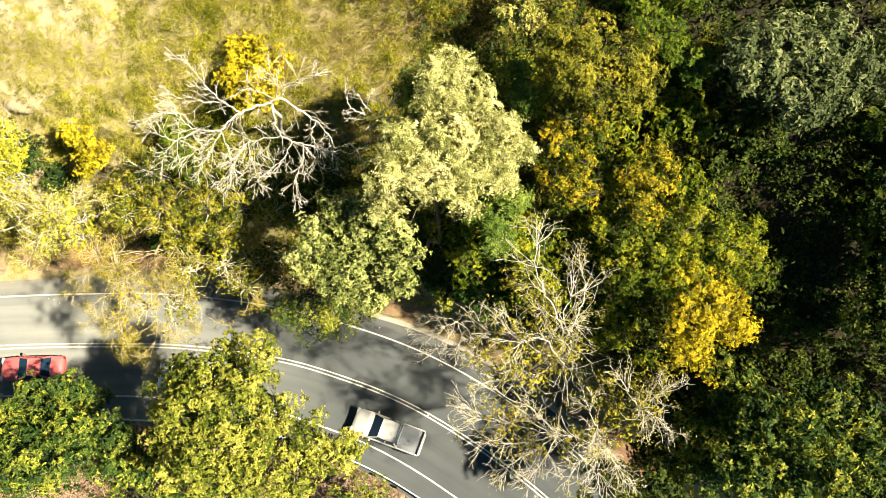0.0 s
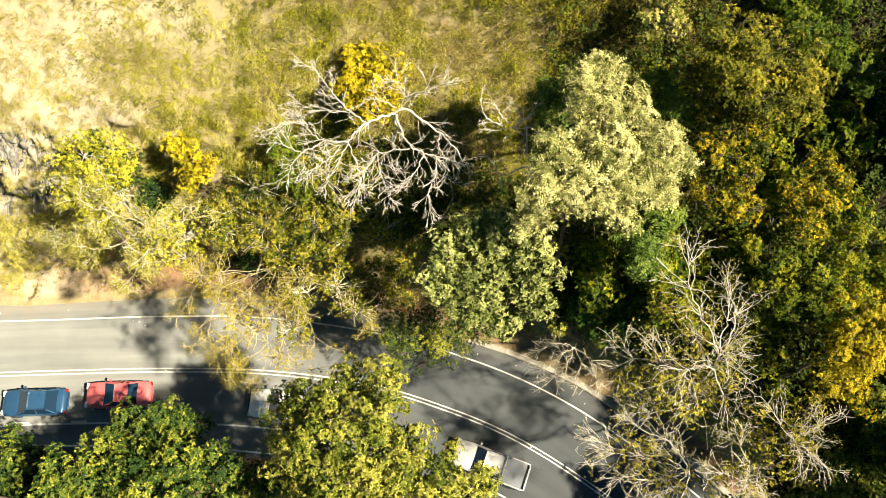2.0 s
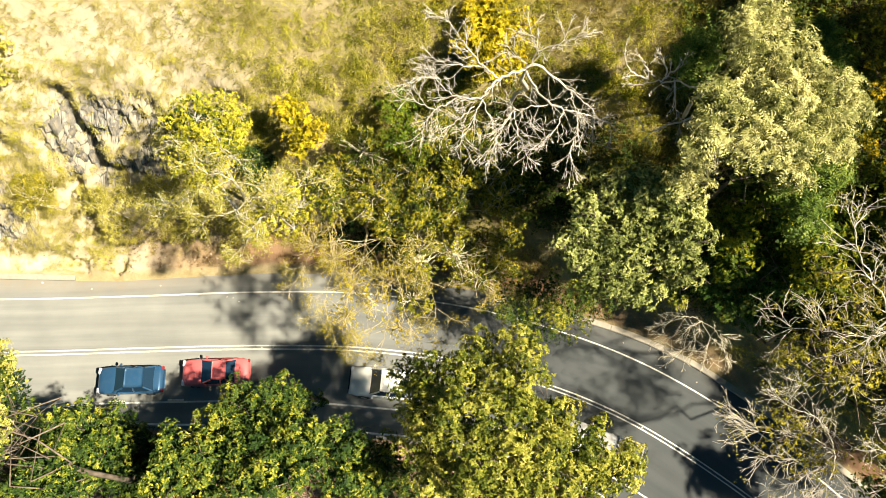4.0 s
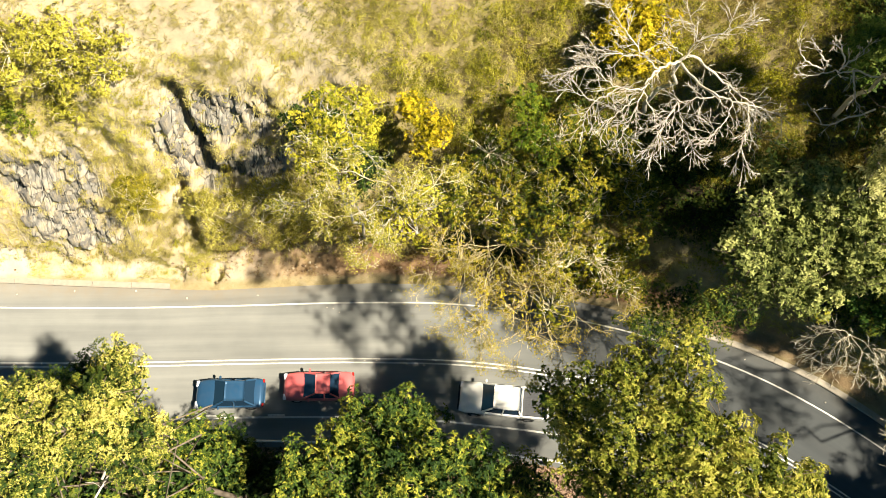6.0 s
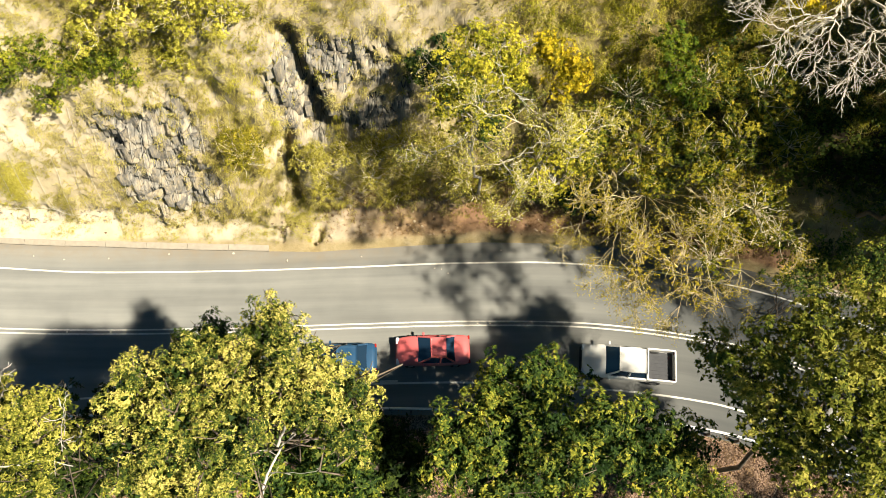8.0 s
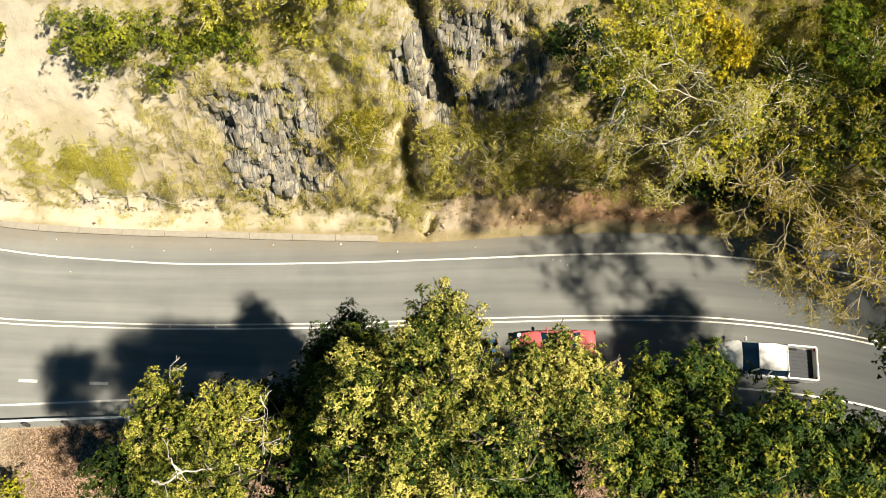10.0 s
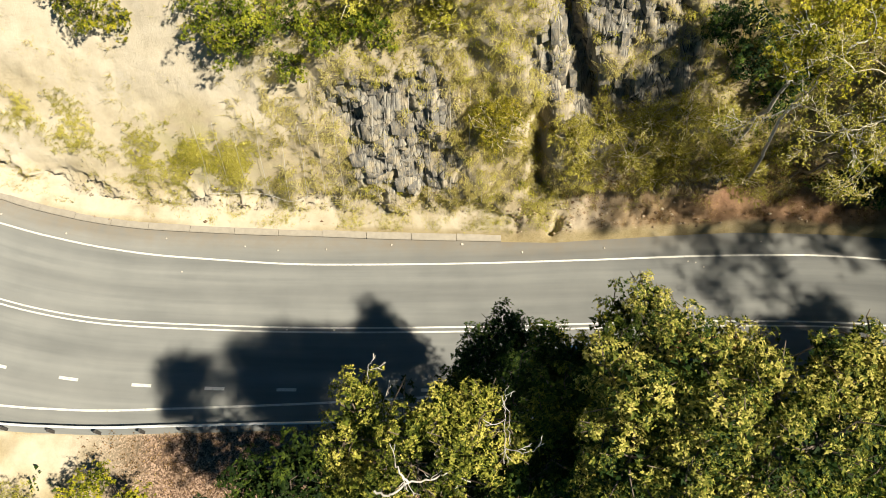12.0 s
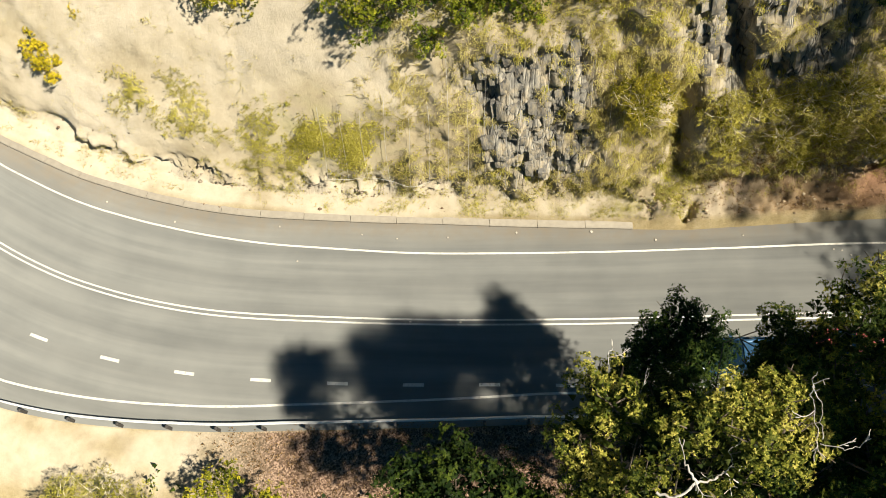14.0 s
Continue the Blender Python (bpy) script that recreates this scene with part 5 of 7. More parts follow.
plant("forest_tree", "golden-yellow crown at the forest edge", "tree", [
    (65.0, 2.4, 19.8, 1.34), (63.9, 1.1, 19.3, 1.34), (65.9, 1.4, 19.4, 1.21), (65.4, 0.1, 15.9, 1.14), (67.0, 1.0, 18.6, 0.8),
    (63.6, 3.2, 19.6, 1.0)],
    L_GOLD, M_BARK, dense=64, leaf=0.079, twigs=0.04, trunk=True, seed=39)
plant("forest_tree", "dark green forest tree beside the bend", "tree", [
    (67.6, -3.3, 11.6, 1.8), (68.5, -3.2, 16.1, 1.7), (70.3, -3.9, 17.2, 1.66), (72.3, -2.8, 17.2, 1.69), (67.0, -5.3, 9.4, 1.8),
    (67.9, -5.9, 14.1, 1.74), (70.4, -6.3, 15.1, 1.71), (72.3, -6.4, 16.2, 1.68), (67.4, -1.8, 7.6, 1.48), (74.7, -5.0, 16.1, 1.76),
    (67.9, -1.4, 14.2, 1.55)],
    L_MIXED, M_BARK, dense=28, leaf=0.135, twigs=0.02, trunk=True, seed=40)
plant("forest_tree", "low dark green tree at the bend", "tree", [
    (62.1, -5.9, 9.2, 1.58), (65.6, -4.2, 7.0, 1.6), (63.0, -6.9, 10.2, 1.61), (64.6, -7.2, 11.1, 1.89)],
    L_DARKY, M_BARK, dense=30, leaf=0.135, twigs=0.04, trunk=True, seed=41)
plant("forest_tree", "deep green understorey tree in shade", "tree", [
    (53.4, 8.2, 17.0, 1.3), (52.4, 6.4, 16.2, 1.2), (55.6, 7.0, 17.0, 1.3), (56.6, 5.0, 16.2, 1.2), (53.6, 5.8, 13.6, 1.2),
    (57.2, 7.2, 16.3, 1.49), (57.0, 6.3, 14.2, 1.54), (59.6, 5.6, 14.2, 1.54), (60.4, 3.6, 13.2, 1.55), (57.6, 4.6, 14.3, 1.37),
    (61.9, 3.0, 9.5, 1.4), (55.1, 6.8, 17.4, 1.14), (61.9, 2.7, 14.3, 1.42), (65.2, 0.6, 8.6, 1.4), (60.7, 7.0, 15.3, 1.43)],
    L_FOREST, M_BARK, dense=28, leaf=0.13, twigs=0.04, trunk=True, seed=42)
plant("bush", "deep green shrubs on the shaded bank", "bush", [
    (53.4, 6.4, 6.6, 1.4), (56.2, 5.4, 7.4, 1.5), (55.4, 6.2, 4.8, 1.0), (54.6, 6.2, 10.5, 1.2), (52.0, 7.6, 4.4, 1.1),
    (58.6, 4.4, 6.4, 1.3)],
    L_MIXED, M_BARK, dense=26, leaf=0.144, twigs=0.04, trunk=False, seed=43)
plant("bush", "green shrubs behind the kerb at the bend", "bush", [
    (53.8, 6.0, 8.3, 0.9), (55.2, 5.2, 7.8, 0.9), (56.9, 4.6, 7.4, 0.9), (54.3, 6.6, 10.0, 1.0), (56.4, 5.4, 9.8, 1.0), (57.1, 5.6, 11.3, 0.9), (55.4, 6.4, 11.2, 0.9),
    (52.2, 6.6, 6.2, 0.8), (51.0, 7.6, 5.8, 0.9)],
    L_FERN, M_BARK, dense=44, leaf=0.11, twigs=0.02, trunk=False, seed=55)
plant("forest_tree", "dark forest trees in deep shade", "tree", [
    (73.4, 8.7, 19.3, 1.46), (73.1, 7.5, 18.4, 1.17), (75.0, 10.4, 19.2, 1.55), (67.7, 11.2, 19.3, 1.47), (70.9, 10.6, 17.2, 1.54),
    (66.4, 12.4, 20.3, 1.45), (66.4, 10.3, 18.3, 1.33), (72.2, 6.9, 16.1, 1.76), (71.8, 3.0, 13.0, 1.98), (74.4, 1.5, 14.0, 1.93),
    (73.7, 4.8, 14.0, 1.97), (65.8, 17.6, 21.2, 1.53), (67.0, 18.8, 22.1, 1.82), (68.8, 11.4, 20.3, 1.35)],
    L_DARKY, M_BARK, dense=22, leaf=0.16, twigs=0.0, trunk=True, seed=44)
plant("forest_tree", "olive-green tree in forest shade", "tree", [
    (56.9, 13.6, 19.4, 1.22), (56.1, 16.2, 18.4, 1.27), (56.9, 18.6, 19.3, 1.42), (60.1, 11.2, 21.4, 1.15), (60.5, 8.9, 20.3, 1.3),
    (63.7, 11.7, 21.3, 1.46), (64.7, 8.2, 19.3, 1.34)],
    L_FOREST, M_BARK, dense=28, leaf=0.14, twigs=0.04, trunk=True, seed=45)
# added tree, barely in view, that throws shade over the forest beside it
plant("forest_tree", "tall dark tree added at the edge of view to cast shade", "tree", [
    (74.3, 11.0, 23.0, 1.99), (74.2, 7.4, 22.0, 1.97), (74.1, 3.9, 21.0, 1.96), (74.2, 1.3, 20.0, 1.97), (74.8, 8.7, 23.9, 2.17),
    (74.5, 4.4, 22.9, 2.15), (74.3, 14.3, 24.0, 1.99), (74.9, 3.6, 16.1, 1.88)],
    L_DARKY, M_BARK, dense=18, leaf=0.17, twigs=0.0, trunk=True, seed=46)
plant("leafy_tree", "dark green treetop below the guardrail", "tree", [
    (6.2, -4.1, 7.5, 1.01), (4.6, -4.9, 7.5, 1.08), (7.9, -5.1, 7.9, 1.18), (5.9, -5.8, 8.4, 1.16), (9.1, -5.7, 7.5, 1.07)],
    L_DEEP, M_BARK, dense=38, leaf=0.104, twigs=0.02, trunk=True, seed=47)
plant("bush", "small green shrub on the dry verge", "bush", [
    (-3.8, -4.6, 2.1, 0.89), (-4.6, -5.4, 2.1, 0.88), (-1.8, -5.7, 2.6, 0.87)],
    L_OLIVE, M_BARK, dense=35, leaf=0.104, twigs=0.03, trunk=False, seed=48)
plant("bush", "yellow-green shrub on the dry verge", "bush", [
    (-9.4, -5.4, 1.0, 1.01), (-11.4, -5.7, 1.0, 0.96), (-7.7, -6.1, 1.0, 1.0)],
    L_DRY, M_TWIG, dense=60, leaf=0.1, twigs=0.03, trunk=False, seed=49, grassy=True)
# ---- dead and half-bare trees ----
def fork(rng, paths, a, way, length, r, depth, spread=0.55, droop=0.0, wander=0.16):
    """A limb that wanders and forks until it is a twig."""
    n = 5
    pts = [np.asarray(a, float)]
    d = way / np.linalg.norm(way)
    for _ in range(n - 1):
        d = d + rng.normal(0, wander, 3) + [0, 0, droop]
        d /= np.linalg.norm(d)
        pts.append(pts[-1] + d * length / (n - 1))
    r1 = r * 0.62
    paths.append((np.array(pts), np.maximum(np.linspace(r, r1, n), 0.009)))
    if depth <= 0:
        return
    for k in range(int(rng.integers(2, 4))):
        at_i = int(rng.integers(2, n)) if k else n - 1
        q = d + rng.normal(0, spread, 3)
        fork(rng, paths, pts[at_i], q, length * rng.uniform(0.5, 0.75), r1 * rng.uniform(0.7, 1.0), depth - 1, spread, droop, wander)


def bare_tree(name, label, base, limbs, mat, r=0.16, depth=3, twig=1.1, seed=1, leaves=None, leaf=0.12, droop=0.0, per_limb=1, spread=0.55, wander=0.16, leafy=0.75):
    """limbs: ways from the trunk's head, each a run of x, y, z points; forks grow from their ends."""
    rng = np.random.default_rng(seed)
    base = np.array(base, float)
    ob = new(name)
    ob.location = base
    tagged(ob, label, "tree")
    head = np.array(limbs[0][0], float)
    vt, ft = tube_mesh([(bent(rng, base, head, 7, 0.03), np.linspace(r * 1.35, r, 7))], 7)
    mesh_ob("trunk", vt - base, ft, mat if r > 0.068 else M_BARK, ob, smooth=True)
    tips = []
    for run in limbs:
        run = np.array(run, float)
        paths = []
        k = len(run)
        smooth = catmull3(run)
        smooth[1:] += rng.normal(0, 0.05, smooth[1:].shape)
        paths.append((smooth, np.linspace(r * 0.75, r * 0.28, len(smooth))))
        for i in range(1, k):
            d = run[i] - run[i - 1]
            for _ in range(per_limb + (i == k - 1)):
                fork(rng, paths, run[i], d / np.linalg.norm(d) + rng.normal(0, 0.5, 3), twig * rng.uniform(0.7, 1.2), r * 0.28, depth, spread, droop, wander)
        vl, fl = tube_mesh(paths, 5)
        mesh_ob("limb", vl - base, fl, mat, ob, smooth=True)
        tips += [p[0][-1] for p in paths[1:]]
    if leaves is not None:
        C = np.array(tips)
        C = C[rng.random(len(C)) < leafy]
        k = 10
        c = np.repeat(C, k, 0) + rng.normal(0, 0.16, (len(C) * k, 3))
        V, F = leaf_quads(c, rng.normal(0, 1, c.shape) + [0, 0, 0.2], np.full(len(c), leaf), rng)
        mesh_ob("crown", V - base, F, leaves, ob)
    return ob


def catmull3(pts, n=5):
    out = []
    ext = np.vstack([2 * pts[0] - pts[1], pts, 2 * pts[-1] - pts[-2]])
    for a, b, c, d in zip(ext, ext[1:], ext[2:], ext[3:]):
        for t in np.arange(n) / n:
            out.append(0.5 * (2 * b + (c - a) * t + (2 * a - 5 * b + 4 * c - d) * t**2 + (3 * b - a - 3 * c + d) * t**3))
    out.append(pts[-1])
    return np.array(out)


def limb_runs(ob, runs, mat, r0, r1, seed, twig=0.9, depth=2, per=2):
    """Forking limbs along given ways, thinner towards their ends, each one a part."""
    rng = np.random.default_rng(seed)
    base = np.array(ob.location)
    for run in runs:
        run = np.array(run, float)
        way = catmull3(run)
        way[1:-1] += rng.normal(0, 0.035, way[1:-1].shape)
        rad = np.linspace(r0, r1, len(way))
        paths = [(way, rad)]
        for i in range(3, len(way), 2):
            for _ in range(per if i < len(way) - 2 else per + 1):
                d = way[i] - way[i - 1]
                d = d / np.linalg.norm(d) + rng.normal(0, 0.62, 3) * [1, 1, 0.6]
                fork(rng, paths, way[i], d, twig * rng.uniform(0.45, 1.1), max(rad[i] * 0.34, 0.0105), depth, 0.42, 0.0, 0.07)
        V, F = tube_mesh(paths, 5)
        mesh_ob("limb", V - base, F, mat, ob, smooth=True)


dead_tree = new("dead_tree")
dead_tree.location = (42.2, 14.9, ground_z(42.2, 14.9) - 0.2)
tagged(dead_tree, "bleached white dead tree with spreading bare limbs", "tree")
_b0 = np.array(dead_tree.location)
_v, _f = tube_mesh([(bent(np.random.default_rng(4), _b0, (42.15, 13.4, 18.4), 8, 0.03), np.linspace(0.15, 0.085, 8))], 8)
mesh_ob("trunk", _v - _b0, _f, M_DEAD, dead_tree, smooth=True)
limb_runs(dead_tree, [
    [(42.1, 13.4, 18.4), (41.3, 12.8, 19.0), (40.6, 12.1, 19.5), (40.1, 11.4, 19.7), (39.8, 10.9, 19.8)],
    [(42.1, 13.4, 18.4), (42.6, 13.6, 18.6), (43.5, 13.2, 18.2), (44.5, 12.8, 17.6), (45.2, 11.9, 17.8), (45.6, 10.9, 18.2)],
    [(42.2, 13.3, 18.4), (42.5, 11.8, 19.2), (42.9, 10.7, 19.9), (43.5, 10.3, 20.1), (44.1, 10.1, 20.2)]],
    M_DEAD, 0.075, 0.03, 4, 0.75, 2, 1)
limb_runs(dead_tree, [
    [(40.7, 12.2, 19.5), (39.9, 12.4, 20.2), (39.4, 12.7, 20.7), (38.9, 13.2, 21.0), (38.3, 13.8, 21.3), (37.8, 14.1, 21.4)],
    [(39.8, 10.9, 19.8), (38.8, 10.8, 20.1), (38.2, 11.0, 20.3), (37.8, 11.5, 20.5), (37.4, 12.1, 20.6)],
    [(38.8, 10.8, 20.1), (38.2, 10.4, 20.1), (37.7, 10.1, 20.1), (37.4, 9.6, 20.1), (37.1, 8.9, 20.0)],
    [(42.4, 13.6, 18.6), (42.6, 13.8, 19.4), (43.5, 13.7, 20.2), (44.1, 13.8, 20.5), (44.9, 14.0, 20.6)],
    [(44.5, 12.7, 17.7), (44.4, 11.6, 18.4), (44.7, 10.5, 18.8), (44.9, 9.5, 18.8)]],
    M_DEAD, 0.038, 0.012, 5, 0.75)
limb_runs(dead_tree, [
    [(40.0, 12.3, 20.2), (39.0, 12.2, 20.4), (38.1, 12.2, 20.6), (37.5, 12.4, 20.7)],
    [(37.8, 11.5, 20.5), (37.0, 11.4, 20.6), (36.5, 11.1, 20.6)],
    [(37.7, 10.1, 20.1), (37.0, 10.4, 20.2), (36.5, 10.6, 20.3)],
    [(39.9, 10.9, 19.8), (39.5, 10.0, 19.7), (39.1, 9.4, 19.5), (39.0, 8.8, 19.4)],
    [(39.9, 10.8, 19.8), (40.3, 10.0, 19.5), (40.5, 9.2, 19.3), (40.3, 8.5, 19.2)],
    [(39.5, 10.5, 19.8), (38.8, 9.8, 19.8), (38.4, 9.4, 19.8)],
    [(42.6, 13.8, 19.4), (42.4, 14.1, 19.9), (42.1, 14.5, 20.2)],
    [(42.2, 13.6, 18.6), (41.6, 13.6, 19.2), (40.8, 13.6, 19.6)]],
    M_DEAD, 0.028, 0.011, 6, 0.72)
limb_runs(dead_tree, [
    [(44.1, 10.1, 20.2), (44.1, 9.3, 20.0), (43.8, 8.5, 19.9), (43.8, 7.6, 19.6)],
    [(43.5, 10.3, 20.1), (43.2, 9.5, 20.0), (42.7, 9.0, 19.9), (42.4, 8.7, 19.8)],
    [(42.9, 10.7, 19.9), (42.1, 10.5, 19.9), (41.3, 10.3, 19.8), (40.8, 9.7, 19.7)],
    [(41.3, 10.3, 19.8), (41.4, 9.6, 19.6), (41.7, 8.8, 19.5), (41.9, 8.2, 19.4)],
    [(41.1, 10.0, 19.8), (40.7, 9.5, 19.6), (40.4, 8.7, 19.5)],
    [(44.1, 10.1, 20.2), (44.8, 10.0, 20.0), (45.8, 9.8, 19.8)]],
    M_DEAD, 0.028, 0.011, 7, 0.72)
bare_tree("bare_shrub", "pale leafless shrub leaning over the kerb", (54.4, 5.8, ground_z(54.4, 5.8) - 0.1), [
    [(53.2, 3.6, 8.8), (52.3, 3.1, 9.4), (51.2, 2.6, 9.2)],
    [(53.2, 3.6, 8.8), (52.6, 2.6, 9.2), (51.9, 1.9, 8.8)],
    [(53.2, 3.6, 8.8), (53.4, 2.6, 9.2), (53.2, 1.8, 9.0)],
    [(53.2, 3.6, 8.8), (54.0, 2.8, 9.2), (54.2, 2.0, 8.9)],
    [(53.2, 3.6, 8.8), (52.2, 3.7, 9.4), (51.4, 3.5, 9.3)]],
    M_TWIG, r=0.032, depth=2, twig=0.7, seed=6, per_limb=6, droop=-0.05, spread=0.45, wander=0.08)
dead_branch = new("dead_tree")
dead_branch.location = (51.5, 13.6, ground_z(51.5, 13.6) - 0.2)
tagged(dead_branch, "dead white branches beside a pale leafy crown", "tree")
_b0 = np.array(dead_branch.location)
_v, _f = tube_mesh([(bent(np.random.default_rng(7), _b0, (50.4, 12.0, 19.5), 6, 0.03), np.linspace(0.13, 0.08, 6)),
                    (np.array([(50.4, 12.0, 19.5), (49.8, 11.4, 20.8), (49.1, 10.8, 21.4)]), np.array([0.08, 0.065, 0.05]))], 7)
mesh_ob("trunk", _v - _b0, _f, M_DEAD, dead_branch, smooth=True)
limb_runs(dead_branch, [
    [(49.1, 10.8, 21.4), (48.7, 11.3, 21.0), (47.9, 11.5, 20.8), (47.3, 11.5, 20.6), (46.5, 11.6, 20.2)],
    [(47.9, 11.5, 20.8), (48.4, 11.8, 21.3), (48.5, 12.0, 21.5)],
    [(48.1, 11.6, 20.8), (48.0, 12.0, 21.2), (47.7, 12.5, 21.5)],
    [(47.6, 11.7, 20.8), (47.1, 12.1, 21.1), (46.8, 12.5, 21.3)],
    [(47.3, 11.6, 20.7), (46.5, 11.9, 20.9), (46.2, 12.5, 21.1)],
    [(48.4, 11.5, 20.9), (48.4, 10.8, 20.8), (48.4, 10.3, 20.7), (48.6, 9.8, 20.5)],
    [(49.2, 9.8, 20.6), (47.9, 9.4, 20.4), (47.2, 9.2, 20.2), (46.8, 9.8, 20.3)]
    ], M_DEAD, 0.045, 0.014, 17, 0.55, 2, 1)
bare_tree("sparse_tree", "tall nearly leafless tree with pale tangled twigs", (58.6, 4.2, 3.6), [
    [(57.9, 0.2, 14.5), (57.1, -1.0, 19.2), (55.7, -0.3, 21.7), (54.6, -0.5, 22.0)],
    [(57.9, 0.2, 14.5), (57.3, 0.6, 19.0), (56.2, 2.2, 20.4), (55.8, 3.6, 20.4), (55.9, 4.8, 20.2)],
    [(57.9, 0.2, 14.5), (56.3, -0.2, 18.0), (54.9, 0.6, 18.5), (53.7, 0.9, 17.8)],
    [(57.9, 0.2, 14.5), (58.3, 1.4, 17.6), (58.9, 3.1, 18.1), (58.8, 4.0, 18.0)],
    [(57.9, 0.2, 14.5), (56.2, -1.3, 17.6), (54.4, -1.5, 17.2)],
    [(57.9, 0.2, 14.5), (57.8, -0.2, 18.6), (57.2, 1.0, 19.6), (57.6, 2.3, 19.8)]],
    M_DEAD, r=0.062, depth=2, twig=1.15, seed=8, per_limb=5, spread=0.5, leaves=L_DRY, leafy=0.2, wander=0.13)
bare_tree("sparse_tree", "nearly leafless tree fanning out over the road edge", (61.2, -0.2, 2.6), [
    [(58.6, -3.6, 10.6), (57.4, -3.5, 11.8), (55.9, -3.2, 12.4), (54.0, -2.9, 12.4)],
    [(58.6, -3.6, 10.6), (57.6, -2.9, 12.2), (56.6, -2.3, 13.0), (55.2, -1.7, 13.1)],
    [(58.6, -3.6, 10.6), (56.9, -3.0, 11.6), (54.7, -2.7, 11.9), (53.5, -2.3, 11.9)],
    [(58.6, -3.6, 10.6), (57.2, -4.0, 11.7), (55.8, -4.2, 12.0), (54.6, -4.0, 11.8)],
    [(58.6, -3.6, 10.6), (57.5, -4.4, 11.7), (56.4, -4.9, 11.8), (55.6, -5.4, 11.4)],
    [(58.6, -3.6, 10.6), (57.9, -4.8, 11.6), (57.2, -5.6, 11.6)]],
    M_DEAD, r=0.055, depth=2, twig=1.0, seed=9, per_limb=6, spread=0.45, leaves=L_DRY, leafy=0.06, wander=0.14)
bare_tree("sparse_tree", "pale dry tree with radiating bare branches", (63.6, 0.4, 3.4), [
    [(60.6, -3.8, 12.6), (59.6, -4.5, 15.4), (58.3, -4.2, 15.6)],
    [(60.6, -3.8, 12.6), (59.4, -4.9, 15.2), (58.7, -5.5, 15.3)],
    [(60.6, -3.8, 12.6), (59.7, -5.0, 15.2), (59.7, -6.0, 15.2)],
    [(60.6, -3.8, 12.6), (60.2, -4.8, 15.2), (60.6, -5.6, 15.3)],
    [(60.6, -3.8, 12.6), (59.7, -3.8, 15.5), (59.3, -2.9, 15.8)],
    [(62.2, -2.2, 11.6), (61.9, -2.7, 15.6), (61.4, -1.9, 16.0)],
    [(62.2, -2.2, 11.6), (62.2, -2.8, 15.5), (63.0, -3.2, 15.5)],
    [(62.2, -2.2, 11.6), (62.5, -2.3, 15.5), (63.4, -1.9, 15.8)]],
    M_DEAD, r=0.055, depth=2, twig=0.95, seed=13, per_limb=6, spread=0.5, leaves=L_DRY, leafy=0.12, wander=0.14)
bare_tree("sparse_tree", "pale-branched tree standing through yellow leaves", (27.4, 10.6, 2.6), [
    [(26.5, 10.2, 11.0), (26.5, 9.8, 14.5), (25.6, 10.4, 15.2), (24.8, 11.1, 15.0)],
    [(26.5, 10.2, 11.0), (26.5, 9.8, 14.5), (27.4, 10.1, 15.8), (28.2, 9.7, 15.5)],
    [(26.5, 10.2, 11.0), (26.1, 9.2, 13.0), (25.0, 8.8, 12.5), (24.4, 8.7, 12.0)],
    [(26.5, 10.2, 11.0), (27.4, 8.6, 12.5), (28.3, 7.9, 11.5)]],
    M_GUM, r=0.07, depth=2, twig=0.8, seed=10, per_limb=2, leaves=L_YELLOW)
bare_tree("sparse_tree", "drooping pale-twigged tree reaching over the road", (35.2, 10.3, 3.0), [
    [(35.4, 8.4, 8.5), (33.2, 6.0, 12.0), (32.6, 4.3, 12.0), (32.4, 3.3, 11.5)],
    [(35.4, 8.4, 8.5), (33.9, 5.0, 12.5), (33.6, 3.1, 12.2), (33.4, 2.2, 11.5)],
    [(35.4, 8.4, 8.5), (35.4, 4.6, 12.8), (35.7, 2.9, 12.3), (35.5, 1.7, 11.5)],
    [(35.4, 8.4, 8.5), (36.2, 4.6, 13.0), (36.7, 2.6, 12.3), (37.3, 1.7, 11.8)],
    [(35.4, 8.4, 8.5), (32.1, 6.6, 11.8), (31.3, 5.6, 11.5)],
    [(35.4, 8.4, 8.5), (37.2, 6.1, 13.5), (39.1, 5.5, 13.0), (40.5, 4.6, 12.5)],
    [(35.4, 8.4, 8.5), (37.2, 5.1, 13.2), (38.1, 3.2, 12.3)]],
    M_STEM, r=0.032, depth=3, twig=0.8, seed=11, per_limb=3, leaves=L_AMBER, leaf=0.08, droop=-0.04, leafy=0.7)
bare_tree("sparse_tree", "thin dry tree with fine pale twigs", (29.6, 10.8, 3.0), [
    [(29.1, 8.4, 11.0), (29.5, 8.2, 15.0), (28.0, 8.6, 15.5), (26.8, 9.0, 15.3)],
    [(29.1, 8.4, 11.0), (29.2, 8.1, 14.5), (28.0, 7.6, 14.0), (26.6, 7.4, 13.5)],
    [(29.1, 8.4, 11.0), (30.4, 8.1, 14.5), (31.2, 8.8, 14.5)],
    [(29.1, 8.4, 11.0), (29.1, 7.6, 13.0), (28.3, 6.6, 12.0)]],
    M_TWIG, r=0.06, depth=3, twig=0.9, seed=12, per_limb=2, leaves=L_DRY)

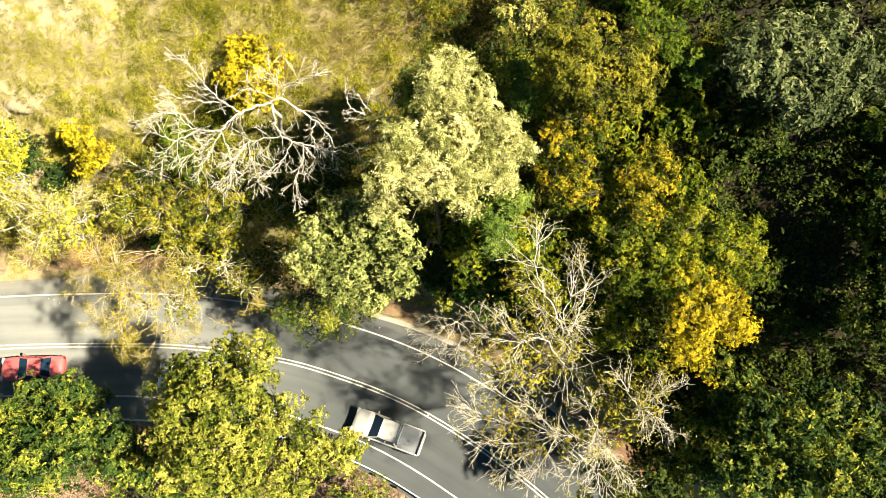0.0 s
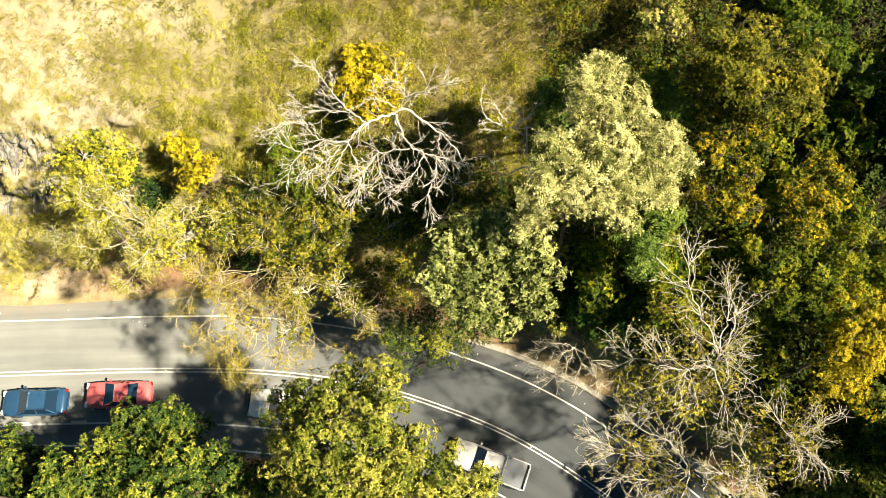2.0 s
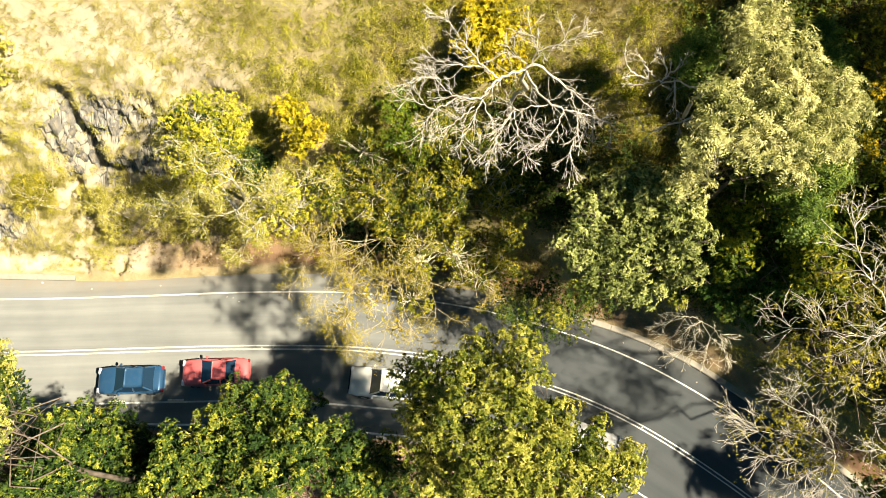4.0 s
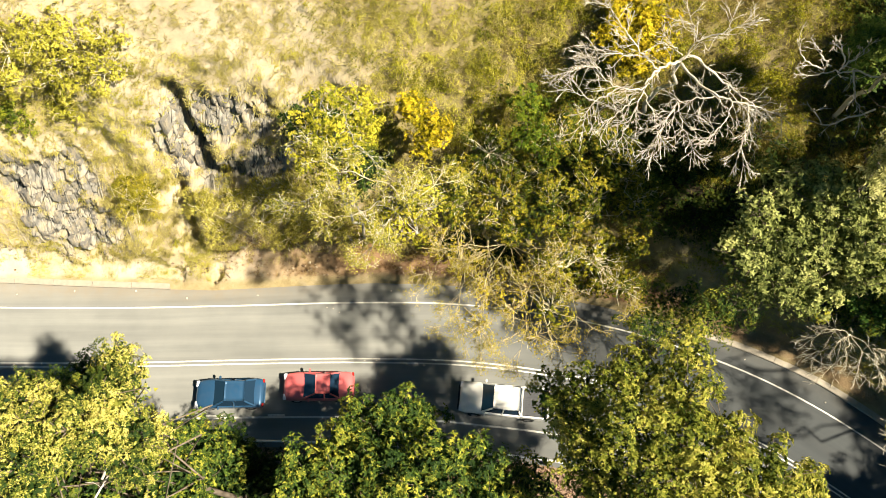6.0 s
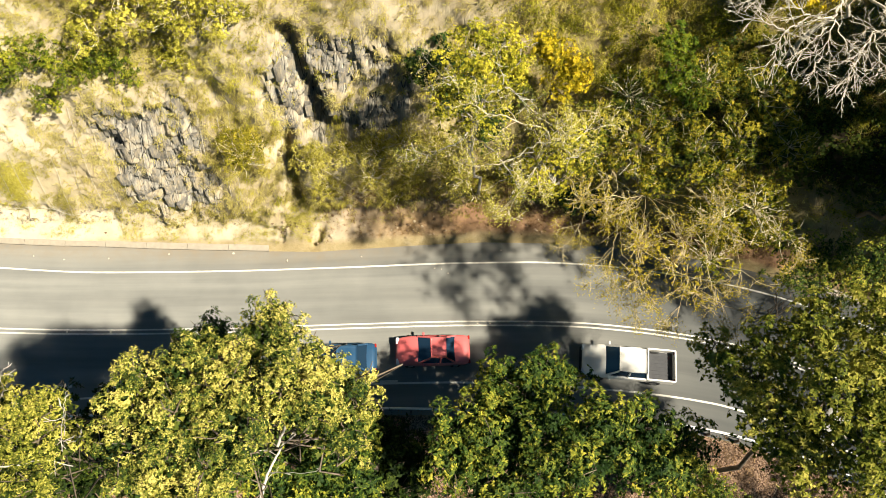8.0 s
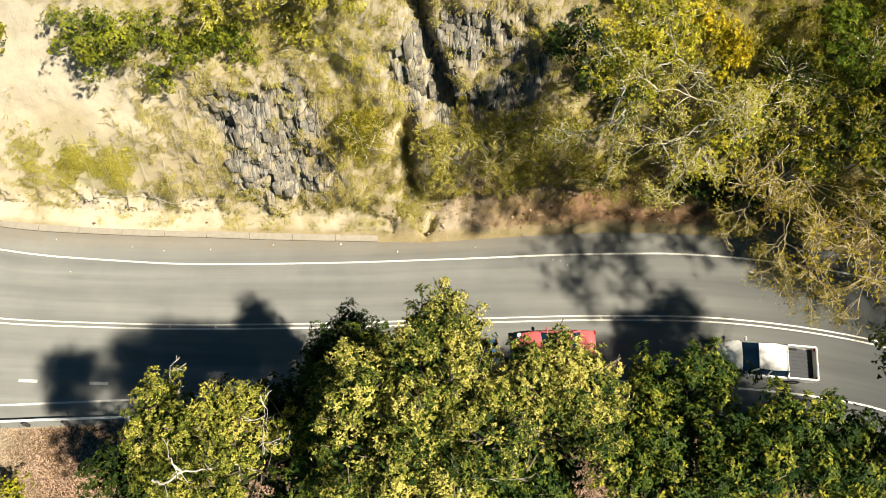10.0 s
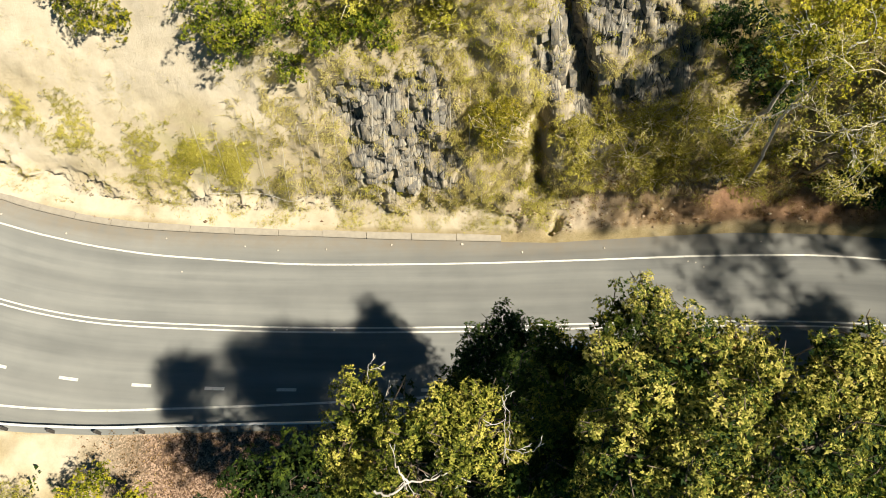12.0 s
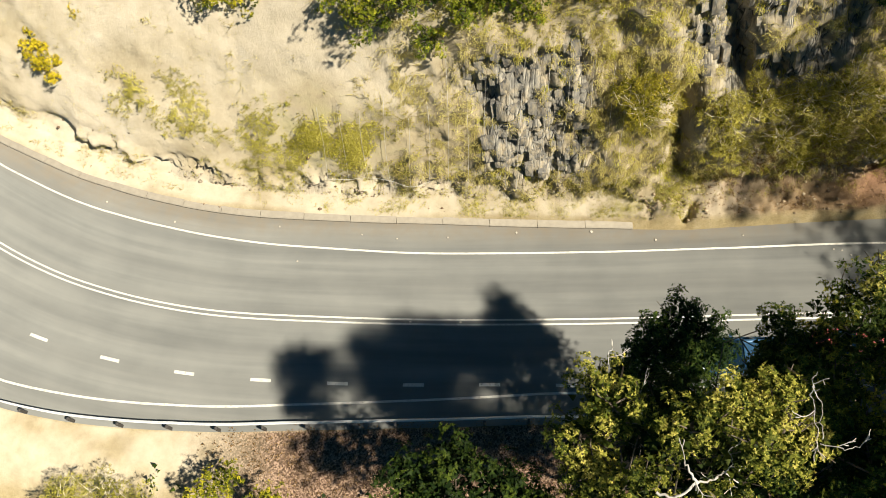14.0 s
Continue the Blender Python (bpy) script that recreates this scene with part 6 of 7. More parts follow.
def bare_limbs(ob, runs, mat, r, seed):
    """White limbs that show through gaps of a leafy crown."""
    rng = np.random.default_rng(seed)
    base = np.array(ob.location)
    for n, run in enumerate(runs):
        run = np.array(run)
        smooth = catmull3(run)
        smooth[1:-1] += rng.normal(0, 0.02, smooth[1:-1].shape)
        a = r if n < 2 else r * 0.36
        paths = [(smooth, np.linspace(a, a * 0.45, len(smooth)))]
        for i in range(4, len(smooth), 6):
            fork(rng, paths, smooth[i], smooth[i] - smooth[i - 1] + rng.normal(0, 0.12, 3), rng.uniform(0.2, 0.4), a * 0.22, 1, 0.5)
        V, F = tube_mesh(paths, 6)
        mesh_ob("limb", V - base, F, mat, ob, smooth=True)


bare_limbs(white_gum, [
    [(10.7, -6.2, 20.5), (11.1, -6.3, 20.6), (11.5, -6.0, 20.7), (12.0, -5.9, 20.1), (12.4, -5.7, 19.5), (13.0, -5.8, 18.6)],
    [(11.5, -6.0, 20.7), (11.3, -5.8, 20.9), (11.2, -5.6, 21.0)],
    [(12.0, -5.9, 20.1), (12.3, -5.6, 20.5), (12.1, -5.4, 21.0)],
    [(13.7, -5.6, 21.2), (13.7, -5.1, 21.5), (13.7, -4.6, 21.5), (13.7, -4.2, 21.6), (13.8, -3.9, 21.7)],
    [(13.8, -5.2, 21.5), (13.8, -4.8, 21.6), (13.8, -4.5, 21.7)],
    [(13.7, -5.3, 21.6), (14.0, -5.4, 21.8), (14.3, -5.4, 21.9)],
    [(10.8, -4.4, 19.2), (10.7, -4.1, 19.4), (10.8, -3.8, 19.5), (10.9, -3.5, 19.6)],
    [(10.2, -3.3, 18.5), (10.2, -2.9, 18.6), (10.3, -2.7, 18.7)]],
    M_GUM, 0.034, 5)
bare_limbs(tall_gum, [
    [(18.8, -6.7, 17.5), (19.0, -6.0, 17.7), (19.3, -5.4, 17.8), (19.5, -5.0, 17.9), (19.9, -4.7, 18.0)],
    [(19.3, -5.1, 17.9), (19.5, -4.4, 18.0), (19.2, -4.3, 18.0)],
    [(19.0, -5.9, 17.7), (19.8, -6.0, 18.5), (20.8, -6.0, 19.4)]],
    M_GUM, 0.055, 6)
# ---- ground cover ----
def on_sheet(pick, rng):
    """A random place inside each picked cell of the ground sheet."""
    P = G["P"]
    i, j = np.minimum(pick[:, 0], P.shape[0] - 2), np.minimum(pick[:, 1], P.shape[1] - 2)
    u, v = rng.random((2, len(i), 1))
    return (P[i, j] * (1 - u) + P[i + 1, j] * u) * (1 - v) + (P[i, j + 1] * (1 - u) + P[i + 1, j + 1] * u) * v


def blades(name, where, count, mat, label, length=(0.35, 0.8), per=11, wide=0.075, seed=1, spread=0.75, lift=0.55):
    """Tufts of grass on the ground's own points."""
    rng = np.random.default_rng(seed)
    idx = np.argwhere(where > 0.02)
    w = where[idx[:, 0], idx[:, 1]]
    # cells of the sheet differ in size
    s = G["s"]
    ds = np.gradient(s)[idx[:, 0]]
    w = w * np.clip(ds, 0.1, 0.5) * np.clip(G["dr"][idx[:, 1]], 0.1, 0.9)
    pick = idx[rng.choice(len(idx), count, p=w / w.sum())]
    root = on_sheet(pick, rng) + rng.normal(0, 0.06, (count, 3)) * [1, 1, 0.4]
    out = at(s[pick[:, 0]], np.zeros(count) - 1.0) - at(s[pick[:, 0]], np.zeros(count))   # away from the hill
    out = np.column_stack([out, np.zeros(count)])
    c = np.repeat(root, per, 0) + rng.normal(0, 0.05, (count * per, 3))
    d = rng.normal(0, spread, (count * per, 3)) * [1, 1, 0.4] + [0, 0, lift] + np.repeat(out, per, 0) * 0.45
    L = np.repeat(rng.uniform(*length, count), per) * rng.uniform(0.6, 1.1, count * per)
    V, F = blade_tris(c, d, L, rng, wide)
    ob = mesh_ob(name, V, F, mat)
    tagged(ob, label, "grass", kind="stuff")
    return ob


_P, _n = G["P"], G["n_up"]
_x, _z = _P[..., 0], _P[..., 2]
_hill = (_n > 1.3) * (_n < 16) * (_x > -32) * (_x < 66)
_patch = fbm(_P * 0.28 + 5, 3)
_fine = fbm(_P * 0.9 + 31, 3)
_rockless = np.clip(1 - 1.15 * G["rock"], 0.0, 1)
_right = ease(_x, -0.5, 5.5)
straw = _hill * _rockless * np.clip(0.55 + 0.9 * _fine, 0.05, 1.5) * (0.03 + 0.97 * _right) * (1 - 0.25 * ease(_x, 26, 34)) * (1 - 0.4 * ease(_x, 38, 50)) * (1 - 0.75 * G["forest"])
blades("dry_grass", straw, 16000, L_STRAW, "dry straw-coloured grass tufts on the slope", (0.22, 0.55), 10, 0.06, 1)
green = _hill * _rockless * np.clip(0.3 + 0.45 * ease(_x, 22, 34) + 0.9 * _patch + 0.8 * _fine, 0, 1.6) * ease(_x, 12, 28) * (1 - 0.6 * G["forest"]) * (0.5 + 0.5 * ease(_n, 4, 8))
green = green + 0.9 * _hill * np.exp(-((_x + 0.6) / 2.8) ** 2 - ((_z - 3.4) / 1.3) ** 2) * (_fine > -0.15)
green = green + 1.2 * _hill * np.exp(-((_x - 10) / 6.5) ** 2 - ((_z - 11.5) / 2.2) ** 2)
blades("yellowing_grass", green, 17000, L_GRASS, "yellow-green grass and weeds on the slope", (0.16, 0.42), 11, 0.07, 2)
toe_w = (_n > 1.05) * (_n < 2.0) * (_x > -8) * (_x < 30) * np.clip(0.4 + _fine, 0, 1)
blades("toe_grass", toe_w, 2400, L_DRY, "short brown grass along the toe of the slope", (0.12, 0.34), 9, 0.06, 16)
heap_w = np.exp(-((_x - 17.0) / 1.5) ** 2) * (_n > 0.1) * (_n < 1.8) * np.clip(0.6 + _fine, 0, 1)
blades("slip_grass", heap_w, 900, L_DRY, "dry tangled grass on the slipped earth", (0.12, 0.34), 9, 0.06, 43)
edge_w = (_n > 0.1) * (_n < 0.9) * (_x > -1) * (_x < 15.5) * np.clip(0.3 + 1.5 * _fine, 0, 1)
blades("edge_grass", edge_w, 1100, L_GRASS, "short yellow grass behind the kerb", (0.08, 0.22), 9, 0.07, 44)
verge_w = (_n > 0.25) * (_n < 1.7) * (_x > -25) * (_x < 46) * np.clip(_fine + 0.05, 0, 1)
blades("verge_grass", verge_w, 1500, L_STRAW, "short dry grass on the sandy verge", (0.12, 0.3), 8, 0.08, 3)


def scatter_leaves(name, where, count, mat, label, leaf, height, seed, per=8, category="undergrowth"):
    rng = np.random.default_rng(seed)
    idx = np.argwhere(where > 0.02)
    w = where[idx[:, 0], idx[:, 1]] * np.clip(np.gradient(G["s"])[idx[:, 0]], 0.1, 4.0) * np.clip(G["dr"][idx[:, 1]], 0.1, 3.0)
    pick = idx[rng.choice(len(idx), count, p=w / w.sum())]
    root = on_sheet(pick, rng) + rng.normal(0, 0.12, (count, 3))
    lump = np.clip(0.5 + 0.9 * fbm(root * 0.45, 3), 0.05, 1.4)
    root[:, 2] += height * lump * rng.random(count) ** 0.5
    c = np.repeat(root, per, 0) + rng.normal(0, leaf * 0.6, (count * per, 3))
    d = rng.normal(0, 1, (count * per, 3)) + [0, 0, 0.3]
    V, F = leaf_tris(c, d, np.full(count * per, leaf * 1.15), rng, 0.6, np.array([0, 0, 1.0]))
    ob = mesh_ob(name, V, F, mat)
    tagged(ob, label, category, kind="stuff")


_forest_up = G["forest"] * (_n > 2.6) * ((_n < 6.5) | (_x > 50)) * (_n < 24) * (_x > 32) * (_x < 80) * (1.3 - 0.7 * ease(_x, 46, 58))
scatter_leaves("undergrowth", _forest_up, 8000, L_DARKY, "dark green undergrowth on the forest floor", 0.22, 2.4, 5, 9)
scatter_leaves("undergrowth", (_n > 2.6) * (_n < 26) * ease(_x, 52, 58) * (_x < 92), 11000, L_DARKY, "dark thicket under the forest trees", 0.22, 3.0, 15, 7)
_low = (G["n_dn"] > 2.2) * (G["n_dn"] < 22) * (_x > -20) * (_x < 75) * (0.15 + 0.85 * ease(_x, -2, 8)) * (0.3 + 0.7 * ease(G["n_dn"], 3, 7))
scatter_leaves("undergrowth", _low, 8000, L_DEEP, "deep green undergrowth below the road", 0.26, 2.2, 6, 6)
_scrub = _hill * (_n > 2.2) * np.clip(0.1 + 1.6 * fbm(_P * 0.33 + 70, 3), 0, 1.3) * ease(_x, 22, 33) * (1 - 0.5 * G["forest"]) * np.clip(0.45 + 1.8 * fbm(_P * 2.2 + 81, 2), 0.08, 1.5)
scatter_leaves("scrub", _scrub, 14000, L_OLIVE, "low olive scrub among dry grass", 0.1, 0.7, 7, 5)
_upper = (_n > 5) * (_n < 17) * (_x > 33) * (_x < 58) * np.clip(0.4 + 1.0 * fbm(_P * 0.4 + 17, 3), 0.06, 1.2) * np.clip(0.45 + 1.8 * fbm(_P * 2.2 + 44, 2), 0.08, 1.5)
scatter_leaves("scrub", _upper, 15000, L_OLIVE, "yellow-green scrub on the upper slope", 0.1, 0.75, 8, 6)
_brown = (_n > 5) * (_n < 17) * (_x > 34) * (_x < 60) * np.clip(0.45 - fbm(_P * 0.4 + 17, 3), 0.05, 1) * (0.4 + 0.6 * ease(_x, 38, 46))
blades("dry_grass", _brown, 6500, L_HAY, "long brown dry grass on the upper slope", (0.4, 0.9), 11, 0.04, 41)
_litter = (G["n_dn"] >= 0) * (G["n_dn"] < 7) * (_x > -6) * (_x < 50)
scatter_leaves("leaf_litter", _litter, 12000, L_LITTER, "fallen brown leaves on the bank", 0.085, 0.05, 9, 4, "leaf litter")


_bank = (_n > 0.2) * (_n < 2.4) * ease(_x, 17, 21) * (_x < 46) * np.clip(0.5 + _fine, 0.1, 1)
scatter_leaves("leaf_litter", _bank, 11000, L_LITTER, "red-brown leaf litter on the earth bank", 0.075, 0.03, 19, 4, "leaf litter")


# ---- large tussocks that hang from the ledges ----
def tussocks(label, count, mat, x0, x1, z0, z1, seed, size=(0.3, 0.7), per=110, most=0.55):
    rng = np.random.default_rng(seed)
    ok = np.argwhere((_n > 1.3) & (_x > x0) & (_x < x1) & (_z > z0) & (_z < z1) & (G["rock"] < most))
    pick = ok[rng.choice(len(ok), count)]
    root = on_sheet(pick, rng)
    L = np.repeat(rng.uniform(*size, count), per)
    d = rng.normal(0, 0.6, (count * per, 3)) + [0, -0.75, 0.35]
    d /= np.linalg.norm(d, axis=1)[:, None]
    c = np.repeat(root, per, 0) + rng.normal(0, 0.10, (count * per, 3)) + [0, 0.05, -0.02]
    L = L * rng.uniform(0.55, 1.1, len(L))
    # each blade rises and then bends down
    side = np.cross(d, [0, 0, 1.0])
    side /= np.linalg.norm(side, axis=1)[:, None] + 1e-9
    w = (0.005 + 0.008 * rng.random(len(L)))[:, None]
    m1 = c + d * (0.5 * L)[:, None] + [0, 0, 0.05]
    tip = c + d * L[:, None] + np.stack([0 * L, 0 * L, -0.28 * L], 1)
    V = np.stack([c, m1 + side * w, tip, m1 - side * w], 1).reshape(-1, 3)
    ob = mesh_ob("tussock_grass", V, np.arange(len(V)).reshape(-1, 4), mat)
    tagged(ob, label, "grass", kind="stuff")


tussocks("long straw tussocks hanging over the rock ledges", 420, L_STRAW, 3, 27, 1.0, 13.5, 31, (0.18, 0.42), 60, 0.72)
tussocks("yellow-green tussocks on the rock cutting", 230, L_GRASS, 7, 30, 1.5, 14.0, 32, (0.18, 0.42), 60, 0.72)
tussocks("straw tussocks beside the bare rock", 170, L_STRAW, 11.8, 17, 2.0, 9.0, 35, (0.2, 0.45), 60)

tussocks("thin straw tufts rooted in the rock joints", 150, L_STRAW, 6.5, 24, 2.0, 12.0, 36, (0.14, 0.34), 45, 1.1)
_weeds = _hill * (np.exp(-((_x + 0.2) / 3.0) ** 2 - ((_z - 3.1) / 1.0) ** 2) + 0.15 * np.exp(-((_x + 8.5) / 2.6) ** 2 - ((_z - 4.0) / 1.2) ** 2)) * np.clip(0.5 + 1.6 * _fine, 0, 1.4)
scatter_leaves("weeds", _weeds, 4200, L_SEDGE, "low yellow-green weeds on the bare slope", 0.075, 0.22, 18, 7, "weeds")
tussocks("yellow-green grass clumps on the upper slope", 1000, L_GRASS, 27, 58, 9.0, 25.0, 33, (0.3, 0.65), 34)
tussocks("straw grass clumps on the upper slope", 700, L_STRAW, 20, 56, 9.0, 25.0, 34, (0.3, 0.6), 34)
thin = _hill * (_x < 7) * (0.5 + ease(_x, -2, 3)) * np.clip(0.25 + 0.9 * _fine + 0.4 * _patch, 0, 1) * np.clip(1 - ease(_n, 6, 9), 0, 1)
blades("thin_grass", thin, 3800, L_STRAW, "thin bleached grass on the bare slope", (0.07, 0.2), 14, 0.03, 12)


# ---- blocks of rock that stand out of the cutting ----
def rock_blocks():
    rng = np.random.default_rng(14)
    P, rock = G["P"], G["rock"]
    face = new("rock_face")
    tagged(face, "dark grey blocky rock outcrop in the road cutting", "rock face", kind="structure")
    spots = []
    for x0, x1, z0, z1 in ((7.4, 13.0, 1.8, 8.2), (16.4, 23.6, 6.8, 11.8)):
        cx = x0
        while cx < x1:
            wide = rng.uniform(0.2, 0.46)
            zz = z0 + rng.uniform(0, 0.5)
            while zz < z1:
                tall = rng.uniform(0.25, 0.85)
                lean = cx - 0.13 * (zz - z0) + rng.normal(0, 0.03)
                i = int(np.argmin(np.abs(G["s"] - float(s_of_x(lean)))))
                j = int(np.argmin(np.abs(P[i, :, 2] - zz - tall / 2) + 50 * (_n[i] < 1.0)))
                if rock[i, j] > 0.38 and rng.random() < 0.5:
                    spots.append((i, j, wide, tall))
                zz += tall * 0.97
            cx += wide * 0.96
    kinds = []
    for _ in range(14):
        bm = bmesh.new()
        bmesh.ops.create_cube(bm, size=1.0)
        for v in bm.verts:
            v.co += Vector(rng.uniform(-0.1, 0.1, 3))
        bmesh.ops.bevel(bm, geom=bm.edges[:], offset=0.022, segments=1, affect="EDGES")
        me = bpy.data.meshes.new("rock_block")
        bm.to_mesh(me)
        bm.free()
        me.materials.append(M_ROCK)
        kinds.append(me)
    for i, j, wide, tall in spots:
        p = P[i, j]
        deep = 0.36 - (0.01 + 0.13 * rng.random() ** 1.4)
        ob = new("rock_block", kinds[int(rng.integers(14))])
        ob.parent = face
        m = Matrix.Translation((p[0], p[1] + 0.91 * deep, p[2] - 0.41 * deep)) @ Euler((radians(-22 + rng.normal(0, 3)), radians(-8 + rng.normal(0, 2.5)), radians(rng.normal(0, 3.5)))).to_matrix().to_4x4()
        ob.matrix_basis = m @ Matrix.Diagonal((wide, 0.72, tall, 1))


rock_blocks()


# ---- rockfall net: steel cables that hang down the face, with a hem along the toe ----
def rockfall_net(x0, x1):
    rng = np.random.default_rng(61)
    net = new("rockfall_net")
    tagged(net, "pale steel cables of a rockfall net draped over the cutting", "rockfall net")
    P = G["P"]
    feet = []
    x = x0
    while x < x1:
        i = int(np.argmin(np.abs(G["s"] - float(s_of_x(x)))))
        top = rng.uniform(5.2, 6.4) if x < 5 else rng.uniform(7.6, 8.8)
        col = P[i][(_n[i] > 1.0) & (P[i, :, 2] > 1.15) & (P[i, :, 2] < top)]
        if len(col) > 12:
            t = np.linspace(0, 1, 12)
            way = np.stack([np.interp(t, np.linspace(0, 1, len(col)), np.convolve(np.pad(col[:, q], 4, "edge"), np.ones(9) / 9, "valid")) for q in range(3)], 1)
            way[:, 1] -= 0.24
            way[:, 0] += x - way[:, 0] + 0.05 * np.sin(t * 5 + x)
            v, f = tube_mesh([(way, np.full(12, 0.011))], 4)
            mesh_ob("cable", v, f, M_CABLE, net)
            feet.append(way[0])
        x += rng.uniform(0.55, 1.15)
    feet = np.array([p for p in feet if p[0] < 5.5])
    v, f = tube_mesh([(catmull3(feet), np.full(len(catmull3(feet)), 0.014))], 4)
    mesh_ob("hem_cable", v, f, M_CABLE, net, "steel cable along the lower edge")


M_CABLE = plain_mat("weathered steel cable", (0.62, 0.58, 0.50), 0.6, 0.2, 0.3)
rockfall_net(-0.5, 14.5)

# ---- vehicles ----
def loft(stations):
    """A closed skin through sections of equal count: each (x, [(y, z), ...]) runs from the middle of the roof line round one side; mirrored."""
    bm = bmesh.new()
    rows = []
    for x, half in stations:
        full = half + [(-y, z) for y, z in half[::-1] if abs(y) > 1e-4]
        rows.append([bm.verts.new((x, y, z)) for y, z in full])
    n = len(rows[0])
    for a, b in zip(rows, rows[1:]):
        for i in range(n):
            j = (i + 1) % n
            bm.faces.new((a[i], b[i], b[j], a[j]))
    bm.faces.new(rows[0])
    bm.faces.new(rows[-1][::-1])
    bmesh.ops.recalc_face_normals(bm, faces=bm.faces)
    return bm


def box(bm, x0, x1, y0, y1, z0, z1, bev=0.02):
    r = bmesh.ops.create_cube(bm, size=1.0)
    v = r["verts"]
    bmesh.ops.scale(bm, vec=(x1 - x0, y1 - y0, z1 - z0), verts=v)
    bmesh.ops.translate(bm, vec=((x0 + x1) / 2, (y0 + y1) / 2, (z0 + z1) / 2), verts=v)
    if bev:
        e = {ed for q in v for ed in q.link_edges}
        bmesh.ops.bevel(bm, geom=list(e), offset=bev, segments=2, affect="EDGES")


def pane(corners, thick=0.02):
    bm = bmesh.new()
    c = [Vector(p) for p in corners]
    n = (c[1] - c[0]).cross(c[2] - c[0]).normalized() * thick
    lo, hi = [bm.verts.new(p) for p in c], [bm.verts.new(p + n) for p in c]
    k = len(c)
    bm.faces.new(lo[::-1])
    bm.faces.new(hi)
    for i in range(k):
        bm.faces.new((lo[i], lo[(i + 1) % k], hi[(i + 1) % k], hi[i]))
    bmesh.ops.recalc_face_normals(bm, faces=bm.faces)
    return bm


def wheel(car, x, y, r=0.34, w=0.22):
    bm = bmesh.new()
    prof = [(r * 0.6, -w / 2), (r * 0.93, -w / 2), (r, -w / 2 + 0.03), (r, w / 2 - 0.03), (r * 0.93, w / 2), (r * 0.6, w / 2)]
    k = 24
    rings = [[bm.verts.new((p * math.cos(a * 2 * math.pi / k), q, p * math.sin(a * 2 * math.pi / k))) for p, q in prof] for a in range(k)]
    for a in range(k):
        A, B = rings[a], rings[(a + 1) % k]
        for i in range(len(prof)):
            j = (i + 1) % len(prof)
            bm.faces.new((A[i], A[j], B[j], B[i]))
    bmesh.ops.recalc_face_normals(bm, faces=bm.faces)
    ty = part("wheel", bm, M_TYRE, car)
    ty.location = (x, y, r)
    bm = bmesh.new()
    bmesh.ops.create_cone(bm, cap_ends=True, segments=20, radius1=r * 0.6, radius2=r * 0.55, depth=w * 0.9, matrix=Matrix.Rotation(radians(90), 4, "X"))
    part("rim", bm, M_RIM, ty)


def cabin(car, paint, belt, roof_z, xb, xr, wb, wr, split):
    """The glasshouse: xb the belt's front and rear, xr the roof's, wb and wr their half widths; split the pillar between side panes."""
    (f0, r0), (f1, r1) = xb, xr
    # pillars
    for sy in (1, -1):
        for a, b in (((f0, wb, belt), (f1, wr, roof_z)), ((r0, wb, belt), (r1, wr, roof_z)), ((split, wb, belt), (split + 0.03, wr, roof_z))):
            v, f = tube_mesh([(np.array([(a[0], a[1] * sy, a[2]), (b[0], b[1] * sy, b[2])]), np.array([0.055, 0.05]))], 6)
            mesh_ob("pillar", v, f.tolist(), paint, car)
    # roof: a shallow dome plate with rounded edge
    n, m = 9, 7
    V = []
    for i in range(n):
        for j in range(m):
            u, w = i / (n - 1), j / (m - 1) * 2 - 1
            x = f1 + (r1 - f1) * u
            edge = min(u, 1 - u) * 2
            V.append((x, w * wr * 1.02 * (1 - 0.03 * (1 - edge)), roof_z + 0.06 * (1 - w**2) * (0.4 + 0.6 * min(1, edge * 2))))
    top = len(V)
    V += [(x, y, z - 0.04) for x, y, z in V]
    F = grid_faces(n, m).tolist()
    F += [[q + top for q in f[::-1]] for f in F]
    ring = [j for j in range(m)] + [i * m + m - 1 for i in range(1, n)] + [(n - 1) * m + j for j in range(m - 2, -1, -1)] + [i * m for i in range(n - 2, 0, -1)]
    F += [[a, b, b + top, a + top] for a, b in zip(ring, ring[1:] + ring[:1])]
    mesh_ob("roof", V, F, paint, car, smooth=True)
    g, d = 0.02, 0.05
    part("windscreen", pane([(f0 + d * 0.2, -wb + d, belt), (f0 + d * 0.2, wb - d, belt), (f1 + 0.02, wr - d, roof_z), (f1 + 0.02, -wr + d, roof_z)]), M_GLASS, car, "dark tinted windscreen")
    part("rear_window", pane([(r0 - d * 0.2, wb - d, belt), (r0 - d * 0.2, -wb + d, belt), (r1 - 0.02, -wr + d, roof_z), (r1 - 0.02, wr - d, roof_z)]), M_GLASS, car, "dark tinted rear window")
    for sy in (1, -1):
        for a0, a1, b0, b1 in ((f0, split, f1, split), (split, r0, split, r1)):
            part("side_window", pane([(a0, sy * (wb - g), belt), (a1, sy * (wb - g), belt), (b1, sy * (wr - g), roof_z), (b0, sy * (wr - g), roof_z)], 0.015), M_GLASS, car)


def mirrors(car, paint, x, w, z):
    for sy in (1, -1):
        bm = bmesh.new()
        box(bm, x - 0.05, x + 0.07, min(sy * w, sy * (w + 0.2)), max(sy * w, sy * (w + 0.2)), z, z + 0.15, 0.03)
        part("mirror", bm, paint, car)


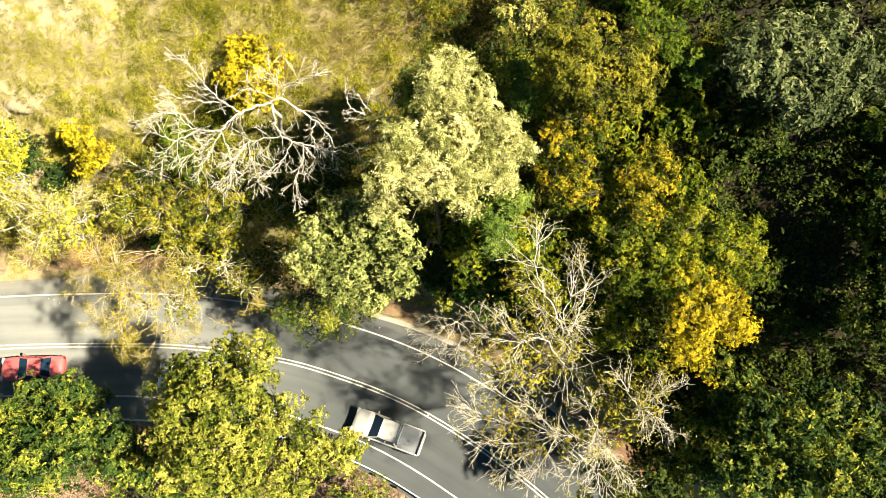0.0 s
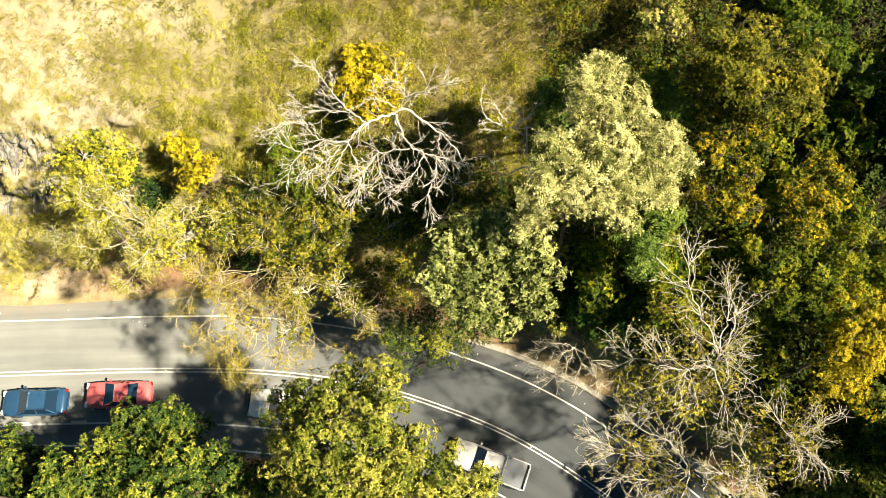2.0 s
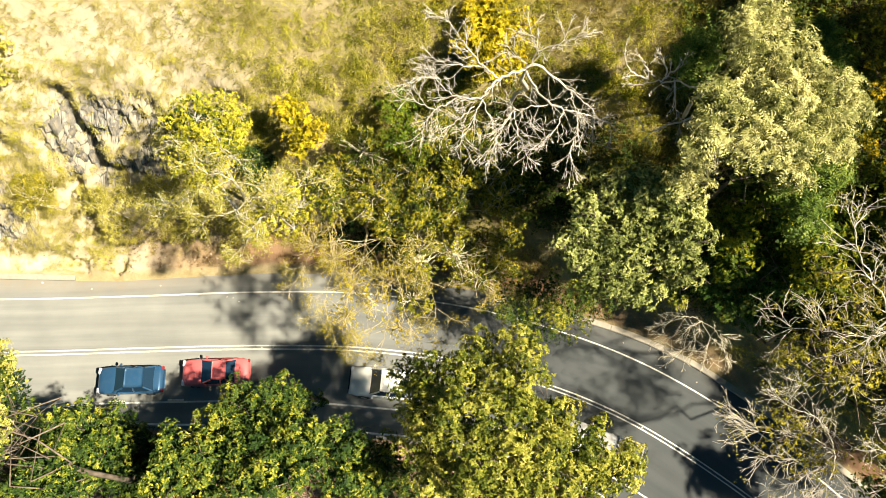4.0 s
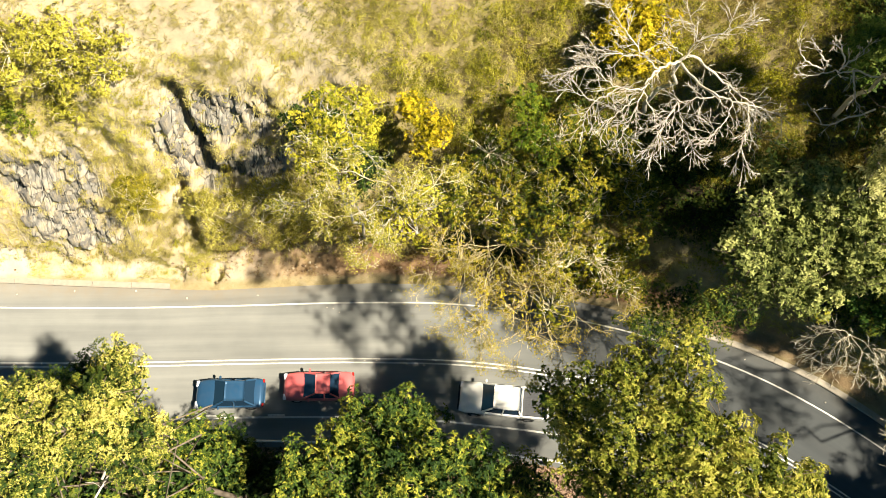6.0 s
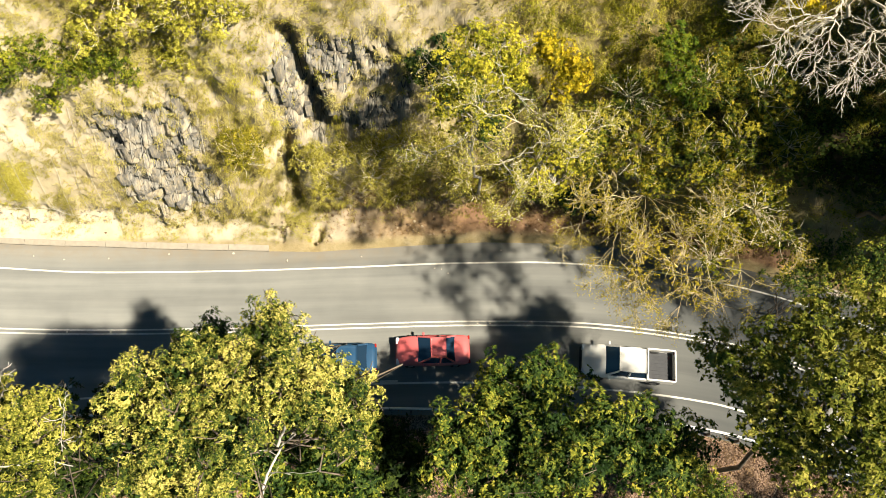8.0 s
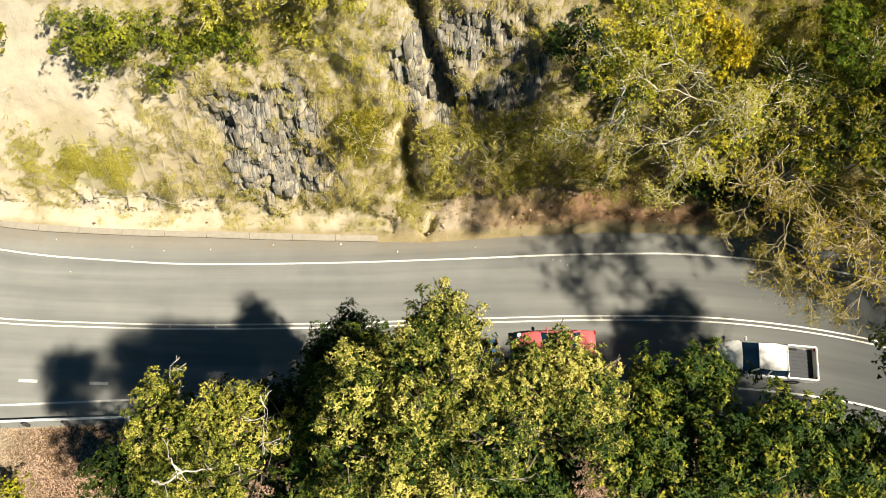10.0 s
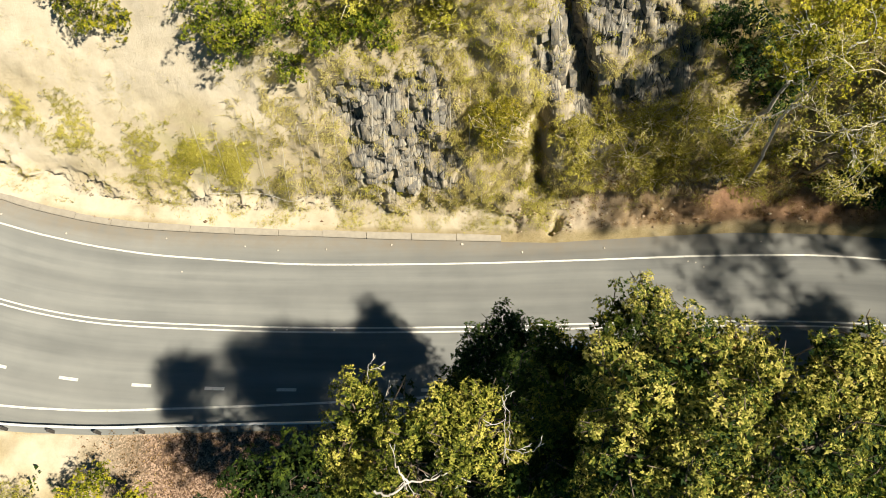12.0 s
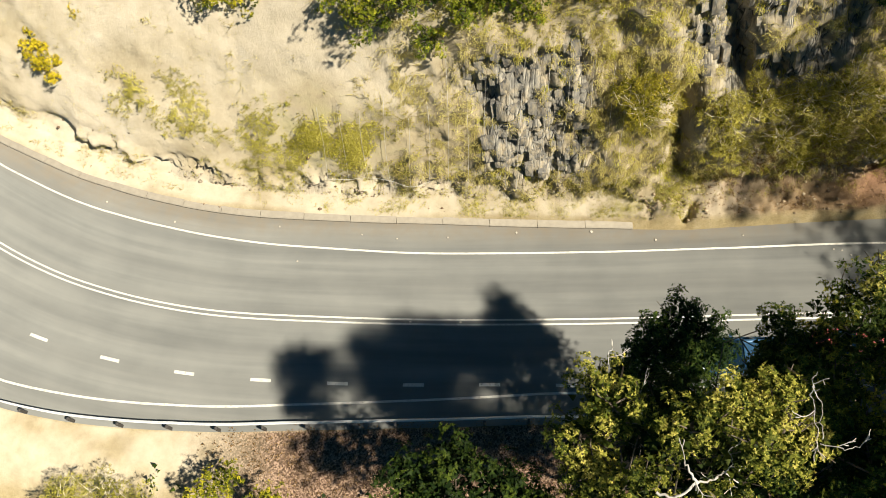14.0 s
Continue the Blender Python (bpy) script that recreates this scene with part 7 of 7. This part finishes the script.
def lamps(car, xf, xr, w, zf, zr):
    for sy in (1, -1):
        bm = bmesh.new()
        box(bm, xf - 0.12, xf + 0.10, min(sy * (w - 0.42), sy * (w - 0.05)), max(sy * (w - 0.42), sy * (w - 0.05)), zf - 0.07, zf + 0.08, 0.03)
        part("headlight", bm, M_LAMP, car, "clear headlight")
        bm = bmesh.new()
        box(bm, xr - 0.06, xr + 0.06, min(sy * (w - 0.25), sy * (w - 0.04)), max(sy * (w - 0.25), sy * (w - 0.04)), zr - 0.12, zr + 0.1, 0.02)
        part("tail_light", bm, M_TAIL, car, "red tail light")


def section(w, low, belt, top, tuck=0.06):
    """Half a body section from the middle of the top to the sill."""
    return [(0, top), (w * 0.55, top - 0.012), (w * 0.86, top - 0.04), (w - 0.02, belt - 0.06), (w, belt - 0.20), (w, low + 0.22), (w - tuck, low), (0, low)]


def sedan(name, label, paint, L=4.15, W=1.70, H=1.42, nose=1.05, boot=0.75):
    """A saloon that faces -x, its middle over the origin."""
    car = new(name)
    tagged(car, label, "car")
    h, w = L / 2, W / 2
    st = []
    for x, ww, low, belt, top in ((-h, 0.74, 0.38, 0.58, 0.60), (-h + 0.10, 0.90, 0.26, 0.70, 0.72), (-h + 0.35, 0.97, 0.22, 0.80, 0.80), (-h + nose * 0.75, 1.0, 0.20, 0.90, 0.90), (-h + nose + 0.12, 1.0, 0.20, 0.95, 0.95),
                                  (0, 1.0, 0.19, 0.97, 0.95), (h - boot - 0.3, 1.0, 0.20, 0.98, 0.97), (h - boot * 0.5, 0.99, 0.24, 0.98, 0.99), (h - 0.10, 0.93, 0.32, 0.94, 0.95), (h, 0.82, 0.42, 0.80, 0.82)):
        st.append((x, section(w * ww, low, belt, top)))
    part("body", loft(st), paint, car, smooth=True)
    cabin(car, paint, 0.93, H - 0.04, (-h + nose + 0.10, h - boot - 0.02), (-h + nose + 0.82, h - boot - 0.55), w - 0.06, w - 0.25, -h + nose + 1.35)
    for x in (-h + 0.78, h - 0.80):
        for sy in (1, -1):
            wheel(car, x, sy * (w - 0.10), 0.30, 0.20)
    mirrors(car, paint, -h + nose + 0.42, w - 0.04, 0.92)
    lamps(car, -h + 0.10, h - 0.03, w, 0.62, 0.78)
    for x0, x1 in ((-h - 0.05, -h + 0.10), (h - 0.10, h + 0.04)):
        bm = bmesh.new()
        box(bm, x0, x1, -w * 0.82, w * 0.82, 0.36, 0.52, 0.04)
        part("bumper", bm, paint, car)
    return car


def ute(name, label, paint, L=5.3, W=1.86, H=1.76, cover=None):
    """A double-cab pickup that faces -x."""
    car = new(name)
    tagged(car, label, "pickup truck")
    h, w = L / 2, W / 2
    tray0 = h - 1.62
    st = []
    for x, ww, low, belt, top in ((-h, 0.76, 0.50, 0.84, 0.86), (-h + 0.10, 0.90, 0.40, 0.96, 0.98), (-h + 0.40, 0.97, 0.36, 1.04, 1.05), (-h + 1.05, 1.0, 0.34, 1.10, 1.11), (-h + 1.45, 1.0, 0.34, 1.13, 1.12), (0, 1.0, 0.34, 1.14, 1.10), (tray0 - 0.02, 1.0, 0.34, 1.14, 1.10)):
        st.append((x, section(w * ww, low, belt, top)))
    part("body", loft(st), paint, car, smooth=True)
    cabin(car, paint, 1.10, H - 0.04, (-h + 1.30, tray0 - 0.03), (-h + 1.95, tray0 - 0.22), w - 0.07, w - 0.23, -h + 2.55)
    bm = bmesh.new()
    box(bm, tray0, h - 0.02, -w, -w + 0.09, 0.45, 1.16, 0.03)
    box(bm, tray0, h - 0.02, w - 0.09, w, 0.45, 1.16, 0.03)
    box(bm, tray0, tray0 + 0.07, -w + 0.05, w - 0.05, 0.45, 1.16, 0.02)
    box(bm, tray0 + 0.02, h - 0.05, -w + 0.06, w - 0.06, 0.45, 0.62, 0.0)
    part("tray", bm, paint, car)
    bm = bmesh.new()
    box(bm, h - 0.07, h + 0.02, -w + 0.03, w - 0.03, 0.50, 1.14, 0.025)
    part("tailgate", bm, paint, car)
    bm = bmesh.new()
    if cover:
        box(bm, tray0 + 0.06, h - 0.22, -w + 0.08, w - 0.08, 1.12, 1.17, 0.015)
        part("tray_cover", bm, cover, car, "flat grey tray cover")
    else:
        box(bm, tray0 + 0.08, h - 0.08, -w + 0.10, w - 0.10, 0.62, 0.66, 0.01)
        part("tray_liner", bm, M_LINER, car, "dark ribbed tray liner")
        for k in range(7):
            bm = bmesh.new()
            y = -0.63 + 0.21 * k
            box(bm, tray0 + 0.14, h - 0.14, y - 0.04, y + 0.04, 0.655, 0.685, 0.008)
            part("liner_rib", bm, M_LINER, car)
    for x in (-h + 0.95, h - 1.12):
        for sy in (1, -1):
            wheel(car, x, sy * (w - 0.08), 0.38, 0.25)
    mirrors(car, paint, -h + 1.48, w - 0.03, 1.10)
    lamps(car, -h + 0.10, h - 0.02, w, 0.86, 0.95)
    bm = bmesh.new()
    box(bm, -h - 0.10, -h + 0.12, -w * 0.84, w * 0.84, 0.45, 0.66, 0.05)
    part("bumper", bm, M_TRIM, car, "black front bumper")
    bm = bmesh.new()
    box(bm, -h - 0.03, -h + 0.06, -0.55, 0.55, 0.66, 0.84, 0.03)
    part("grille", bm, M_TRIM, car, "black grille")
    bm = bmesh.new()
    box(bm, h - 0.02, h + 0.14, -w * 0.86, w * 0.86, 0.44, 0.56, 0.03)
    part("bumper", bm, M_RIM, car, "chrome rear bumper")
    return car


P_WHITE = paint_mat("white car paint", (0.80, 0.77, 0.70), 0.35)
P_RED = paint_mat("faded red car paint", (0.60, 0.11, 0.11), 0.35)
P_BLUE = paint_mat("blue car paint", (0.006, 0.075, 0.17), 0.3, 0.3)
P_SILVER = paint_mat("pale silver car paint", (0.56, 0.53, 0.48), 0.35, 0.1)
P_COVER = plain_mat("grey tray cover", (0.19, 0.195, 0.2), 0.6)

ute("pickup_truck", "white double-cab pickup with an open dark tray", P_WHITE).matrix_basis = pose(35.9, 1.38, 0, 0, 0, -4.9)
ute("pickup_truck", "pale silver double-cab pickup with a grey tray cover", P_SILVER, 5.0, 1.82, 1.74, P_COVER).matrix_basis = pose(49.1, -2.35, 0, 0, 0, -20.5)
sedan("car", "faded red saloon car on the asphalt", P_RED, 4.15, 1.68, 1.42, 1.12, 0.78).matrix_basis = pose(24.8, 2.06, 0, 0, 0, 1.6)
sedan("car", "blue hatchback car on the shaded lane", P_BLUE, 4.0, 1.70, 1.48, 1.0, 0.45).matrix_basis = pose(19.6, 1.52, 0, 0, 0, 2.0)
